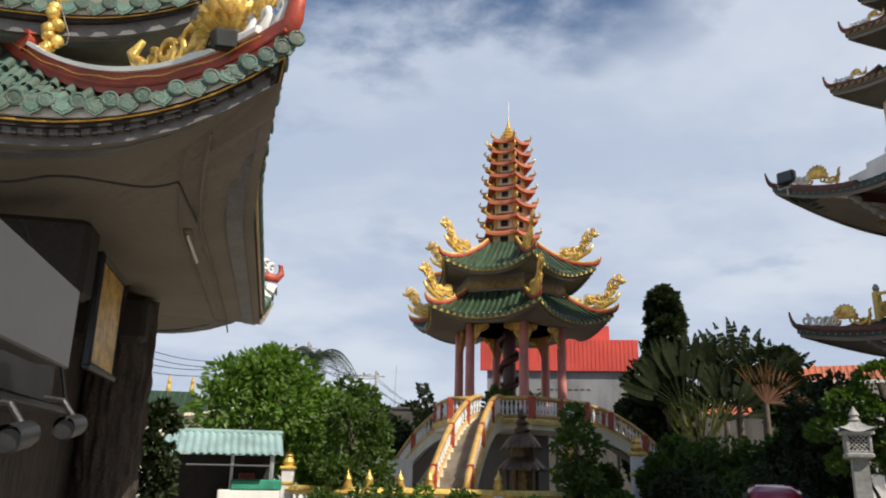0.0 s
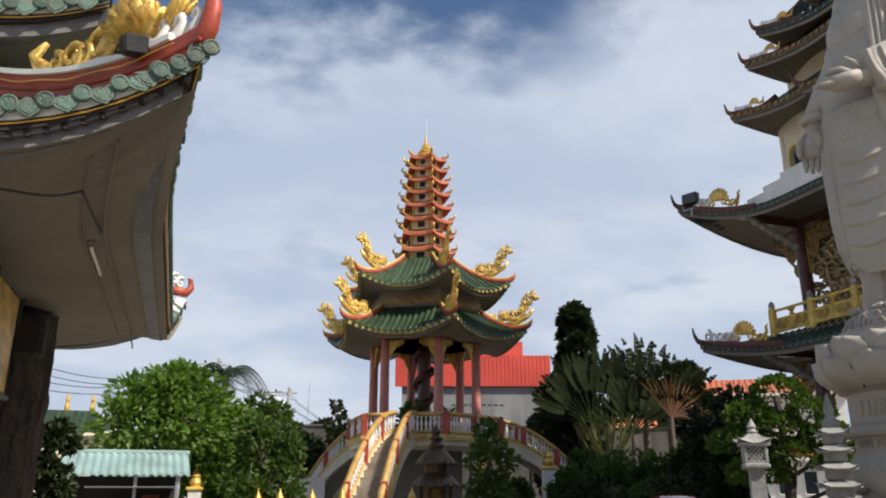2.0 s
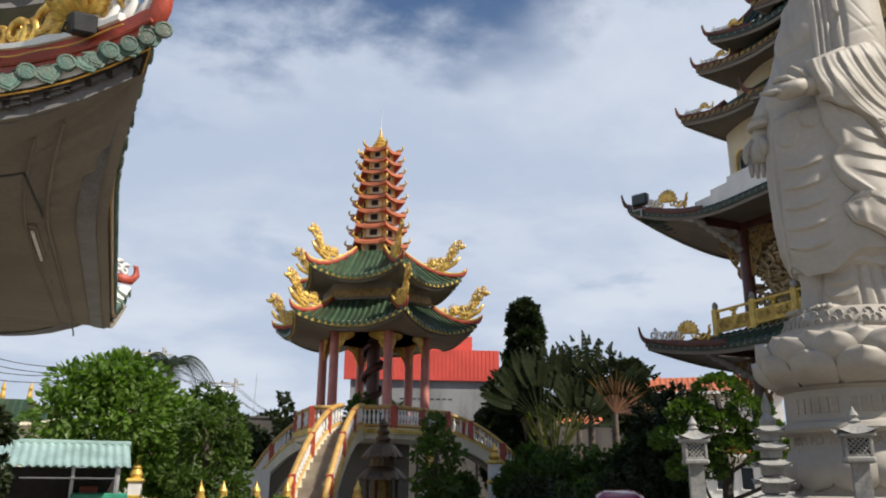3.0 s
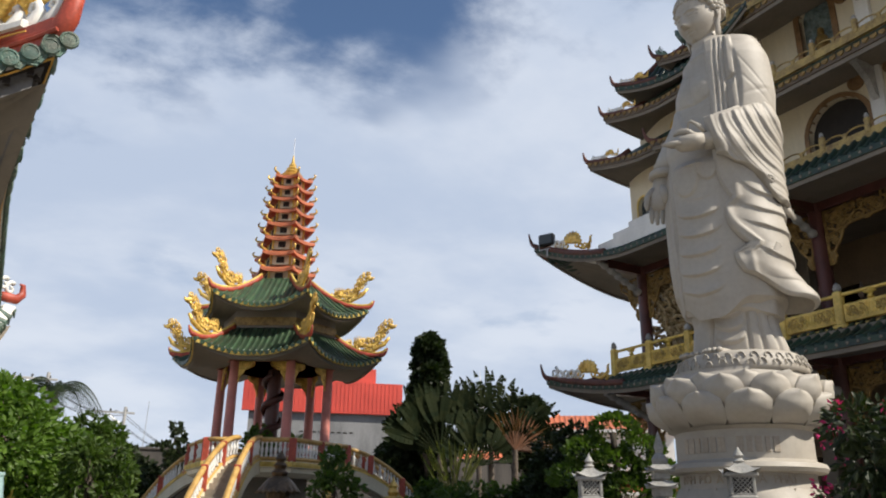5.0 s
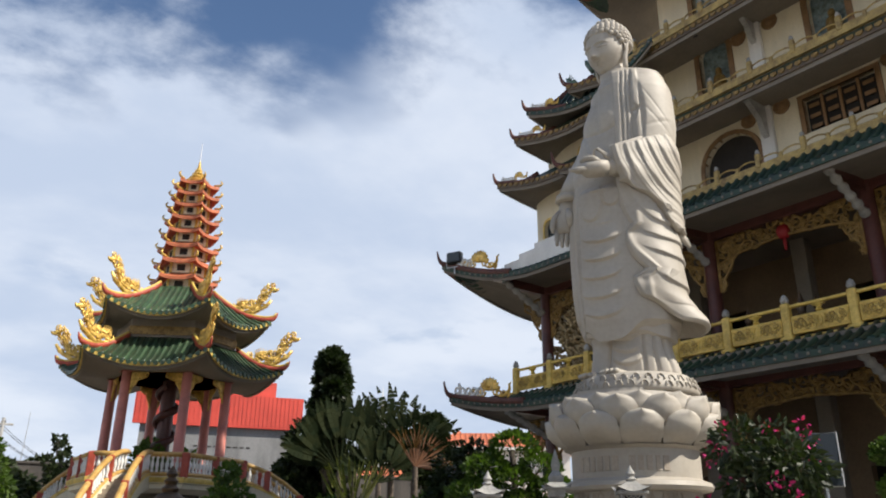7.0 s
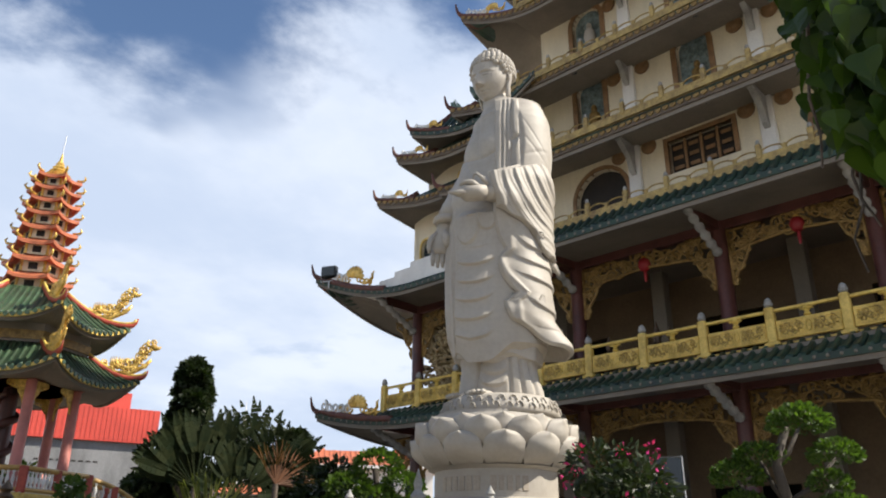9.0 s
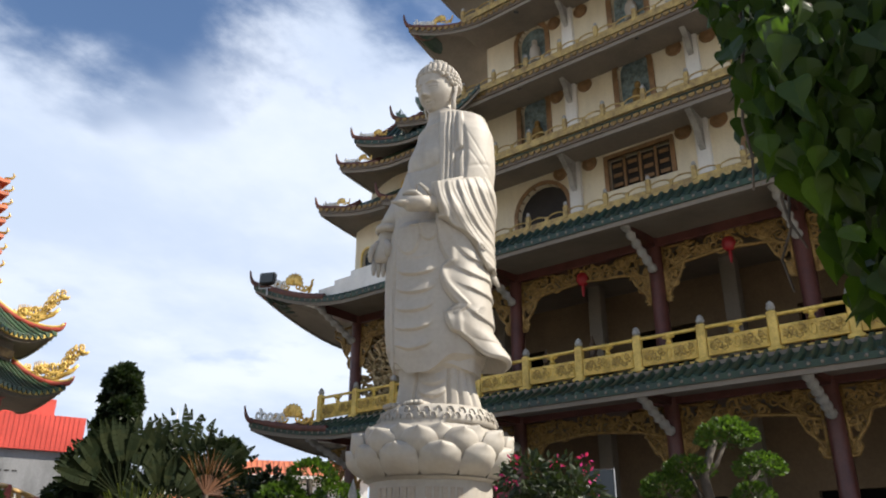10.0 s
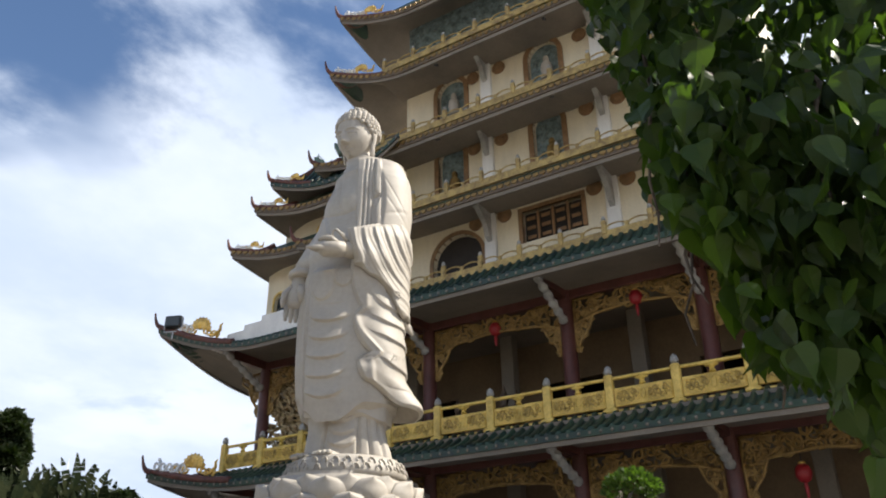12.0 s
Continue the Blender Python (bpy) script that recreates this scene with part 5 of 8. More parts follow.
letters("NAM MÔ A MI ĐÀ PHẬT", 0.912, 2.13, 0.15, -22, 5.6, ped)
for k, w in enumerate((.9, 1.1, .8, 1.0, .9, 1.1, 0, 1.0, .8, .9, .7, 1.0)):
    if w:
        part("inscription_bar", Geo().block(-0.045 * w, 0.045 * w, -0.008, 0.01, 0, 0.2, 0.004), CARVED, ped, m=pose(0, 0, 0, 0, 0, -14 + 7.2 * k) @ pose(0, -.923, 2.52, 0, 0, 0))


# ---------------------------------------------------------------- hexagonal garden pavilion
PAV = polar(5.1, 30.0)
pav = thing("garden_pavilion", "hexagonal pavilion with green double roof, gilded crests and red tower", "pavilion", Matrix.Translation(PAV) @ pose(0, 0, 0, 0, 0, -5.2))
A0 = 15.0


def hexa(r, k, extra=0.0):
    a = radians(-90 + A0 + 60 * k + extra)
    return Vector((r * math.cos(a), r * math.sin(a)))


def hexring(r):
    return [hexa(r, k) for k in range(6)]


def hex_lathe(prof):
    return Geo().lathe(prof, 6, turn=radians(-90 + A0))


def dragon(size, seed):
    """A gilded openwork crest: a body that rears up, with scrolls and spines along it. It lies in x (outward) and z."""
    rng = random.Random(seed)
    g = Geo()
    spine = []
    for k in range(17):
        a = k / 16
        spine.append(Vector((size * (a * 1.05 - 0.05 * math.sin(a * 9)), 0, size * (0.16 + 0.06 * math.sin(a * 10) + .62 * a ** 2.4))))
    g.tube(spine, [size * (0.035 + 0.025 * math.sin(math.pi * min(1, k / 16 + .1))) for k in range(17)], 7)
    for k in range(0, 17):
        p = spine[k]
        for s in (-1, 1):
            q, r = curl((p.x + size * rng.uniform(-.05, .03), p.z + size * rng.uniform(-.12, .1)), size * rng.uniform(.05, .10), 1.1, 8, rng.uniform(0, 6), None, size * .026, hand=s)
            g.tube([c + Vector((0, s * size * .04, 0)) for c in q], r, 5)
        q, r = curl((p.x + size * rng.uniform(-.06, .02), p.z + size * rng.uniform(.08, .2)), size * rng.uniform(.08, .13), 1.2, 9, rng.uniform(0, 6), None, size * .028, hand=rng.choice((-1, 1)))
        g.tube(q, r, 5)
        g.tube([p, p + Vector((-size * 0.08, size * rng.uniform(-.05, .05), size * 0.27))], [size * .04, size * .01], 5)
    h = spine[-1]
    g.ball(h + Vector((0, 0, size * .05)), size * .09, 8, 6, 1.1, .8, .8)
    g.tube([h, h + Vector((size * .13, 0, size * .03)), h + Vector((size * .18, 0, size * .08))], [size * .065, size * .05, size * .015], 6)
    for s in (-1, 1):
        g.tube([h, h + Vector((-size * .07, s * size * .05, size * .14)), h + Vector((-size * .01, s * size * .08, size * .2))], [size * .03, size * .02, size * .008], 5)
    g.tube([Vector((0, 0, .06 * size)), Vector((size * .45, 0, .03 * size)), Vector((size * .85, 0, .26 * size)), Vector((size * 1.0, 0, .45 * size))], [size * .05, size * .07, size * .07, size * .04], 6)
    return g.mesh("ridge_dragon", GOLD, "all")


DRAGON = dragon(1.3, 3)
for r, big in ((Roof(hexring(3.78), hexring(2.25), 6.95, 8.1, 0.50, 0.26, 1.8, sag=1.25), 1.0), (Roof(hexring(3.2), hexring(1.15), 8.8, 10.28, 0.52, 0.24, 1.6, sag=1.3), 0.95)):
    rf = part("roof", r.surface(0, 20, 8), GREEN_TILE, pav, "green glazed tile roof")
    for i in range(6):
        if i:
            part("roof_slope", r.surface(i, 20, 8), GREEN_TILE, rf)
        part("tiling", r.barrels(i, 0.2, 0.062, nt=7), GREEN_TILE, rf, smooth="all")["kind"] = "stuff"
        part("eave_band", r.edge(i, 20, -0.02, -0.13, 0.02, -0.06), YELLOW, rf)
        part("drip_tile", r.teeth(i, 0.2, 0.15, 0.15, 0.04, -0.03, 0.04), GREEN_TILE, rf)["kind"] = "stuff"
        part("fascia", r.edge(i, 20, -0.13, -0.24, -0.08, -0.16), SOFFIT_L, rf)
        # soffit colour already holds the shade below the pavilion roof
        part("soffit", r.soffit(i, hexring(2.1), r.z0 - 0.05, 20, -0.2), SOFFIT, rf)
        hg, hp = r.hip(i, 0.1, 8, 0.06, 1.0, 0.35, 0.8, 0.8)
        part("hip_ridge", hg, RED, rf, "red hip ridge", smooth="all")
        hg2 = Geo().tube([p + Vector((0, 0, 0.1)) for p in hp[:-2]], 0.055, 6)
        part("ridge_cap", hg2, YELLOW, rf, smooth="all")
        # dragon stands on the hip, head outward
        e, b = r.at(i, 0, 0.02), r.at(i, 0, 0.42)
        d = Vector((e.x - b.x, e.y - b.y, 0)).normalized()
        mm = Matrix.Translation(r.at(i, 0, 0.55, 0, 0.0)) @ Matrix(((d.x, -d.y, 0), (d.y, d.x, 0), (0, 0, 1))).to_4x4() @ Matrix.Diagonal((big * .98, big * .8, big * 1.02, 1))
        part("ridge_dragon", DRAGON, GOLD, rf, "gilded dragon crest", m=mm)
# wall ring between the two roofs, dark-coloured for the shade in the gap
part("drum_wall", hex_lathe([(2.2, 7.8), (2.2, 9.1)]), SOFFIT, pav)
part("frieze", hex_lathe([(2.26, 8.2), (2.26, 8.5)]), GOLD_DULL, pav)
# columns with carved corner brackets
for k in range(6):
    p = hexa(2.05, k)
    col = part("column", Geo().lathe([(0.23, 3.38), (0.23, 3.55), (0.18, 3.62), (0.165, 6.0), (0.165, 7.2)], 16, p.x, p.y), PINK_COL, pav, "pink painted round column", smooth=True)
    for s in (-1, 1):
        q = hexa(2.05, k + s)
        d = (q - p).normalized()
        mm = Matrix.Translation((p.x, p.y, 0)) @ Matrix(((d.x, -d.y, 0), (d.y, d.x, 0), (0, 0, 1))).to_4x4()
        g = Geo()
        g.plate([(0.16, 6.95), (0.75, 6.95), (0.6, 6.75), (0.42, 6.7), (0.36, 6.5), (0.25, 6.35), (0.16, 6.1)], 0.06, mm)
        for a in range(5):
            g.tube(*curl((0.25 + 0.1 * a, 6.82 - 0.1 * (4 - a) * .6), 0.1, 1.2, 10, a, mm, 0.03), 5)
        part("bracket", g, GOLD, col, "gilded carved bracket", smooth=True)
part("beam_ring", hex_lathe([(2.3, 6.9), (2.3, 7.2), (1.8, 7.2), (1.8, 6.9), (2.3, 6.9)]), RED, pav)
# coiled pillar in the middle with planting at its foot
g = Geo()
g.lathe([(0.26, 3.4), (0.26, 6.9)], 14)
g.tube([(0.36 * math.cos(t * .55), 0.36 * math.sin(t * .55), 3.9 + t * 0.09) for t in range(32)], [0.13 + 0.03 * math.sin(t) for t in range(32)], 8)
part("coiled_pillar", g, MAROON, pav, "dark red pillar wound with a dragon", smooth=True)
part("planter", Geo().lathe([(0.7, 3.4), (0.9, 3.7), (0.85, 3.75)], 18), STONE, pav, smooth=True)
rng = random.Random(8)
g = Geo()
for k in range(10):
    leaf_cloud(g, (rng.uniform(-1.0, 1.0), rng.uniform(-1.2, .4), 3.9 + rng.uniform(0, .6)), 0.4, 90, 0.22, rng)
part("planting", g, LEAF_MID, pav, "green potted planting")

# deck, its railing and three arched stairs
part("deck", hex_lathe([(2.7, 2.92), (2.98, 3.02), (2.98, 3.16), (3.08, 3.18), (3.08, 3.38), (2.9, 3.4)]), CREAM, pav, "cream deck edge")
part("deck_band", hex_lathe([(3.1, 3.2), (3.11, 3.28), (3.1, 3.36)]), YELLOW, pav)
# dark plaster paints in the shade below the deck
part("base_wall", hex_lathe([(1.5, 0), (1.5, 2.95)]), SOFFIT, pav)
BALUSTER = Geo().lathe([(0.05, 0), (0.05, .05), (0.03, .09), (0.055, .2), (0.06, .26), (0.03, .36), (0.028, .42), (0.05, .46), (0.05, .5)], 8).mesh("baluster", WHITE, "all")


OCHRE = material("ochre_rail_paint", (0.56, 0.34, 0.10), 0.5, var=0.3, scale=3, fine=30, bump=0.1, second=(0.42, 0.24, 0.06))


def handrail(pts, parent, posts=()):
    """Railing along points of its foot: lower band, top rail, balusters, red posts."""
    ra = part("railing", Geo().tube([p + Vector((0, 0, 0.68)) for p in pts], 0.085, 8, 1.2), OCHRE, parent, "yellow handrail with white balusters", smooth="all")
    part("foot_rail", Geo().tube([p + Vector((0, 0, 0.06)) for p in pts], 0.07, 6, 1.2), OCHRE, ra)
    dist, last = 0.0, pts[0]
    for a, b in zip(pts, pts[1:]):
        L = (b - a).length
        n = max(1, int(L / 0.155))
        for k in range(n):
            part("baluster", BALUSTER, WHITE, ra, m=Matrix.Translation(a.lerp(b, (k + .5) / n) + Vector((0, 0, 0.12))))
    for p in posts:
        part("post", Geo().block(p.x - .11, p.x + .11, p.y - .11, p.y + .11, p.z - 0.05, p.z + .74, .02), RED, ra, "red painted post")
    return ra


for k in range(6):
    a, b = hexa(2.95, k), hexa(2.95, k + 1)
    A, B = Vector((a.x, a.y, 3.4)), Vector((b.x, b.y, 3.4))
    if k in (5, 1, 3):
        n = 0.5 * (B - A).normalized()
        mid = (A + B) / 2
        handrail([A, mid - n * .76], pav, [A])
        handrail([mid + n * .76, B], pav, [B])
    else:
        handrail([A, A.lerp(B, .5), B], pav, [A.lerp(B, .02), A.lerp(B, .5), A.lerp(B, .98)])


STEP_STONE = material("beige_step_stone", (0.36, 0.31, 0.24), 0.85, var=0.3, scale=2, fine=30, bump=0.2)


def stair(face, label):
    a, b = hexa(2.95, face), hexa(2.95, face + 1)
    mid = (a + b) / 2
    d = mid.normalized()
    w = Vector((-d.y, d.x))
    run, n = 4.8, 18

    def width(x):                       # the flight widens towards its foot
        return lerp(.36, .62, x / run)

    prof = [(run * t, 3.38 * (1 - t ** 1.9)) for t in (k / n for k in range(n + 1))]
    g = Geo()                           # vault under the flight
    rows = []
    for x, z in prof[:-2]:
        zz = max(0.0, z - 0.5)
        p, q = mid + d * x - w * (width(x) - .12), mid + d * x + w * (width(x) - .12)
        rows.append([(p.x, p.y, zz), (q.x, q.y, zz), (q.x, q.y, zz + 0.12), (p.x, p.y, zz + .12)])
    g.rings(rows, True, True)
    st = part("stair", g, SOFFIT_L, pav, label)
    for k in range(n):
        x0, x1 = prof[k][0], prof[k + 1][0]
        z = prof[k + 1][1]
        h0, h1 = width(x0), width(x1)
        p = [mid + d * x0 - w * h0, mid + d * x1 - w * h1, mid + d * x1 + w * h1, mid + d * x0 + w * h0]
        zt = max(z, 0.02) + (prof[k][1] - z) * 0.5
        part("step", Geo().rings([[(q.x, q.y, zt - 0.3) for q in p], [(q.x, q.y, zt) for q in p]], True, True), STEP_STONE, st)
    for s in (-1, 1):
        top = [(mid + d * x + w * width(x) * s) for x, z in prof]
        g = Geo()
        rows = []
        for (x, z), q in zip(prof, top):
            und = max(0.0, z - 0.42)
            rows.append([(q.x - w.x * .09, q.y - w.y * .09, z + .1), (q.x + w.x * .09, q.y + w.y * .09, z + .1), (q.x + w.x * .09, q.y + w.y * .09, und), (q.x - w.x * .09, q.y - w.y * .09, und)])
        g.rings(rows, True, True)
        part("stringer", g, CREAM, st, "cream curved stringer")
        g = Geo()
        rows = [[(q.x + w.x * .1 * s - w.x * .02, q.y + w.y * .1 * s - w.y * .02, z + e) for e in (.1, .02)] + [(q.x + w.x * .13 * s, q.y + w.y * .13 * s, z + e) for e in (.02, .1)] for (x, z), q in zip(prof, top)]
        g.rings(rows, True, True)
        part("edge_moulding", g, YELLOW, st)
        pts = [Vector((q.x, q.y, z + 0.08)) for (x, z), q in zip(prof, top)]
        handrail(pts[:-1], pav, [pts[5], pts[10], pts[15]])
    return st


stair(5, "arched stair with yellow handrails")
stair(1, "arched stair with yellow handrails")
stair(3, "arched stair with yellow handrails")

# tower of eight small storeys above the roofs
tz = 10.25
H = [0.69, 0.66, 0.63, 0.60, 0.57, 0.54, 0.51, 0.49]
part("tower_foot", hex_lathe([(1.2, 10.05), (1.2, 10.22), (1.05, 10.26), (1.05, 10.3)]), CREAM, pav)
for k, h in enumerate(H):
    rb = 0.80 - 0.043 * k
    ro = rb + 0.42 - 0.012 * k
    tier = part("tower_storey", hex_lathe([(rb, tz), (rb, tz + h * 0.62)]), CREAM, pav, "cream storey with dark windows and red eave")
    for i in range(6):
        a, b = hexa(rb, i), hexa(rb, i + 1)
        m = (a + b) / 2
        ang = math.degrees(math.atan2(m.y, m.x)) + 90
        # near-black pane paints the unlit inside of the tower
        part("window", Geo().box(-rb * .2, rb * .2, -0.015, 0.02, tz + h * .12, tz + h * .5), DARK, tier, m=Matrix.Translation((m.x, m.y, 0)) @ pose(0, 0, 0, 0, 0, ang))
        p = hexa(rb, i)
        part("corner_post", Geo().lathe([(.06, tz), (.045, tz + h * .3), (.06, tz + h * .6)], 8, p.x, p.y), YELLOW, tier)
    r = Roof(hexring(ro), hexring(rb * 0.86), tz + h * 0.60, tz + h * 0.98, 0.10, 0.06, 0.5, sag=1.1)
    for i in range(6):
        part("eave_slope", r.surface(i, 10, 4), ORANGE, tier)
        part("eave_board", r.edge(i, 10, 0.0, -0.12, 0.01, -0.05), ORANGE, tier)
        part("soffit", r.soffit(i, hexring(rb), tz + h * .6, 10, -0.11), RED, tier)
        q = r.at(i, 0, 0)
        d = Vector((q.x, q.y, 0)).normalized()
        part("eave_horn", Geo().tube([q - d * .2 + Vector((0, 0, .05)), q + d * .03 + Vector((0, 0, .06)), q + d * .10 + Vector((0, 0, .16)), q + d * .04 + Vector((0, 0, .27))], [.035, .05, .045, .018], 6), GOLD, tier, smooth="all")
    tz += h
part("finial", Geo().lathe([(.42, tz - .02), (.46, tz + .08), (.30, tz + .16), (.34, tz + .24), (.22, tz + .33), (.25, tz + .41), (.14, tz + .5), (.16, tz + .57), (.07, tz + .72), (.03, tz + 1.0), (.01, tz + 1.05)], 16), GOLD, pav, "gilded ringed finial", smooth=True)
part("lightning_rod", Geo().tube([(0, 0, tz + 1.0), (0, 0, tz + 1.85)], .016, 6), STEEL, pav)


# ---------------------------------------------------------------- side hall: its roof corner hangs over the walk
lhall = thing("side_hall", "low side hall with jade tiled roof, red ridge and gilded crest", "building", HALL)
L1 = Roof([(-14, 6.3), (-0.3, 6.3), (-0.3, 15.8), (-14, 15.8)], [(-10.2, 9.9), (-3.9, 9.9), (-3.9, 12.4), (-10.2, 12.4)], 4.47, 7.0, 0.78, 0.26, 2.0, power=2.6, sag=1.7)
lroof = part("roof", L1.surface(0, 70, 8, -0.05), JADE_TILE, lhall, "weathered jade-green tile roof")
part("roof_slope", L1.surface(1, 50, 8, -0.05), JADE_TILE, lroof)
part("roof_slope", L1.surface(2, 30, 4, -0.05), JADE_TILE, lroof)
WIRE_GOLD = material("gold_string_of_lights", (0.75, 0.42, 0.08), 0.4, metal=0.4, var=0.2)
MOULD = material("grey_eave_moulding", (0.17, 0.163, 0.16), 0.6, var=0.3, scale=3, fine=30)
for i in (0, 1, 2):
    part("mortar_band", L1.edge(i, 60, -0.01, -0.12, -0.03, -0.2), WHITE, lroof)
    part("dark_band", L1.edge(i, 60, -0.12, -0.20, -0.06, -0.24), DARKWOOD, lroof)
    part("moulding", L1.edge(i, 60, -0.20, -0.25, -0.10, -0.3), MOULD, lroof)
    part("moulding", L1.edge(i, 60, -0.25, -0.40, -0.16, -0.34), MOULD, lroof)
    part("string_light", Geo().tube([L1.at(i, s / 60, 0, -0.045, -0.15 - .006 * math.sin(s)) for s in range(61)], 0.010, 5), WIRE_GOLD, lroof)
    g = Geo()
    cnt = int(L1.length(i) / .12)
    for k in range(cnt):
        p = L1.at(i, (k + .5) / cnt, 0, -0.11, -0.235)
        g.box(p.x - .025, p.x + .025, p.y - .02, p.y + .02, p.z - .025, p.z + .025)
    part("dentil", g, DARKWOOD, lroof)["kind"] = "stuff"
INN = [(-11.8, 8.6), (-2.6, 8.6), (-2.6, 13.8), (-11.8, 13.8)]
# soffits and ceiling have the roof corner's shade in their colour
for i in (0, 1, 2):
    part("soffit", L1.soffit(i, INN, 4.1, 40, -0.37), SOFFIT_L, lroof, "beige plastered soffit with shade in its colour")
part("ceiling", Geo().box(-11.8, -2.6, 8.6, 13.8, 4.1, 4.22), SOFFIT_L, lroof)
for a, w in ((0.45, 0.010), (0.62, 0.008)):          # shallow border mouldings under the side eave
    pts = []
    for k in range(41):
        e, q = L1.at(1, k / 40, 0, -.05, -.40), Vector((INN[1][0], lerp(INN[1][1], INN[2][1], k / 40), 4.1))
        f = a * .55
        pts.append(Vector((lerp(e.x, q.x, f), lerp(e.y, q.y, f), lerp(e.z, q.z, 1 - (1 - f) ** 1.6) - .012)))
    part("soffit_moulding", Geo().tube(pts, w, 6, 1.5), SOFFIT_L, lroof)

# tiles of the front slope near the corner: round rows in short lengths, end discs, heart-shaped drips
SEG = 0.27
half = [(0.062 * math.cos(math.pi * j / 8), 0.062 * math.sin(math.pi * j / 8)) for j in range(9)]
g = Geo()
g.rings([[(x * q, y, z * q) for x, z in half] for y, q in ((0, 1.08), (.04, 1.08), (.045, .96), (SEG, .92))], False)
TILE_ROUND = g.mesh("round_tile", JADE_TILE, True)
TILE_PAN = Geo().block(-.075, .075, 0, .2, -.006, .006, .002).mesh("pan_tile", JADE_TILE)
TILE_DISC = Geo().lathe([(.066, -.02), (.074, 0), (.072, .03), (.055, .034), (.05, .026), (.01, .03)], 16).mesh("tile_disc", JADE_TILE, True)
drip = [(-.1, .04), (-.05, .055), (0, .04), (.05, .055), (.1, .04), (.1, -.01), (.06, -.06), (.02, -.085), (0, -.1), (-.02, -.085), (-.06, -.06), (-.1, -.01)]
g = Geo().plate(drip, .022)
g.plate([(x * .62, z * .62 - .012) for x, z in drip], .034)
TILE_DRIP = g.mesh("drip_tile", JADE_TILE)
trng = random.Random(21)
PITCH = 0.235
# two more drips close to the corner, where the eave flares
for s_ in (.9735, .9815, .989, .996):
    p_ = L1.at(0, s_, 0, .02, -.02)
    part("drip_tile", TILE_DRIP, JADE_TILE, lroof, m=Matrix.Translation(p_) @ pose(0, 0, 0, -4, -28, 0))
    part("tile_disc", TILE_DISC, JADE_TILE, lroof, m=Matrix.Translation(p_ + Vector((.09, -.02, .07))) @ pose(0, 0, 0, 88, 0, 0))
n_rows = 22
for k in range(n_rows):
    x = -0.36 - PITCH * k
    length = min(3.4, -x - .35)                       # up to the hip
    W0 = 13.7
    # along the slope at constant x'
    def slope_at(q):
        t = q / 3.6
        w = lerp(W0, 6.3, t)
        c = lerp(-7.15, -7.05, t)
        s = (x - c) / w + .5
        return L1.at(0, min(1, max(0, s)), t)
    q = 0.0
    cnt = 0
    while q < length - 0.1 and cnt < 13:
        a, b = slope_at(q), slope_at(min(3.4, q + SEG))
        yv = (b - a).normalized()
        xv = Vector((1, 0, 0)); xv = (xv - yv * xv.dot(yv)).normalized()
        mm = Matrix.Translation(a + Vector((trng.uniform(-.006, .006), 0, trng.uniform(-.004, .006)))) @ Matrix((xv, yv, xv.cross(yv))).transposed().to_4x4()
        part("round_tile", TILE_ROUND, JADE_TILE, lroof, m=mm)
        if cnt < 9:
            for h in (0, .5):
                a2 = slope_at(min(3.35, q + SEG * h + .02))
                part("pan_tile", TILE_PAN, JADE_TILE, lroof, m=Matrix.Translation(a2 + Vector((-PITCH / 2, 0, -.045))) @ Matrix((xv, yv, xv.cross(yv))).transposed().to_4x4() @ pose(0, 0, 0, -2.5, 0, 0))
        q += SEG
        cnt += 1
    p = slope_at(0)
    part("tile_disc", TILE_DISC, JADE_TILE, lroof, m=Matrix.Translation(p + Vector((0, -.01, .012))) @ pose(0, 0, 0, 90 + trng.uniform(-6, 6), 0, 0) @ pose(0, 0, 0, trng.uniform(-7, 7), 0, 0))
    p2 = L1.at(0, (14 + x - PITCH / 2) / W0, 0, .02, -.03)
    e = L1.at(0, (14 + x - PITCH / 2 + .05) / W0, 0) - L1.at(0, (14 + x - PITCH / 2 - .05) / W0, 0)
    part("drip_tile", TILE_DRIP, JADE_TILE, lroof, m=Matrix.Translation(p2) @ pose(0, 0, 0, trng.uniform(-8, 4), -math.degrees(math.atan2(e.z, e.x)), 0))
# side slope: seen from below and edge on
part("tiling", L1.barrels(1, .235, .06, n=6), JADE_TILE, lroof)["kind"] = "stuff"
cnt = int(9.2 / .235)
for k in range(cnt):
    p = L1.at(1, (k + .5) / cnt, 0, .0, -.03)
    part("drip_tile", TILE_DRIP, JADE_TILE, lroof, m=Matrix.Translation(p) @ pose(0, 0, 0, trng.uniform(-6, 6), 0, 90))

# red hip ridge with white cap, sweeping up into a horn
def hip_at(d, dz=0.0):
    p = L1.at(1, 0, min(1, d / 3.9))
    return Vector((p.x, p.y, p.z + dz))


def ridge_ribbon(d0, d1, z0, z1, w, n=30):
    rows = []
    nx = Vector((1, 1, 0)).normalized() * w
    for k in range(n + 1):
        p = hip_at(lerp(d0, d1, k / n))
        rows.append([p - nx + Vector((0, 0, z0)), p + nx + Vector((0, 0, z0)), p + nx + Vector((0, 0, z1)), p - nx + Vector((0, 0, z1))])
    return Geo().rings(rows, True, True)


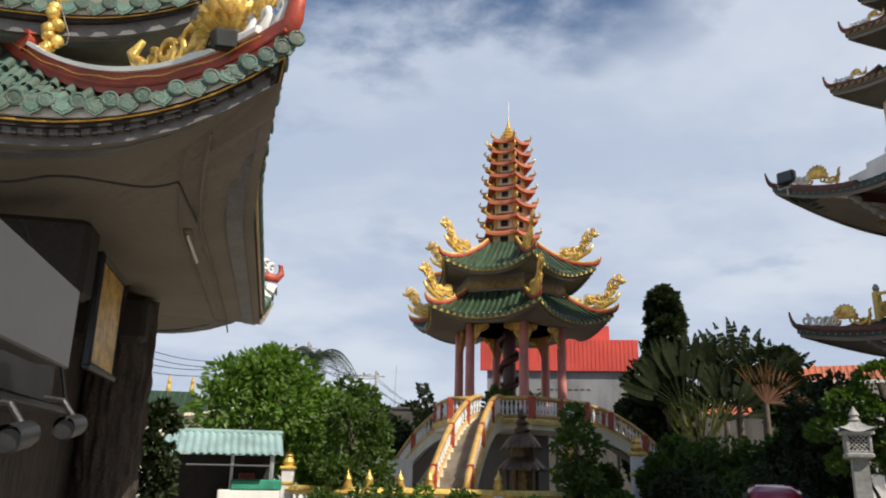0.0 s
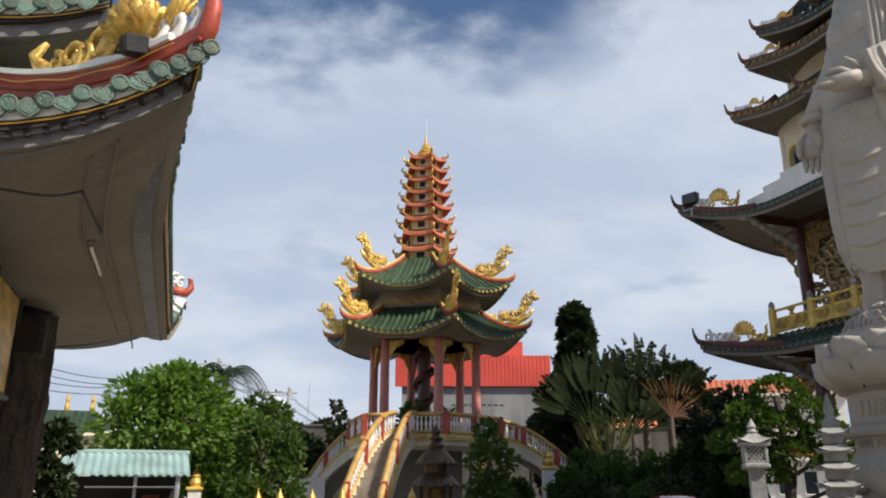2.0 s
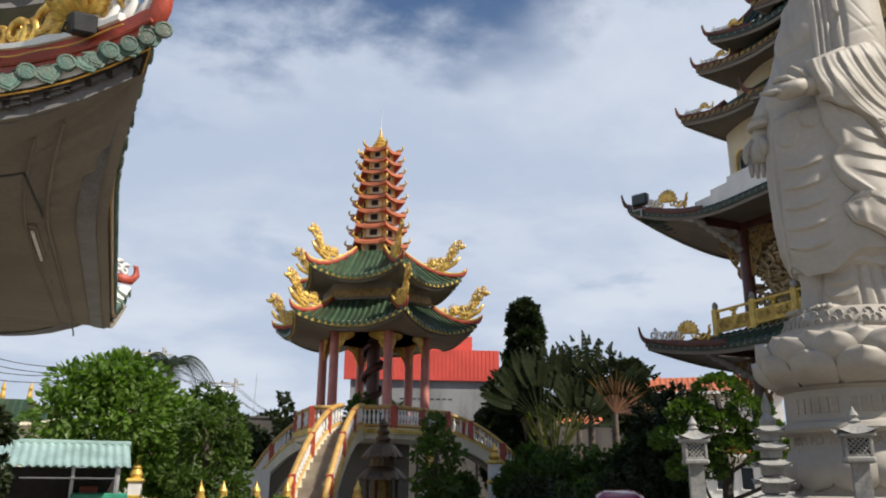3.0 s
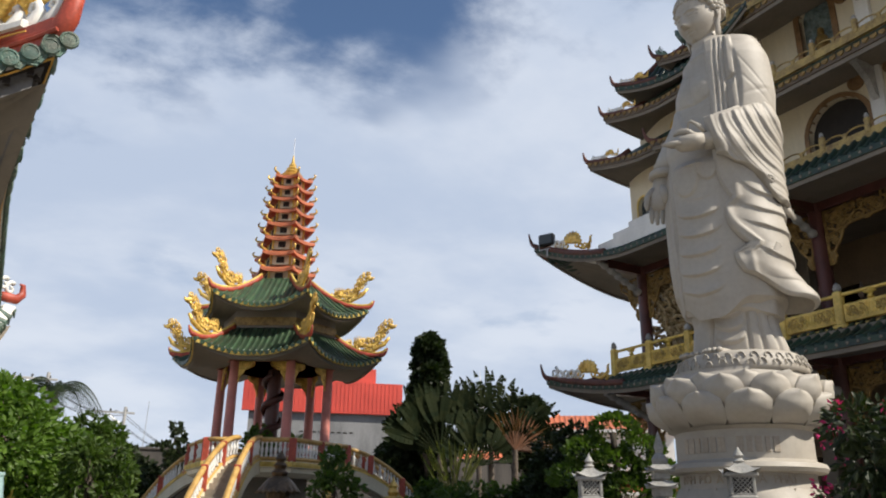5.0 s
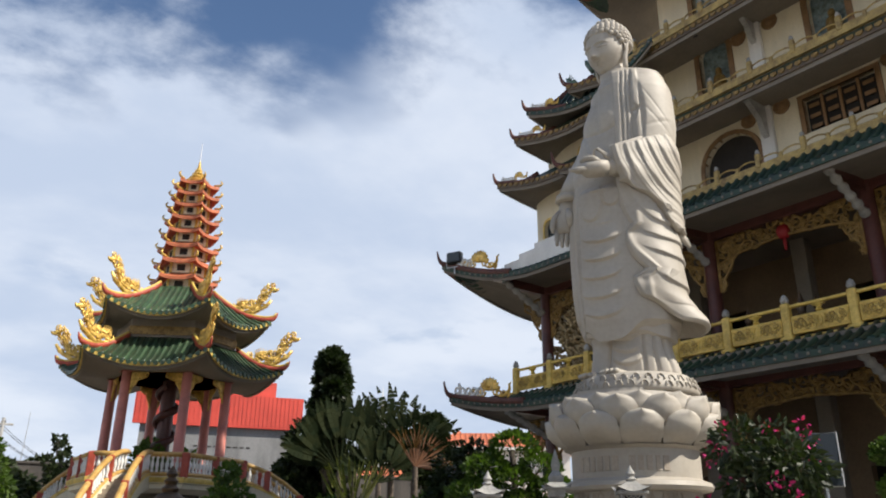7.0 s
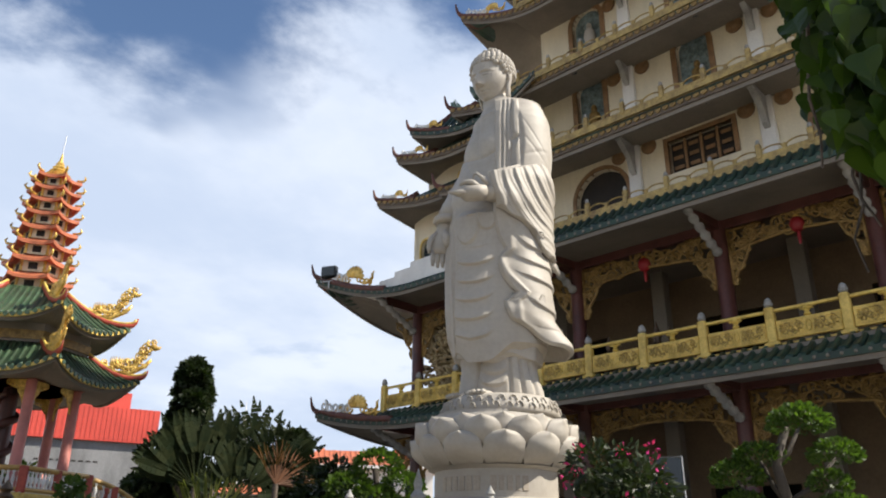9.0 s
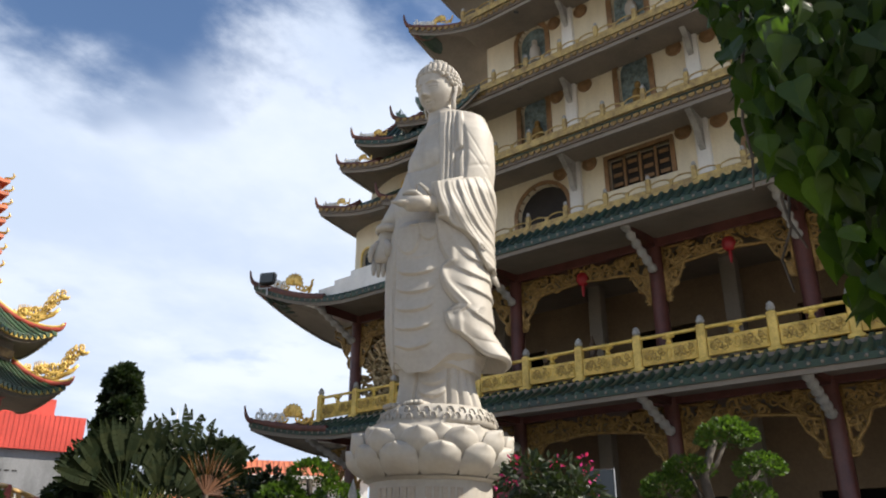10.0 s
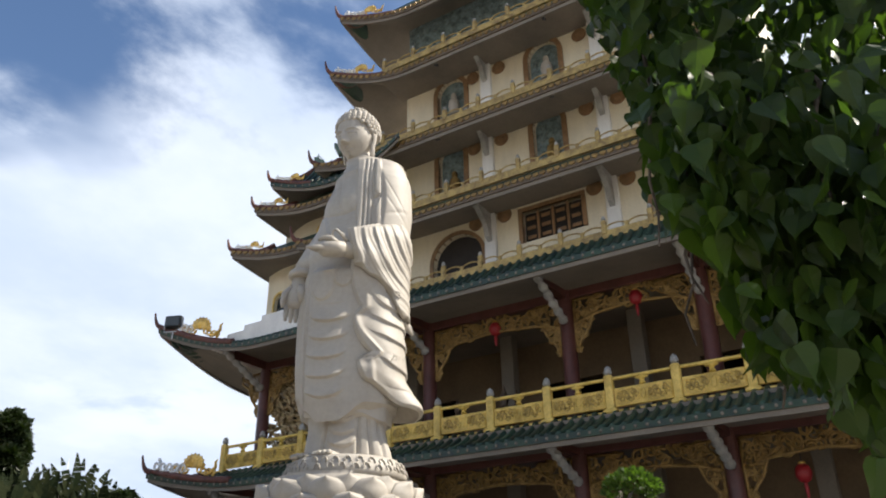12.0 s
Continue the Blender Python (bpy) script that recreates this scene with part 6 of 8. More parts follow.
part("hip_ridge", ridge_ribbon(0.05, 3.75, -.04, .20, .085), RED, lroof, "red painted ridge face")
part("ridge_moulding", Geo().tube([hip_at(3.7 * k / 30, .05) - Vector((.06, .07, 0)) for k in range(31)], .022, 6), RED, lroof)
part("ridge_cap", ridge_ribbon(0.25, 3.75, .20, .255, .12), WHITE, lroof, "white ridge cap")
part("string_light", Geo().tube([hip_at(.2 + 3.5 * k / 40, .12 + .012 * math.sin(k)) - Vector((.085, .085, 0)) for k in range(41)], .008, 5), WIRE_GOLD, lroof)
c0 = hip_at(0.0)
hp = [hip_at(.5, .08), hip_at(.25, .09), hip_at(.05, .1), c0 + Vector((.0, -.03, .2)), c0 + Vector((.02, -.04, .38)), c0 + Vector((.01, -.03, .52)), c0 + Vector((-.03, .0, .58)), c0 + Vector((-.07, .04, .57)), c0 + Vector((-.085, .055, .53))]
part("ridge_horn", Geo().tube(hp, [.11, .115, .11, .10, .085, .065, .05, .035, .015], 12, .8), RED, lroof, "upturned red horn", smooth="all")
cf = L1.at(1, 1.0, 0)
part("ridge_horn", Geo().tube([cf + Vector((-.3, -.3, .1)), cf + Vector((-.05, -.05, .12)), cf + Vector((.04, .04, .25)), cf + Vector((.02, .02, .42)), cf + Vector((-.03, -.03, .42))], [.09, .09, .075, .05, .02], 10, .8), RED, lroof, smooth="all")
g = Geo()
for k in range(4):
    q, r = curl((-.25 - .16 * k, .28 + .05 * k), .13, 1.1, 10, 1, pose(cf.x, cf.y, cf.z, 0, 0, 45), .045)
    g.tube(q, r, 6)
part("ridge_scroll", g, WHITE, lroof, smooth="all")

# crest on the hip: white waves by the horn, a gilded lotus, and gilded scrolls behind it
HIPM = Matrix.Translation(hip_at(0.0)) @ pose(0, 0, 0, 0, 0, 135)         # x runs back along the hip
rt = math.sqrt(2)


def hz(d):
    return hip_at(d).z - hip_at(0).z


for k in range(5):
    d = .10 + .145 * k
    z = hz(d) + .22 + .02 * k
    g = Geo()
    q = [Vector((d * rt + .10, 0, z - .05)), Vector((d * rt + .02, 0, z + .06)), Vector((d * rt - .05, 0, z + .17)), Vector((d * rt - .01, 0, z + .25)), Vector((d * rt + .05, 0, z + .24)), Vector((d * rt + .06, 0, z + .19)), Vector((d * rt + .03, 0, z + .17))]
    g.tube(q, [.06, .06, .05, .04, .03, .022, .012], 8, 1.0)
    part("wave_scroll", g, WHITE, lroof, "white curling wave", smooth="all", m=HIPM)
g = Geo()
for j in range(5):
    g.tube([Vector((.35 + (1.5 - .35) * k / 10, (-.08 + .04 * j), hz((.35 + 1.15 * k / 10) / rt) + .27 + .018 * math.sin(k * 1.3 + j))) for k in range(11)], .032, 6)
part("wave_base", g, WHITE, lroof, "white wave-lined base", smooth="all", m=HIPM)
lotus = part("lotus", Geo().ball((.60 * rt, 0, hz(.6) + .62), .17, 14, 8, 1, 1, .8), GOLD, lroof, "gilded lotus flower", smooth="all", m=HIPM)
gp = Geo()
prow = []
for i in range(9):
    v = i / 8
    w = .075 * math.sin(math.pi * (.15 + .8 * v)) ** .7
    prow.append([(w * u, -.05 * math.sin(math.pi * v) * (1 - u * u) - .05 * v, .26 * v) for u in (-1, -.5, 0, .5, 1)])
gp.rings(prow, False)
gp.rings([[(x * .9, y + .018, z) for x, y, z in r] for r in prow], False)
LPET = gp.mesh("lotus_petal", GOLD, "all")
for ring, (n, rad, z0, lean, sc) in enumerate(((11, .13, .42, 32, 1.0), (11, .12, .46, 18, 1.15), (9, .08, .52, 6, 1.15), (11, .15, .42, 62, .8))):
    for k in range(n):
        a = 360 * (k + .5 * ring) / n
        part("lotus_petal", LPET, GOLD, lotus, m=Matrix.Translation((.60 * rt, 0, hz(.6) + z0)) @ pose(0, 0, 0, 0, 0, a) @ Matrix.Translation((0, -rad, 0)) @ pose(0, 0, 0, lean, 0, 0) @ Matrix.Scale(sc, 4))
part("lotus_stand", Geo().lathe([(.1, hz(.6) + .2), (.15, hz(.6) + .27), (.1, hz(.6) + .36), (.16, hz(.6) + .46)], 12, .60 * rt, 0), GOLD, lroof, smooth=True, m=HIPM)
for j, y in enumerate((-.06, .06)):
    for d, r, st, hand in ((.80, .15, .2, 1), (.92, .20, 2.4, -1), (1.08, .14, 1.0, 1), (1.18, .17, 3.4, -1), (1.34, .11, .5, 1), (.72, .18, 2.0, 1), (.86, .12, 4.0, -1)):
        q, rr = curl((d * rt, hz(d) + .26 + r * .9 + max(0, (1.0 - d)) * .45), r, 1.25, 16, st + j, None, .042, hand=hand)
        part("gilded_scroll", Geo().tube([p + Vector((0, y, 0)) for p in q], rr, 7), GOLD, lroof, smooth="all", m=HIPM)
g = Geo()
q = [Vector((1.62 * rt, 0, hz(1.62) + .62)), Vector((1.66 * rt, 0, hz(1.62) + .50)), Vector((1.58 * rt, 0, hz(1.6) + .38)), Vector((1.46 * rt, 0, hz(1.5) + .30)), Vector((1.32 * rt, 0, hz(1.35) + .36)), Vector((1.2 * rt, 0, hz(1.2) + .52))]
q[0] = Vector((1.54 * rt, 0, hz(1.62) + .60))
g.tube(q, [.03, .06, .075, .075, .06, .03], 9)
part("gilded_scroll", g, GOLD, lroof, "gilded leaf-tip scroll", smooth="all", m=HIPM)
g = Geo()
for k in range(4):
    g.tube([Vector((.34 * rt, .03 * (k - 1.5), hz(.4) + .5)), Vector((.26 * rt, .05 * (k - 1.5), hz(.3) + .62)), Vector((.2 * rt, .07 * (k - 1.5), hz(.2) + .70 + .03 * k))], [.035, .04, .02], 7)
part("gilded_tassel", g, GOLD, lroof, smooth="all", m=HIPM)
# small ridge-end roll and gilded figure further up the hip
part("ridge_roll", Geo().tube([(3.1 * rt, -.16, hz(3.1) + .32), (3.1 * rt, .16, hz(3.1) + .32)], .14, 14), RED, lroof, "red scrolled ridge end", smooth=True, m=HIPM)
g = Geo()
for k in range(12):
    g.ball((2.86 * rt + .05 * math.sin(k * 2.3), .05 * math.cos(k * 1.7), hz(2.9) + .3 + .07 * k), .085, 9, 6)
part("gilded_ornament", g, GOLD, lroof, "gilded knobbly ornament", smooth="all", m=HIPM)

# upper tier
part("upper_wall", Geo().box(-10.2, -2.2, 9.9, 12.0, 5.2, 11.5), material("olive_grey_wall", (0.22, 0.21, 0.15), 0.85, var=.25, scale=1.2), lhall, "dull olive plastered wall")
L2 = Roof([(-12, 9.0), (-1.35, 9.0), (-1.35, 13.0), (-12, 13.0)], [(-10.2, 9.9), (-2.3, 9.9), (-2.3, 12.0), (-10.2, 12.0)], 6.98, 7.55, .45, .08, 2.0, power=2.6, sag=1.15)
uroof = part("upper_roof", L2.surface(0, 50, 6), JADE_TILE, lhall, "upper jade tile roof")
part("roof_slope", L2.surface(1, 20, 6), JADE_TILE, uroof)
part("mortar_band", L2.edge(0, 50, 0, -.1, -.03, -.2), WHITE, uroof)
part("moulding", L2.edge(0, 50, -.1, -.2, -.06, -.3), DARKWOOD, uroof)
part("moulding", L2.edge(0, 50, -.2, -.42, -.14, -.34), MOULD, uroof)
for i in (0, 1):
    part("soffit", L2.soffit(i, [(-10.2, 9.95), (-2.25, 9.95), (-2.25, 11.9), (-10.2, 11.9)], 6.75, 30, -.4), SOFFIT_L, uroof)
part("moulding", L2.edge(1, 30, 0, -.42, -.03, -.3), MOULD, uroof)
part("string_light", Geo().tube([L2.at(0, s / 60, 0, -.04, -.14) for s in range(61)], .010, 5), WIRE_GOLD, uroof)
part("tiling", L2.barrels(0, .3, .07), JADE_TILE, uroof)["kind"] = "stuff"
for k in range(24):
    s = 1 - (.12 + .3 * k) / 10.65
    part("tile_disc", TILE_DISC, JADE_TILE, uroof, m=Matrix.Translation(L2.at(0, s, 0, .02, .03)) @ pose(0, 0, 0, 90, 0, 0) @ Matrix.Scale(1.25, 4))
    part("drip_tile", TILE_DRIP, JADE_TILE, uroof, m=Matrix.Translation(L2.at(0, s - .015, 0, .03, -.03)) @ Matrix.Scale(1.25, 4))
hg, _ = L2.hip(1, .1, 10, .08, 1.0, .6, .8, 1.2)
part("hip_ridge", hg, RED, uroof, smooth="all")
g = Geo()
for k in range(14):
    p = L2.at(1, 0, .04 + .035 * k)
    q, r = curl((0, 0), .16, 1.2, 10, k, Matrix.Translation(p + Vector((0, 0, .32))) @ pose(0, 0, 0, 0, 0, 135), .05)
    g.tube(q, r, 6)
part("gilded_scroll", g, GOLD, uroof, smooth="all")

# what hangs and stands under the eave
CARVED_WOOD = material("weathered_carved_wood", (0.075, 0.055, 0.042), 0.8, var=0.6, scale=7, fine=40, bump=0.6, second=(0.022, 0.016, 0.012), streak=1, worn=(0.15, 0.125, 0.10))
part("wall", Geo().box(-11, -2.75, 8.6, 13.4, 0, 4.1), CARVED_WOOD, lhall, "dark carved wooden wall")
for u, d, r in ((12.4, -2.30, .44),):
    n, rows = 96, []
    for k in range(121):
        z = 4.03 * k / 120
        row = []
        for j in range(n):
            t = 2 * math.pi * j / n
            q = noise.noise(Vector((4.5 * math.cos(t), 4.5 * math.sin(t), z * .9 + u)))
            w_ = noise.noise(Vector((9 * math.cos(t + .35 * q), 9 * math.sin(t + .35 * q), z * 1.8 + u)))
            rad = r * (1 + .06 * q) + .05 * (abs(w_) * 2 - .5) + .02 * math.sin(17 * t + 4 * q)
            row.append((d + rad * math.cos(t), u + rad * math.sin(t), z))
        rows.append(row)
    part("pillar", Geo().rings(rows, True, True), CARVED_WOOD, lhall, "dark carved wooden pillar", smooth="all")
for u, w in ((11.6, .5), (7.9, .5)):
    part("beam", Geo().block(-3.6, -1.9 + .1 * w, u - .22, u + .22, 3.3 if u > 8 else 3.15, 3.92, .06), DARKWOOD, lhall, "dark roof beam end")
sg = thing("sign_box", "grey light-box sign panel fixed under the eave", "sign", HALL @ Matrix.Translation((-1.55, 5.3, 2.62)))
part("panel", Geo().block(-.02, .02, -1.3, 1.0, -.30, .30, .01), SIGN_GREY, sg)
part("frame", Geo().block(-.22, -.02, -1.3, .98, -.28, .28, .02), BLACK, sg)
part("mount", Geo().block(-1.3, -.1, .7, .85, -.1, .12, .02), BLACK, sg)
bd = thing("gilded_board", "dark board with a gold diamond panel under the eave", "board", HALL @ Matrix.Translation((-1.95, 9.4, 3.2)))
part("board", Geo().block(-.06, 0, -.7, .7, -.55, .6, .02), GOLD, bd)
part("frame", Geo().tube([(0, -.72, -.57), (0, .72, -.57), (0, .72, .62), (0, -.72, .62), (0, -.72, -.57)], .05, 6), BLACK, bd)
hd = thing("canopy_arm", "dark steel canopy with a pale edge under the eave", "canopy", HALL @ Matrix.Translation((-1.9, 6.4, 2.1)))
part("tray", Geo().block(-1.6, 0, -1.5, 1.7, -.02, .03, .01), BLACK, hd)
part("under_box", Geo().block(-1.6, -.15, -1.4, 1.6, .05, .45, .03), BLACK, hd)
part("stay", Geo().tube([(0, 1.6, 0), (-.1, 1.0, .9), (-.3, 0.4, 1.5)], .02, 6), BLACK, hd)
for u, z in ((6.7, 1.92), (5.4, 1.80)):
    cc = thing("security_camera", "dark cylindrical security camera on a bracket", "camera", HALL @ Matrix.Translation((-1.55, u, z)), "eave cameras")
    part("body", Geo().tube([(.0, .18, 0), (.0, -.16, -.04)], .075, 14), BLACK, cc, smooth=True)
    part("hood", Geo().tube([(.0, .2, .02), (.0, -.2, -.025)], .085, 12, caps=False), BLACK, cc, smooth="all")
    part("arm", Geo().tube([(0, .1, .06), (-.1, .1, .2), (-.25, .1, .22)], .025, 8), BLACK, cc)
tl = thing("tube_light", "slim fluorescent tube fixture on the soffit", "light", HALL @ Matrix.Translation((-1.05, 9.0, 4.06)))
part("batten", Geo().block(-.04, .04, -.6, .6, .0, .05, .01), SOFFIT_L, tl)
part("tube", Geo().tube([(0, -.56, -.03), (0, .56, -.03)], .018, 8), WHITE, tl)
cb = []
for k in range(60):
    a = k / 59
    cb.append(Vector((-1.0 + .05 * math.sin(a * 9), lerp(7.0, 15.4, a), 4.12 - .01 * math.sin(a * 30))))
solid("soffit_cable", Geo().tube(cb, .014, 6), BLACK, "thin black cable stapled along the soffit", "cable", HALL)
cb = [Vector((-1.0 - 4 * k / 40, 7.0 + .02 * math.sin(k), 4.14 - .05 * math.sin(k * .5) - .1 * min(1, k / 10))) for k in range(41)]
solid("soffit_cable", Geo().tube(cb, .012, 6), BLACK, "thin black cable stapled along the soffit", "cable", HALL)
lw = [HIPM @ Vector((2.6 * rt + .4 * math.sin(k * .4), .2 * math.sin(k * .9), hz(2.6) + .3 + .25 * k / 3)) for k in range(10)]
solid("loose_wire", Geo().tube(lw, .007, 5), WHITE, "loose pale wire hanging on the ridge", "wire", HALL)
fb = thing("roof_speaker", "small black box floodlight clamped to the ridge", "floodlight", HALL @ Matrix.Translation(hip_at(.5, .22) + Vector((-.12, -.14, 0))) @ pose(0, 0, 0, 12, -12, 20))
part("housing", Geo().block(-.11, .11, -.08, .08, -.09, .09, .02), BLACK, fb)
part("bracket", Geo().tube([(-.13, 0, 0), (-.13, .12, -.05), (.13, .12, -.05), (.13, 0, 0)], .012, 6), BLACK, fb)


# ---------------------------------------------------------------- background: walls, houses, trees, poles
bw = solid("boundary_wall", Geo().box(-9, 60, 52.0, 52.35, 0, 5.4), BOUND_WALL, "tall weathered grey boundary wall behind the garden, tree shade in its colour", "wall", kind="structure")
for k in range(-2, 15):
    part("wall_pier", Geo().block(k * 4 - .2, k * 4 + .2, 51.85, 52.0, 0, 5.5, .03), BOUND_WALL, bw)
part("wall_coping", Geo().block(-9, 60, 51.9, 52.45, 5.4, 5.55, .03), BOUND_WALL, bw)

hs = thing("red_roof_house", "grey cement house with a bright red sheet-metal roof", "house", Matrix.Translation(polar(9.9, 58)) @ pose(0, 0, 0, 0, 0, -6))
part("wall", Geo().box(-6.5, 4.2, 0, 9, 0, 8.9), GREY_WALL, hs, "unpainted cement wall")
part("roof", Geo().box(-7.0, 4.6, -.35, .0, 8.8, 11.1).box(-7.0, 2.6, 0, 9, 11.0, 12.2).box(2.6, 4.6, 0, 9, 10.9, 11.15), RED_ROOF, hs, "red corrugated metal sheet")
for k in range(38):
    part("rib", Geo().box(-6.9 + .3 * k, -6.86 + .3 * k, -.38, -.35, 8.82, 11.1), RED_ROOF, hs)
for z in (5.4, 7.4):
    for k in range(9):
        part("vent_hole", Geo().box(-2.8 + .45 * k, -2.52 + .45 * k, -.02, .05, z, z + .1), DARK, hs)

def tiled_house(name, place, turn, w, d, h, rh, wallmat, roofmat, label, tiers=1, finials=False):
    ob = thing(name, label, "house", Matrix.Translation(place) @ pose(0, 0, 0, 0, 0, turn))
    z = 0
    for t in range(tiers):
        q = 1 - .18 * t
        wall_ob = part("wall", Geo().box(-w / 2 * q, w / 2 * q, -d / 2 * q, d / 2 * q, z, z + h), wallmat, ob)
        r = Roof([(-w / 2 * q - .7, -d / 2 * q - .7), (w / 2 * q + .7, -d / 2 * q - .7), (w / 2 * q + .7, d / 2 * q + .7), (-w / 2 * q - .7, d / 2 * q + .7)],
                 [(-w / 4 * q, -.1), (w / 4 * q, -.1), (w / 4 * q, .1), (-w / 4 * q, .1)], z + h, z + h + rh, .5, .2, 2.0)
        rf = part("roof", r.surface(0, 16, 5), roofmat, ob)
        for i in range(4):
            if i:
                part("roof_slope", r.surface(i, 16, 5), roofmat, rf)
            part("tiling", r.barrels(i, .4, .08, n=5), roofmat, rf)["kind"] = "stuff"
            part("fascia", r.edge(i, 10, 0, -.2, 0, -.1), wallmat, rf)
            hg, _ = r.hip(i, .12, 6, .05, 1, .4)
            part("hip_ridge", hg, GOLD_DULL if finials else roofmat, rf)
        for k in range(int(w * q / 1.6)):
            x = -w / 2 * q + 1 + 1.6 * k
            wn_ = part("window", Geo().box(x - .4, x + .4, -d / 2 * q - .03, -d / 2 * q + .1, z + h * .35, z + h * .75), GLASS, ob)
            part("window_frame", Geo().tube([(x - .42, -d / 2 * q - .04, z + h * .34), (x + .42, -d / 2 * q - .04, z + h * .34), (x + .42, -d / 2 * q - .04, z + h * .76), (x - .42, -d / 2 * q - .04, z + h * .76), (x - .42, -d / 2 * q - .04, z + h * .34)], .05, 5), WHITE, wn_)
        if finials:
            for x in (-w / 4, 0, w / 4):
                part("finial", Geo().lathe([(.16, z + h + rh), (.2, z + h + rh + .2), (.12, z + h + rh + .5), (.15, z + h + rh + .7), (.02, z + h + rh + 1.2)], 10, x, 0), GOLD, rf)
        z += h + rh * .55
    return ob


tiled_house("orange_roof_house", polar(28.4, 62), -25, 13, 9, 3.5, 1.5, WHITE, ORANGE, "white house with tiered orange tile roofs beyond the wall", 2)
tiled_house("small_orange_house", polar(20.9, 66), -15, 7, 6, 5.2, 1.8, WHITE, ORANGE, "white house with an orange tile roof beyond the wall")
tiled_house("distant_house", polar(25.6, 95), -20, 10, 8, 11.5, 1.5, CREAM, CREAM, "cream multi-storey house far beyond the wall")
tiled_house("green_roof_pavilion", polar(-19.2, 60), 14, 6.5, 6, 5.0, 1.7, CREAM, GREEN_TILE, "cream pavilion with green roof and gilded finials far off", 1, True)
sp = solid("distant_stupa", Geo().lathe([(2.0, 0), (2.0, 8), (1.4, 8.4), (1.4, 10.6), (.9, 11), (.6, 12.5), (.35, 14), (.1, 16), (.02, 18)], 10), WHITE, "slim white stupa spire far beyond the trees", "stupa", Matrix.Translation(polar(20.2, 90)), smooth=True)


def utility_pole(az, dist, h, arm):
    ob = thing("utility_pole", "concrete utility pole with a cross arm", "pole", Matrix.Translation(polar(az, dist)) @ pose(0, 0, 0, 0, 0, -az), "street poles")
    part("shaft", Geo().lathe([(.16, 0), (.11, h)], 10), CONCRETE, ob)
    part("cross_arm", Geo().block(-arm, arm * .3, -.06, .06, h - .5, h - .36, .02), CONCRETE, ob)
    part("brace", Geo().tube([(-arm * .6, 0, h - .5), (0, 0, h - 1.4)], .035, 6), STEEL, ob)
    for k in range(3):
        part("insulator", Geo().lathe([(.04, h - .36), (.08, h - .28), (.05, h - .16)], 8, -arm + .1 + k * arm * .5, 0), BLACK, ob)


utility_pole(-9.75, 55, 10.1, 2.0)
utility_pole(-4.7, 62, 9.1, 2.2)
def sag_wire(a, b, s, r=.022):
    a, b = Vector(a), Vector(b)
    g = Geo().tube([a.lerp(b, k / 16) - Vector((0, 0, s * 4 * (k / 16) * (1 - k / 16))) for k in range(17)], r, 4)
    solid("power_line", g, BLACK, "thin black power line strung between poles", "cable", group="power lines")


p1, p2 = polar(-9.75, 55, 9.8), polar(-4.7, 62, 8.8)
for k in range(4):
    o = Vector((-1.6 + .55 * k, 0, -.25 * (k % 2)))
    sag_wire(p1 + o, p2 + o * 1.1, .7)
    sag_wire(polar(-21.5, 48, 8.2 - .45 * k), p1 + o, 1.0)
    sag_wire(p2 + o, polar(2.5, 85, 6.2 + .2 * k), 1.2)
solid("radio_mast", Geo().tube([polar(-3.4, 62, 0), polar(-3.25, 62, 9.6)], [.05, .02], 6), STEEL, "thin leaning antenna mast", "mast")

# garden hut with a corrugated roof
hut = thing("garden_stall", "open stall with pale green corrugated metal roof", "stall", Matrix.Translation(polar(-15.0, 21.5)) @ pose(0, 0, 0, 0, 0, 15))
g = Geo()
rows = []
for (y, z) in ((-.8, 1.92), (.5, 2.5)):
    rows.append([(-1.55 + 3.0 * k / 120, y, z + .022 * math.sin(2 * math.pi * k / 7.5)) for k in range(121)])
g.rings(rows, False)
g.rings([[(x, y, z - .02) for x, y, z in r] for r in rows], False)
part("roof", g, METAL_SHEET, hut, "corrugated metal sheet", smooth="all")
part("ridge_flashing", Geo().block(-1.58, 1.48, .42, .58, 2.46, 2.56, .02), METAL_SHEET, hut)
for x in (-1.3, .2, 1.2):
    for y in (-.6, .45):
        part("post", Geo().block(x - .04, x + .04, y - .04, y + .04, 0, 2.0 if y < 0 else 2.4, .01), STEEL, hut)
part("awning", Geo().block(-.9, 1.1, -1.2, -.55, 1.62, 1.66, .01), SIGN_GREY, hut)
part("counter", Geo().block(-.1, 1.4, -.8, -.2, 0, 1.05, .03), WHITE, hut)
GREENBOX = material("green_painted_box", (0.03, 0.26, 0.16), .5)
part("green_cover", Geo().block(.2, 1.45, -.82, -.1, 1.05, 1.3, .03), GREENBOX, hut)
part("back_panel", Geo().block(-1.3, 1.2, .4, .46, 0, 1.9, .02), DARKWOOD, hut)
part("crate", Geo().block(.4, .8, -.1, .3, 1.05, 1.45, .03), RED, hut)

# white-and-yellow garden fence with gilded posts before the pavilion
def fence_post(p, h, big):
    ob = thing("fence_post", "white square post with yellow bands and gilded lotus finial", "post", Matrix.Translation(p), "garden fence posts")
    w = .17 if big else .13
    part("shaft", Geo().block(-w, w, -w, w, 0, h, .02), WHITE, ob)
    part("cap", Geo().block(-w - .06, w + .06, -w - .06, w + .06, h, h + .1, .03), YELLOW, ob)
    part("collar", Geo().block(-w - .03, w + .03, -w - .03, w + .03, h * .72, h * .78, .02), YELLOW, ob)
    part("finial", Geo().lathe([(w * .8, h + .1), (w * 1.1, h + .22), (w * .7, h + .34), (w * .9, h + .4), (w * .3, h + .55), (.01, h + .66)], 10), GOLD, ob, smooth=True)


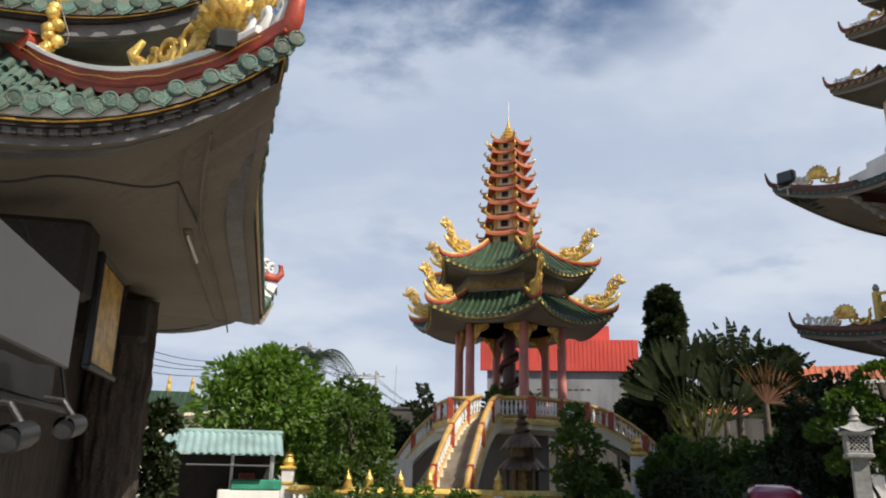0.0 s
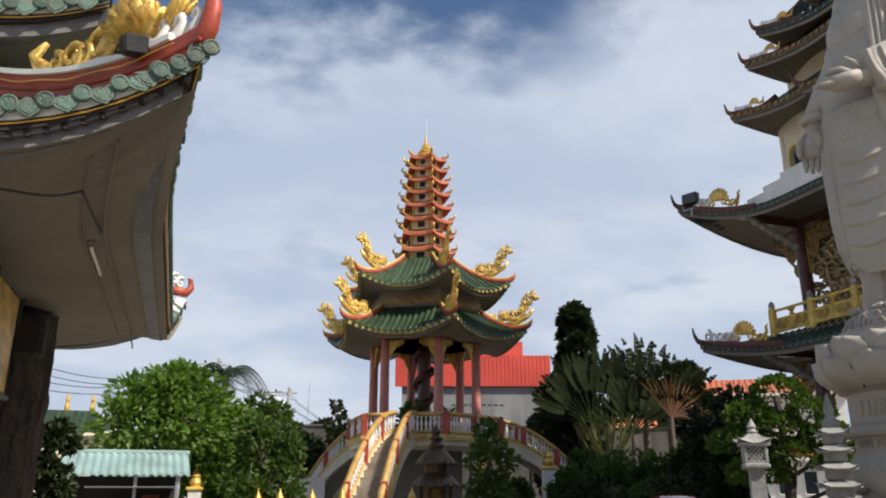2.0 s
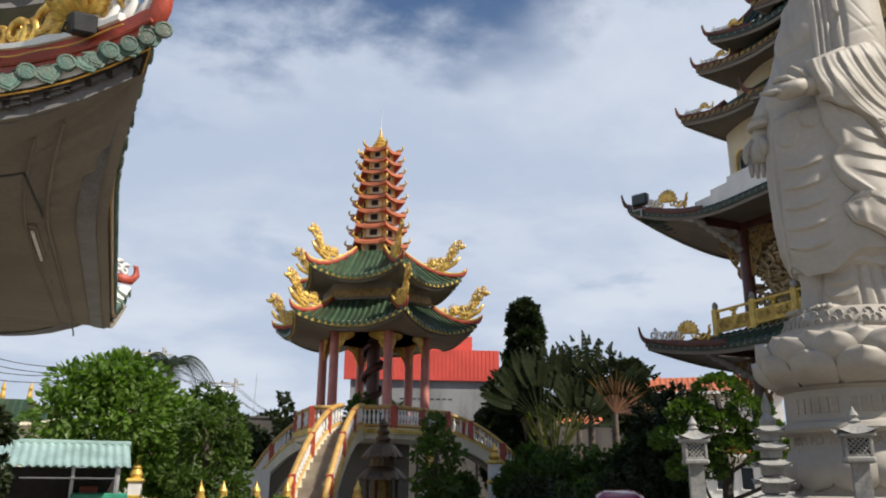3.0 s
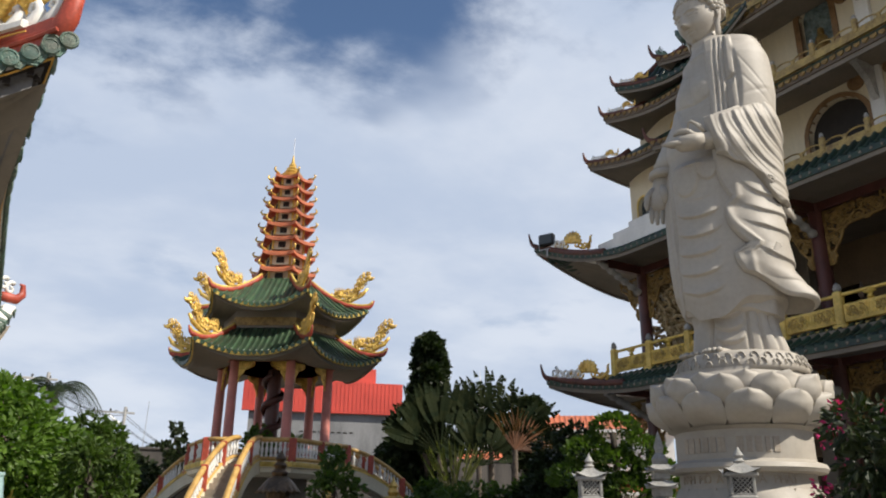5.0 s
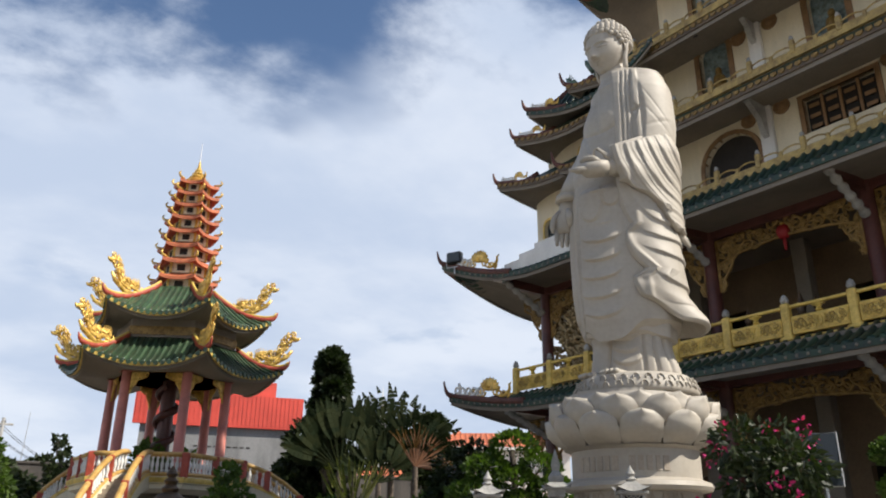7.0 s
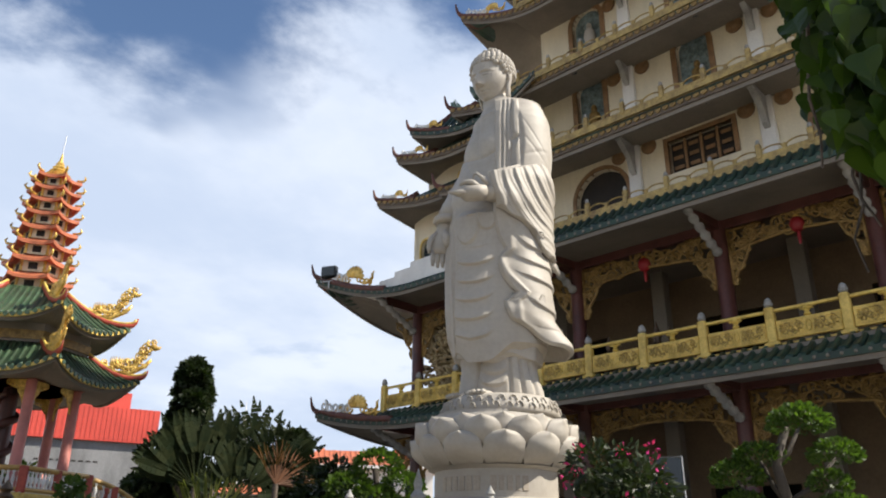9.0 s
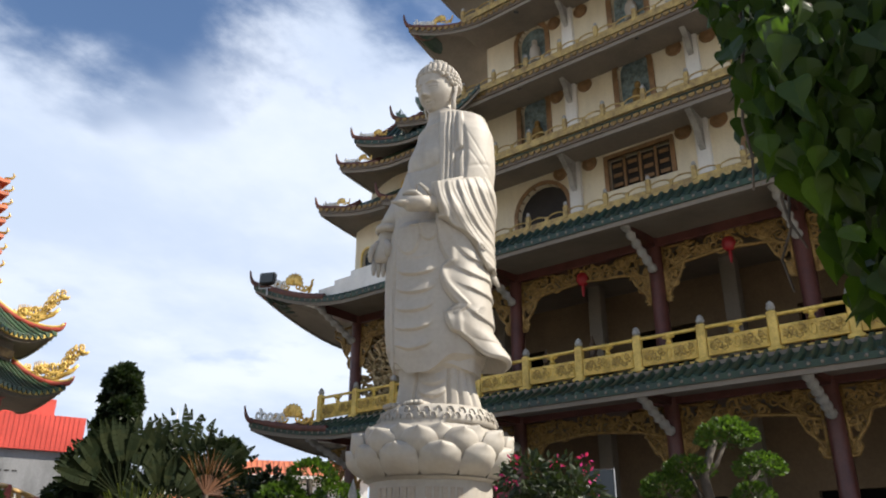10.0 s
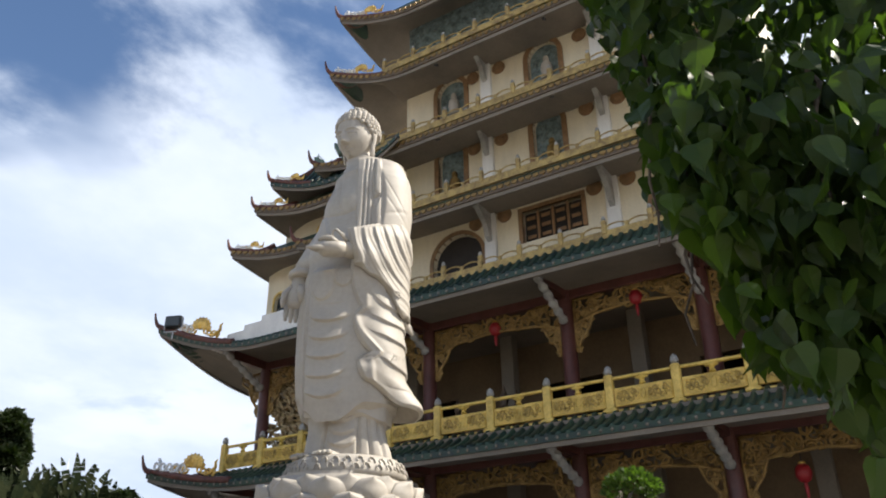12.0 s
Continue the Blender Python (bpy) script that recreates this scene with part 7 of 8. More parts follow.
for az, d, h, big in ((-10.6, 24, 1.55, True), (14.0, 24.5, 2.15, True), (9.4, 25.0, 2.0, True), (-6.4, 22, .95, False), (-2.7, 22.5, .95, False), (-.6, 23, .95, False), (4.3, 22, 1.0, False), (12.2, 23, .95, False), (-4.9, 22, .95, False)):
    fence_post(polar(az, d), h, big)
for (a0, d0), (a1, d1) in (((-10.6, 24), (-6.4, 22)), ((-6.4, 22), (-2.7, 22.5)), ((-2.7, 22.5), (4.3, 22)), ((4.3, 22), (12.2, 23))):
    a, b = polar(a0, d0), polar(a1, d1)
    fe = thing("garden_fence", "low yellow-capped fence with white balusters", "fence", group="garden fence runs")
    part("top_rail", Geo().tube([a + Vector((0, 0, 1.0)), b + Vector((0, 0, 1.0))], .13, 4, 1.2), YELLOW, fe)
    part("foot_rail", Geo().tube([a + Vector((0, 0, .15)), b + Vector((0, 0, .15))], .12, 4, 1.2), WHITE, fe)
    n = int((b - a).length / .3)
    for k in range(n):
        part("baluster", BALUSTER, WHITE, fe, m=Matrix.Translation(a.lerp(b, (k + .5) / n) + Vector((0, 0, .2))) @ Matrix.Diagonal((1.3, 1.3, 1.45, 1)))
low = solid("garden_wall", Geo().box(-9.5, -1.0, 31, 31.25, 0, 2.0), WHITE, "stained white low garden wall", "wall", kind="structure")

# bronze incense tower before the pavilion
inc = thing("incense_burner", "dark bronze incense burner with two fluted umbrella roofs", "incense burner", Matrix.Translation(polar(6.0, 23.0)))


def fluted(r0, r1, z0, z1, n=18):
    rows = []
    for k in range(7):
        v = k / 6
        rr, zz = lerp(r0, r1, v ** .7), lerp(z0, z1, v)
        rows.append([(rr * (1 + .07 * v * math.cos(n * t)) * math.cos(t), rr * (1 + .07 * v * math.cos(n * t)) * math.sin(t), zz - .06 * v * (1 + math.cos(n * t)) * .5) for t in (2 * math.pi * j / 108 for j in range(108))])
    return Geo().rings(rows, True, True)


part("upper_roof", fluted(.18, .62, 2.72, 2.28), BRONZE, inc, smooth="all")
part("lower_roof", fluted(.3, .74, 2.05, 1.68), BRONZE, inc, smooth="all")
part("finial", Geo().lathe([(.2, 2.7), (.24, 2.8), (.14, 2.9), (.2, 3.0), (.1, 3.1), (.16, 3.18), (.05, 3.35), (.01, 3.4)], 14), BRONZE, inc, smooth=True)
part("neck", Geo().lathe([(.34, 1.95), (.34, 2.35)], 12), BRONZE, inc)
for k in range(6):
    a = k * math.pi / 3
    part("post", Geo().tube([(.42 * math.cos(a), .42 * math.sin(a), 1.0), (.42 * math.cos(a), .42 * math.sin(a), 1.8)], .05, 8), BRONZE, inc)
part("drum", Geo().lathe([(.3, 1.05), (.3, 1.75)], 14), GOLD_DULL, inc)
part("bowl", Geo().lathe([(.3, 0), (.35, .1), (.25, .3), (.6, .8), (.62, 1.0), (.5, 1.05)], 20), BRONZE, inc, smooth=True)

# red car roof beyond the flower beds
car = thing("parked_car", "parked red car with glossy rounded roof", "car", Matrix.Translation(polar(22.6, 24)) @ pose(0, 0, 0, 0, 0, 70))
rows = []
for k in range(13):
    v = k / 12
    x = lerp(-2.1, 2.1, v)
    top = .85 + .6 * max(0, 1 - abs((x + .2) / 1.5) ** 3.0)
    wid = .82 * (1 - .35 * abs(x / 2.1) ** 5)
    rows.append([(x, wid * s * q, lerp(.3, top, h)) for s, q, h in ((-1, 1, 0), (-1, 1.03, .35), (-1, .98, .55), (-1, .78, .93), (-1, .5, 1), (1, .5, 1), (1, .78, .93), (1, .98, .55), (1, 1.03, .35), (1, 1, 0))])
part("body", Geo().rings(rows, True, True), CAR_RED, car, smooth="all")
part("windscreen", Geo().box(-1.2, .9, -.80, .80, .98, 1.22), GLASS, car)
for x in (-1.3, 1.3):
    for y in (-.78, .78):
        wh = part("wheel", Geo().tube([(x, y - .1, .32), (x, y + .1, .32)], .32, 20), BLACK, car, smooth=True)
        part("rim", Geo().tube([(x, y - .11, .32), (x, y + .11, .32)], .19, 14), STEEL, wh)

# stone lanterns and the little stone tower
def stone_lantern(p, s, turn):
    ob = thing("stone_lantern", "pale grey stone garden lantern with pierced lamp house", "stone lantern", Matrix.Translation(p) @ pose(0, 0, 0, 0, 0, turn) @ Matrix.Scale(s, 4), "stone lanterns")
    part("foot", Geo().block(-.17, .17, -.17, .17, 0, .3, .03), STONE, ob)
    part("shaft", Geo().rings([[(-w, -w, z), (w, -w, z), (w, w, z), (-w, w, z)] for w, z in ((.10, .3), (.082, 1.86))], True, True), STONE, ob)
    part("shelf", Geo().block(-.15, .15, -.15, .15, 1.86, 1.93, .02), STONE, ob)
    part("lamp_house", Geo().block(-.115, .115, -.115, .115, 1.93, 2.14, .01), DARK, ob)
    for a in range(4):
        lat = part("lattice", Geo().block(-.135, -.10, -.135, -.10, 1.93, 2.14, .006).block(-.10, .10, -.13, -.115, 2.115, 2.14, .004).block(-.10, .10, -.13, -.115, 1.93, 1.955, .004), STONE, ob, m=pose(0, 0, 0, 0, 0, 90 * a))
        for k in range(-2, 3):
            for sgn in (-1, 1):
                x0, x1 = .05 * k - sgn * .08, .05 * k + sgn * .08
                lo, hi = max(-.1, min(.1, x0)), max(-.1, min(.1, x1))
                part("slat", Geo().tube([(lo, -.122, 1.955 + .16 * abs(lo - x0) / .16), (hi, -.122, 2.115 - .16 * abs(hi - x1) / .16)], .007, 4), STONE, lat)
    r = Roof([(-.18, -.18), (.18, -.18), (.18, .18), (-.18, .18)], [(-.04, -.04), (.04, -.04), (.04, .04), (-.04, .04)], 2.16, 2.29, .07, .04, .2)
    rf = part("cap", Geo().block(-.17, .17, -.17, .17, 2.13, 2.17, .008), STONE, ob)
    for i in range(4):
        part("cap_slope", r.surface(i, 10, 5), STONE, rf)
    part("finial", Geo().lathe([(.045, 2.27), (.07, 2.30), (.04, 2.33), (.06, 2.36), (.03, 2.41), (.005, 2.46)], 12), STONE, ob, smooth=True)


stone_lantern(polar(27.9, 10.4), 1.0, -20)
stone_lantern(polar(37.9, 9.6), 1.0, -30)
tw = thing("stone_tower", "small pale stone tower of stacked square tiers", "stone tower", Matrix.Translation(polar(32.75, 11.0)) @ pose(0, 0, 0, 0, 0, -25) @ Matrix.Diagonal((.6, .6, .98, 1)))
for k in range(8):
    w = .52 - .033 * k
    z = .7 + .215 * k
    part("tier", Geo().block(-w * .62, w * .62, -w * .62, w * .62, z, z + .13, .02), STONE, tw)
    r = Roof([(-w, -w), (w, -w), (w, w), (-w, w)], [(-w * .6, -w * .6), (w * .6, -w * .6), (w * .6, w * .6), (-w * .6, w * .6)], z + .13, z + .2, .05, .03, .25)
    ev = part("eave", Geo().block(-w * .97, w * .97, -w * .97, w * .97, z + .11, z + .14, .01), STONE, tw)
    for i in range(4):
        part("eave_slope", r.surface(i, 8, 3), STONE, ev)
part("plinth", Geo().block(-.6, .6, -.6, .6, 0, .7, .04), STONE, tw)
part("finial", Geo().lathe([(.16, 2.4), (.18, 2.48), (.08, 2.56), (.11, 2.64), (.01, 2.85)], 12), STONE, tw, smooth=True)

# ---------------------------------------------------------------- trees and garden planting
tree("garden_tree", polar(-19.6, 20.5), 3.4, .5, "dark narrow tree beside the hall", LEAF_DARK, 61, 22, 150, .2, .1)
tree("mango_tree", polar(-12.6, 25), 5.0, 1.9, "broad bright green mango tree beside the stall", LEAF_BRIGHT, 1, 40, 190, .24, .3, .95, .2)
tree("garden_tree", polar(-8.6, 26.5), 4.1, 1.1, "bright green leafy garden tree", LEAF_BRIGHT, 2, 26, 260, .3, .3)
tree("bamboo_clump", polar(-6.3, 40), 6.1, 1.5, "feathery grey-green tree behind the garden", LEAF_MID, 3, 24, 240, .34, .2)
tree("garden_tree", polar(-6.2, 23), 3.6, 1.0, "slender dark green garden tree", LEAF_MID, 4, 26, 170, .18, .12)
tree("garden_tree", polar(-4.2, 38), 4.4, 1.8, "dark green leafy garden tree", LEAF_DARK, 5, 24, 260, .3, .1)
tree("garden_tree", polar(-9.8, 38), 4.6, 2.0, "dark green leafy garden tree", LEAF_DARK, 15, 26, 260, .3, .1)
tree("small_palm_tree", polar(-1.3, 50), 7.2, .6, "dark slim tree beyond the wall", LEAF_DARK, 6, 9, 80, .35, .5)
tree("small_palm_tree", polar(-2.3, 54), 6.2, .7, "dark slim tree beyond the wall", LEAF_DARK, 7, 10, 100, .4, .5)
tree("slender_tree", polar(9.9, 21.5), 3.5, .55, "slender loose-leaved garden tree", LEAF_MID, 8, 34, 70, .17, .12, category="tree", trunk_r=.06)
tree("clipped_shrub", polar(11.9, 22.5), 1.9, .4, "leafy garden shrub by the stair", LEAF_MID, 9, 20, 140, .14, .08, category="shrub")
tree("clipped_shrub", polar(15.4, 23), 2.2, .55, "leafy garden shrub by the stair", LEAF_MID, 19, 22, 160, .16, .05, category="shrub")
for k, (az, d, h, r, leaf) in enumerate(((-4.2, 20, 1.9, .8, LEAF_MID), (-1.0, 20.5, 1.7, .6, LEAF_BRIGHT), (1.8, 20, 1.6, .5, LEAF_MID), (17.0, 22, 2.0, 1.3, LEAF_DARK), (19.6, 24, 2.2, 1.5, LEAF_MID), (22.6, 26, 2.2, 1.4, LEAF_DARK), (25.0, 15, 1.6, .7, LEAF_BRIGHT), (26.6, 12, 1.5, .55, LEAF_BRIGHT), (12.6, 20, 1.7, .6, LEAF_MID), (29.4, 10.5, 1.35, .5, LEAF_MID), (31.0, 9.8, 1.3, .45, LEAF_MID), (35.0, 9.4, 1.25, .5, LEAF_DARK), (39.0, 9.6, 1.5, .5, LEAF_MID), (6.6, 19.5, 1.45, .5, LEAF_MID), (-8.0, 20, 1.6, .6, LEAF_MID))):
    tree("garden_shrub", polar(az, d), h * (.66 if az < 13 else .85), r * .8, "leafy green garden shrub in the flower bed", leaf, 30 + k, 16, 130, .15, .05, category="shrub", trunk_r=.05, group="garden shrubs")
for k, (az, d, h, r) in enumerate(((16.8, 31, 3.0, 1.0), (18.6, 30, 2.7, 1.2), (20.4, 31, 2.9, 1.2), (22.2, 30, 2.6, 1.1), (24.0, 31, 3.2, 1.1))):
    tree("garden_pine", polar(az, d), h, r, "low dark green garden pine before the wall", LEAF_MID, 80 + k, 20, 150, .2, .15, category="tree", trunk_r=.08, group="garden pines")
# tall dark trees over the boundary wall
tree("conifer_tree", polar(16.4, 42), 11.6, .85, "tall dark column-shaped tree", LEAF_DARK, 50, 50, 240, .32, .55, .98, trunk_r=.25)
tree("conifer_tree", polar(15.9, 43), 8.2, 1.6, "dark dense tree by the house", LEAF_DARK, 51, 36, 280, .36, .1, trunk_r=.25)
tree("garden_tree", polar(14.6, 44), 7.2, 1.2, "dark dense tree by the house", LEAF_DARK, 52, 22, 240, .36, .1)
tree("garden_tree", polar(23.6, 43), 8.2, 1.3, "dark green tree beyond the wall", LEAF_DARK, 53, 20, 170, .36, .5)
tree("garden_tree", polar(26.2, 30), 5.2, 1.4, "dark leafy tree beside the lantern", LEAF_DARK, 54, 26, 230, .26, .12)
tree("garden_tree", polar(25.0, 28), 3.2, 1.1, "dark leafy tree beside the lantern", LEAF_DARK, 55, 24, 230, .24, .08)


STALK = leafy("pale_palm_stalk", (0.10, 0.115, 0.05))


def fan_palm(place, h, spread, n, leaf, label, seed, turn=0.0, arc=(15, 165), blade=.075):
    """A flat fan of broad blades on long stalks."""
    rng = random.Random(seed)
    ob = thing("fan_palm", label, "palm", Matrix.Translation(place) @ pose(0, 0, 0, 0, 0, turn))
    part("trunk", Geo().lathe([(.2, 0), (.14, h * .4), (.12, h - spread)], 10), BARK, ob, smooth=True)
    base = Vector((0, 0, h - spread))
    for k in range(n):
        a = radians(lerp(arc[0], arc[1], k / (n - 1)) + rng.uniform(-2, 2))
        d = Vector((math.cos(a), rng.uniform(-.08, .08), math.sin(a)))
        s = base + d * spread * .42
        e = base + d * spread * rng.uniform(.92, 1.05)
        g = Geo()
        g.tube([base, s], .035, 5)
        side = Vector((-d.z, 0, d.x))
        rows = []
        m = 9
        for j in range(m + 1):
            t = j / m
            w = spread * blade * math.sin(math.pi * (.06 + .9 * t) ** .8)
            c = s.lerp(e, t) + Vector((0, .15 * math.sin(t * 3 + k), -.12 * t * t))
            rows.append([c - side * w + Vector((0, -.05, 0)), c, c + side * w + Vector((0, -.05, 0))])
        # torn edges: each strip ends free
        for j in range(m):
            if rng.random() < .93:
                g.rings([rows[j], [p.lerp(q, .93) for p, q in zip(rows[j], rows[j + 1])]], False)
        part("frond", g, leaf, ob)
    return ob


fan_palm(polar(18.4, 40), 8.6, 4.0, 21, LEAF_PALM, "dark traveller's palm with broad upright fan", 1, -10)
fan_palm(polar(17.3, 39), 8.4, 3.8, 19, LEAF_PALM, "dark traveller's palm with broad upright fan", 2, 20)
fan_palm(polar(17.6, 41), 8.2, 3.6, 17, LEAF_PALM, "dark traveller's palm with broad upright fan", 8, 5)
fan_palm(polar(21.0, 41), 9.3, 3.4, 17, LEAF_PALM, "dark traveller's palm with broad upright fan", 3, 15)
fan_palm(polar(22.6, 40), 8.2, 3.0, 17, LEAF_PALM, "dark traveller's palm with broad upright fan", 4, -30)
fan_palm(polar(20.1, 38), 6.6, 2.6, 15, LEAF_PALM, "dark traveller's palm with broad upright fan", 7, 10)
fan_palm(polar(22.7, 36), 6.6, 2.0, 23, FROND_RED, "traveller's palm with dry reddish fan blades", 5, 0, (-5, 130), .022)
fan_palm(polar(18.3, 34), 4.9, 2.9, 21, STALK, "young fan palm with pale stalks", 6, 0, (58, 122), .02)


def feather_palm(place, h, n, L, leaf, label, seed):
    rng = random.Random(seed)
    ob = thing("palm_tree", label, "palm", Matrix.Translation(place))
    part("trunk", Geo().lathe([(.22, 0), (.16, h * .5), (.14, h)], 10), BARK, ob, smooth=True)
    for k in range(n):
        a = 2 * math.pi * k / n + rng.uniform(-.2, .2)
        up = rng.uniform(.5, 1.2)
        g = Geo()
        pts = []
        for j in range(13):
            t = j / 12
            pts.append(Vector((math.cos(a) * L * t, math.sin(a) * L * t, h + L * (up * t - (up + .45) * t * t))))
        g.tube(pts, [.04 * (1 - .8 * j / 12) for j in range(13)], 5)
        for j in range(1, 13):
            for f in (0, .5):
                p = pts[j - 1].lerp(pts[j], f)
                d = (pts[j] - pts[j - 1]).normalized()
                sd = d.cross(Vector((0, 0, 1))).normalized()
                for s in (-1, 1):
                    tip = p + sd * s * L * .26 * math.sin(math.pi * (.12 + .8 * j / 13)) + d * .15 * L + Vector((0, 0, -.12 * L))
                    w = d * .035 * L
                    g.add([p - w * .5, p + w * .5, tip], [(0, 1, 2)])
        part("frond", g, leaf, ob)


feather_palm(polar(-9.2, 40), 7.0, 12, 2.3, LEAF_DARK, "grey-green palm with arching fronds", 1)
feather_palm(polar(-12.2, 42), 6.6, 10, 1.9, LEAF_DARK, "grey-green palm with arching fronds", 2)

# cloud-pruned trees by the hall
BARK_DARK = material("dark_bark", (0.07, 0.055, 0.04), 0.85, var=0.4, scale=4, fine=30, bump=0.4)


def cloud_tree(place, pads, label, leaf, seed, per=900, size=.07):
    rng = random.Random(seed)
    ob = thing("topiary_tree", label, "topiary", Matrix.Translation(place))
    top = max(p[2] for p in pads)
    g = Geo()
    sp_ = trunk_geo(g, (0, 0, -.02), (0, 0, top), .13, .05, rng, .3)
    for x, y, z, r in pads:
        s = sp_[min(len(sp_) - 1, max(1, int((z - .3) / top * len(sp_)) - 1))]
        g.tube([s, s.lerp(Vector((x, y, z)), .5) + Vector((0, 0, -.08)), Vector((x, y, z))], [.045, .035, .02], 6)
    part("trunk", g, BARK_DARK, ob, smooth="all")
    for x, y, z, r in pads:
        fg = Geo()
        for _ in range(int(per * (r / .4) ** 2)):
            th, v = rng.uniform(0, 2 * math.pi), rng.uniform(-.25, 1)
            q = math.sqrt(max(0, 1 - max(0, v) ** 2)) * (1 if v > 0 else 1 + v)
            n0 = Vector((q * math.cos(th), q * math.sin(th), v * .72))
            lump = 1 + .13 * noise.noise(n0 * 3 + Vector((x * 7, y, z * 5)))
            p = Vector((x, y, z)) + n0 * r * lump * rng.uniform(.82, 1.03)
            o = (n0.normalized() + Vector((rng.uniform(-.6, .6), rng.uniform(-.6, .6), rng.uniform(-.3, .6)))).normalized()
            sd = o.cross(Vector((rng.uniform(-1, 1), rng.uniform(-1, 1), rng.uniform(-1, 1)))).normalized()
            s = size * rng.uniform(.7, 1.3)
            fg.add([p, p + o * s * .5 + sd * s * .35, p + o * s, p + o * s * .5 - sd * s * .35], [(0, 1, 2, 3)])
        part("leaf_pad", fg, leaf, ob)
    return ob


bon = polar(58.2, 11.0)
R_ = Vector((math.cos(radians(58.2)), -math.sin(radians(58.2)), 0))     # to the right as seen
cloud_tree(bon, [(R_.x * a, R_.y * a, z, r) for a, z, r in ((.16, 3.24, .37), (-.36, 2.84, .30), (-.66, 2.60, .33), (.52, 2.84, .30), (.40, 2.50, .25), (.52, 2.16, .33), (-.62, 2.2, .34), (.1, 2.1, .3))], "cloud-pruned bonsai tree with bright green leaf pads", LEAF_MID, 71, 1500, .062)
tp = polar(29.6, 14.5)
cloud_tree(tp, [(.87 * a, -.49 * a, z, r) for a, z, r in ((.05, 3.15, .42), (-.45, 2.75, .42), (.5, 2.8, .38), (.0, 2.5, .45), (-.7, 2.3, .45), (.75, 2.35, .42), (.2, 2.05, .5), (1.1, 1.95, .4), (-.4, 1.8, .5))], "cloud-pruned green garden tree beside the pedestal", LEAF_MID, 72, 700, .09)
bg = tree("flowering_shrub", polar(46.6, 9.2), 3.1, .72, "bougainvillea shrub with pink flowers beside the pedestal", LEAF_DARK, 73, 26, 170, .12, .1, category="shrub", trunk_r=.06)
rng = random.Random(74)
fg = Geo()
for k in range(20):
    a, v = rng.uniform(0, 6.28), rng.uniform(.3, 1)
    leaf_cloud(fg, (.68 * math.cos(a) * (1.15 - v * .5), .68 * math.sin(a) * (1.15 - v * .5), 1.2 + 1.9 * v), .07, 10, .06, rng)
part("flower", fg, FLOWER_PINK, bg, "magenta bougainvillea bracts")["kind"] = "stuff"
sg2 = thing("notice_frame", "small framed glass notice on a post", "sign", Matrix.Translation(polar(50.2, 9.6)) @ pose(0, 0, 0, 0, 0, -50))
part("post", Geo().tube([(0, 0, 0), (0, 0, 2.2)], .03, 8), STEEL, sg2)
part("pane", Geo().block(-.17, .17, -.015, .015, 2.2, 2.75, .005), GLASS, sg2)
part("frame", Geo().tube([(-.18, 0, 2.2), (.18, 0, 2.2), (.18, 0, 2.76), (-.18, 0, 2.76), (-.18, 0, 2.2)], .015, 5), STEEL, sg2)
for az, d in ((30.2, 8.6), (33.6, 8.4)):
    ob = tree("yellow_flowers", polar(az, d), 1.35, .26, "pot of bright yellow chrysanthemums", LEAF_MID, int(az * 10), 10, 60, .08, .35, category="flowers", trunk_r=.03, group="flower pots")
    fg = Geo()
    rr = random.Random(int(az))
    for k in range(16):
        a, q = rr.uniform(0, 6.28), .24 * math.sqrt(rr.random())
        leaf_cloud(fg, (q * math.cos(a), q * math.sin(a), 1.36 + rr.uniform(-.06, .06)), .05, 14, .05, rr)
    part("flower", fg, FLOWER_YELLOW, ob, "yellow flower heads")["kind"] = "stuff"


# ---------------------------------------------------------------- overhanging tree with heart-shaped leaves
bt = thing("overhanging_tree", "tree with hanging branches of dark green heart-shaped leaves", "tree", Matrix.Translation(polar(101, 4.6)))
B0 = polar(101, 4.6)
lrng = random.Random(5)
g = Geo()
trunk_pts = trunk_geo(g, (0, 0, -.05), (-.3, .2, 5.2), .24, .14, lrng, .06)
part("trunk", g, BARK, bt, smooth="all")
EDGE = ((3, 77.5), (7.2, 75.8), (9.7, 74.6), (15, 72.4), (17.3, 68.0), (24.5, 67.6), (27, 64.2), (35, 63.0), (43, 59.8), (50, 57.6), (62, 50.5))


def edge_az(el):
    for (e0, a0), (e1, a1) in zip(EDGE, EDGE[1:]):
        if el <= e1:
            return lerp(a0, a1, max(0, (el - e0) / (e1 - e0)))
    return EDGE[-1][1]


def heart_leaf(seed):
    """A heart-shaped leaf with a drawn-out tip, hanging down -z from its stalk at the origin, slightly folded and curled."""
    r = random.Random(seed)
    g = Geo()
    outline = [(0, 0), (.22, .06), (.40, -.02), (.47, -.2), (.42, -.42), (.30, -.62), (.16, -.8), (.05, -.93), (0, -1.12)]
    fold_, curl_, tw = r.uniform(.1, .5), r.uniform(-.25, .35), r.uniform(-.25, .25)
    mid, left, right = [], [], []
    for x, z in outline:
        y = curl_ * z * z * .6 + tw * z * .3
        mid.append((tw * .2 * z, y, z if x else z))
        right.append((x, y - fold_ * x * .7 + .03 * math.sin(9 * z), z)); left.append((-x, y - fold_ * x * .7 - .03 * math.sin(8 * z), z))
    inner = [tuple(lerp(a, b, .5) for a, b in zip(m_, r_)) for m_, r_ in zip(mid, right)]
    innl = [tuple(lerp(a, b, .5) for a, b in zip(m_, r_)) for m_, r_ in zip(mid, left)]
    g.rings([right, inner, mid], False); g.rings([mid, innl, left], False)
    return g.mesh("leaf", LEAF_BODHI, "all")


LEAVES = [heart_leaf(k) for k in range(8)]
rest = Geo()


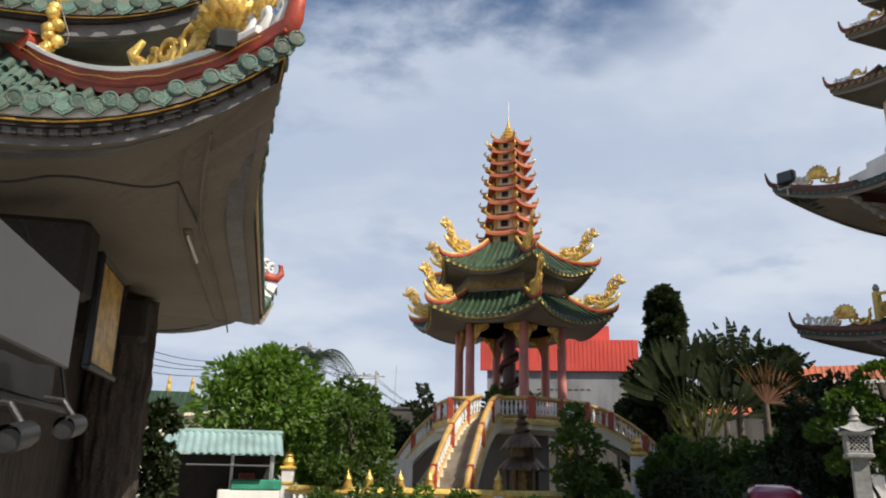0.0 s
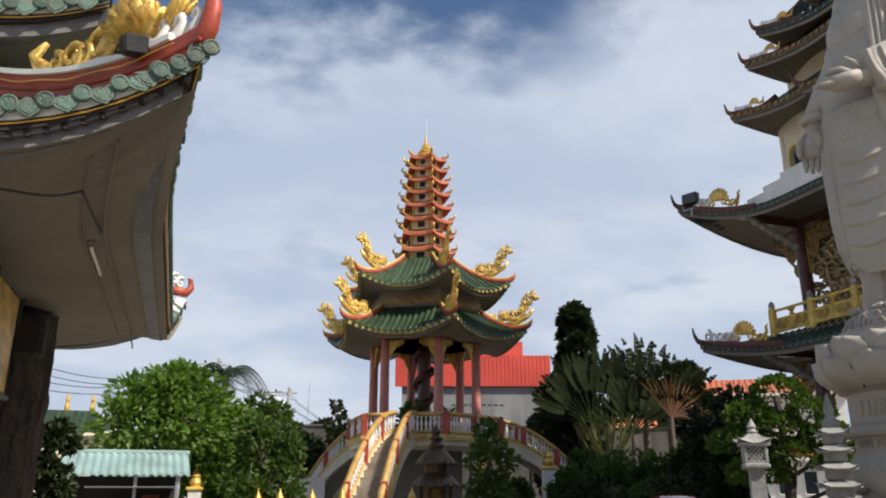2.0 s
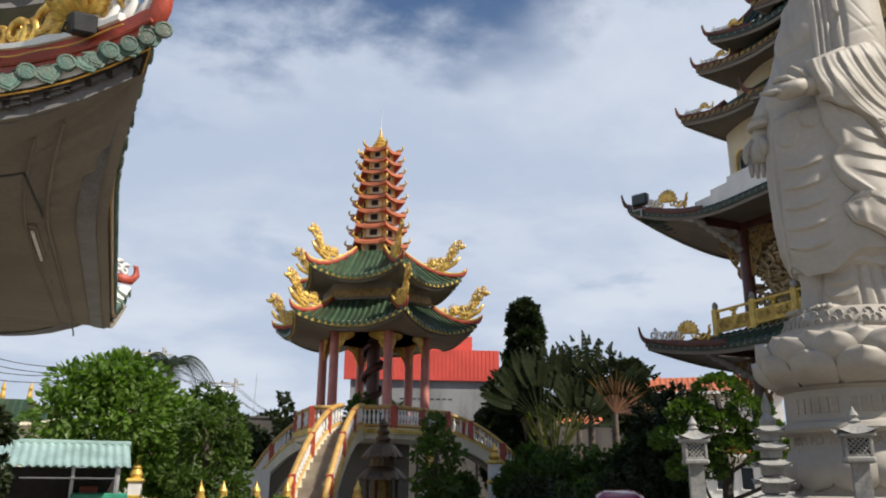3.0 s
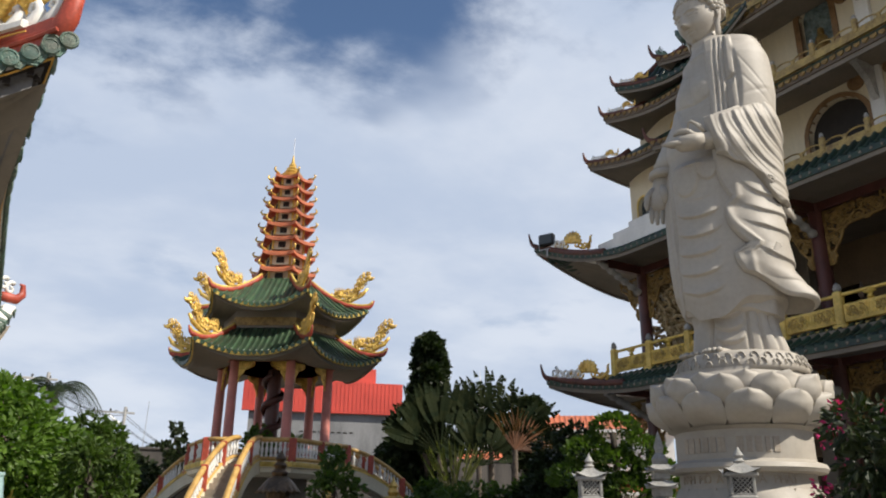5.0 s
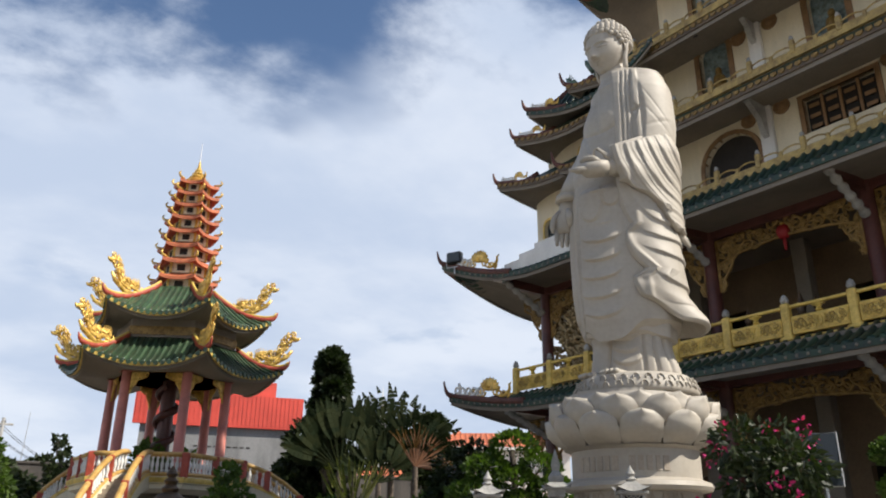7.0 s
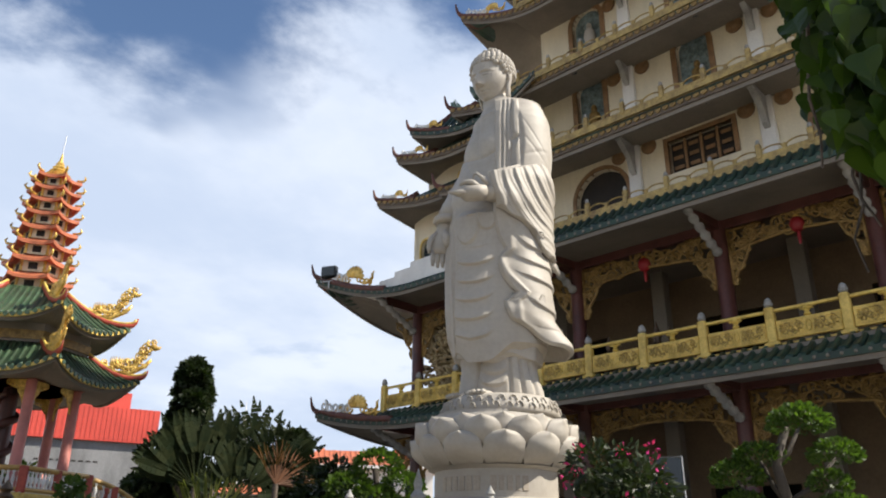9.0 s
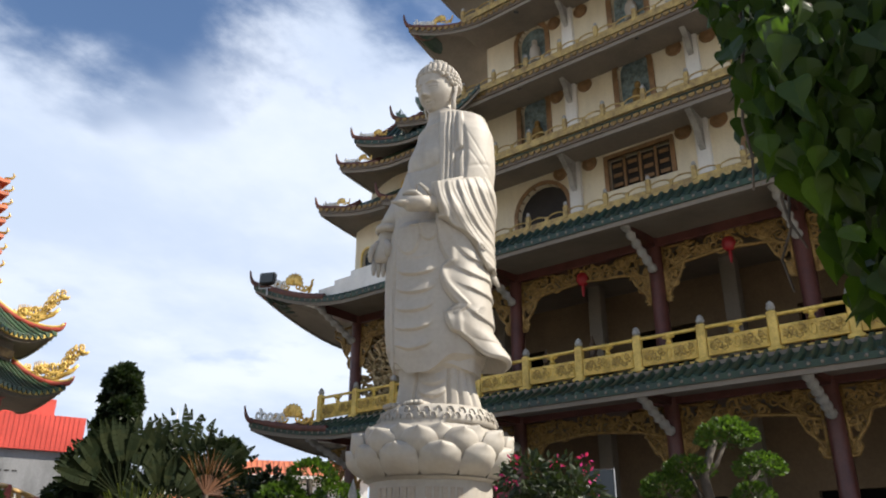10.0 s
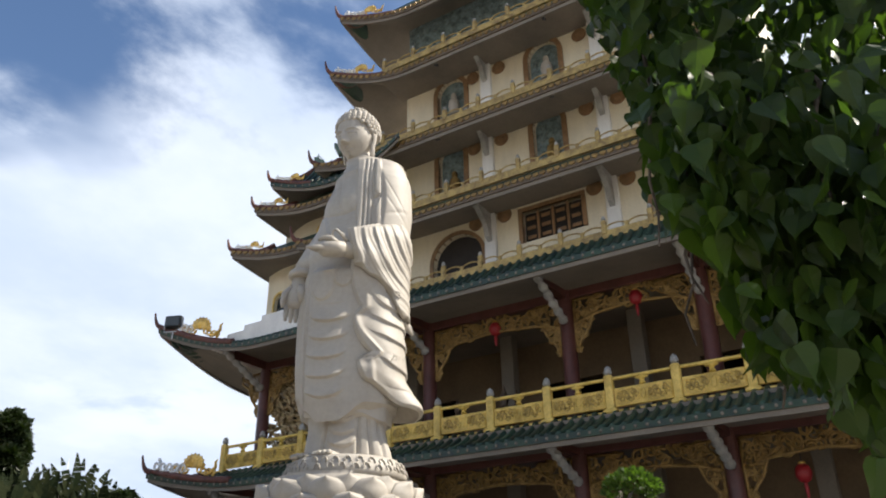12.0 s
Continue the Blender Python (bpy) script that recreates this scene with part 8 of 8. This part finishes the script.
def put_leaf(p, size, yaw, tilt, single, parent):
    me = LEAVES[lrng.randrange(8)]
    mm = Matrix.Translation(p - B0) @ pose(0, 0, 0, tilt, lrng.uniform(-25, 25), yaw) @ Matrix.Scale(size, 4)
    if single:
        part("leaf", me, LEAF_BODHI, parent, m=mm)
    else:
        rest.add([mm @ v.co for v in me.vertices], [tuple(f.vertices) for f in me.polygons])


twigs = []
for k in range(64):
    # hanging twig: starts high inside the crown and droops
    el0 = lrng.uniform(18, 62)
    az0 = edge_az(el0) + abs(lrng.gauss(0, 1)) * 9 + lrng.uniform(.3, 5)
    d0 = lrng.uniform(3.0, 4.6)
    a = polar(az0, d0, EYE + d0 * math.tan(radians(el0)))
    drop = lrng.uniform(.5, 1.3)
    pts = [a]
    for j in range(1, 8):
        pts.append(a + Vector((lrng.uniform(-.05, .05) - .02 * j, lrng.uniform(-.05, .05), -drop * j / 7)))
    twigs.append(pts)
near_leaves, far_leaves = [], []
for pts in twigs:
    for j, p in enumerate(pts):
        for _ in range(11):
            q = p + Vector((lrng.gauss(0, .15), lrng.gauss(0, .15), lrng.gauss(0, .1)))
            hd_ = math.hypot(q.x, q.y)
            el = math.degrees(math.atan2(q.z - EYE, hd_))
            az = math.degrees(math.atan2(q.x, q.y))
            if az < edge_az(el) + lrng.uniform(-.4, 1.2) or el < 3:
                continue
            (near_leaves if az < edge_az(el) + 4.5 else far_leaves).append(q)
for _ in range(5000):       # body of the crown
    el = lrng.uniform(8, 66)
    az = edge_az(el) + 1.0 + lrng.random() ** 1.2 * 34
    d = lrng.uniform(3.2, 5.6)
    if az > 100:
        continue
    far_leaves.append(polar(az, d, EYE + d * math.tan(radians(el))))
lrng.shuffle(near_leaves)
for q in near_leaves[:290]:
    put_leaf(q, lrng.uniform(.10, .165), lrng.uniform(0, 360), lrng.uniform(-25, 25), True, bt)
for q in near_leaves[290:] + far_leaves:
    put_leaf(q, lrng.uniform(.10, .165), lrng.uniform(0, 360), lrng.uniform(-30, 30), False, bt)
part("foliage", rest, LEAF_BODHI, bt, "dense dark foliage")["kind"] = "stuff"
for pts in twigs[:40]:
    s = trunk_pts[-1] + B0
    t0 = Vector(pts[0])
    g = Geo().tube([t0 - B0] + [Vector(p) - B0 for p in pts[1:]], [.014 - .0012 * j for j in range(8)], 5)
    part("twig", g, BARK, bt)
for k in range(7):
    t0 = Vector(twigs[k * 5][0])
    s = trunk_pts[4 + k % 3]
    e = t0 - B0
    part("branch", Geo().tube([s, s.lerp(e, .4) + Vector((0, 0, .35)), e], [.08, .05, .014], 7), BARK, bt, smooth="all")
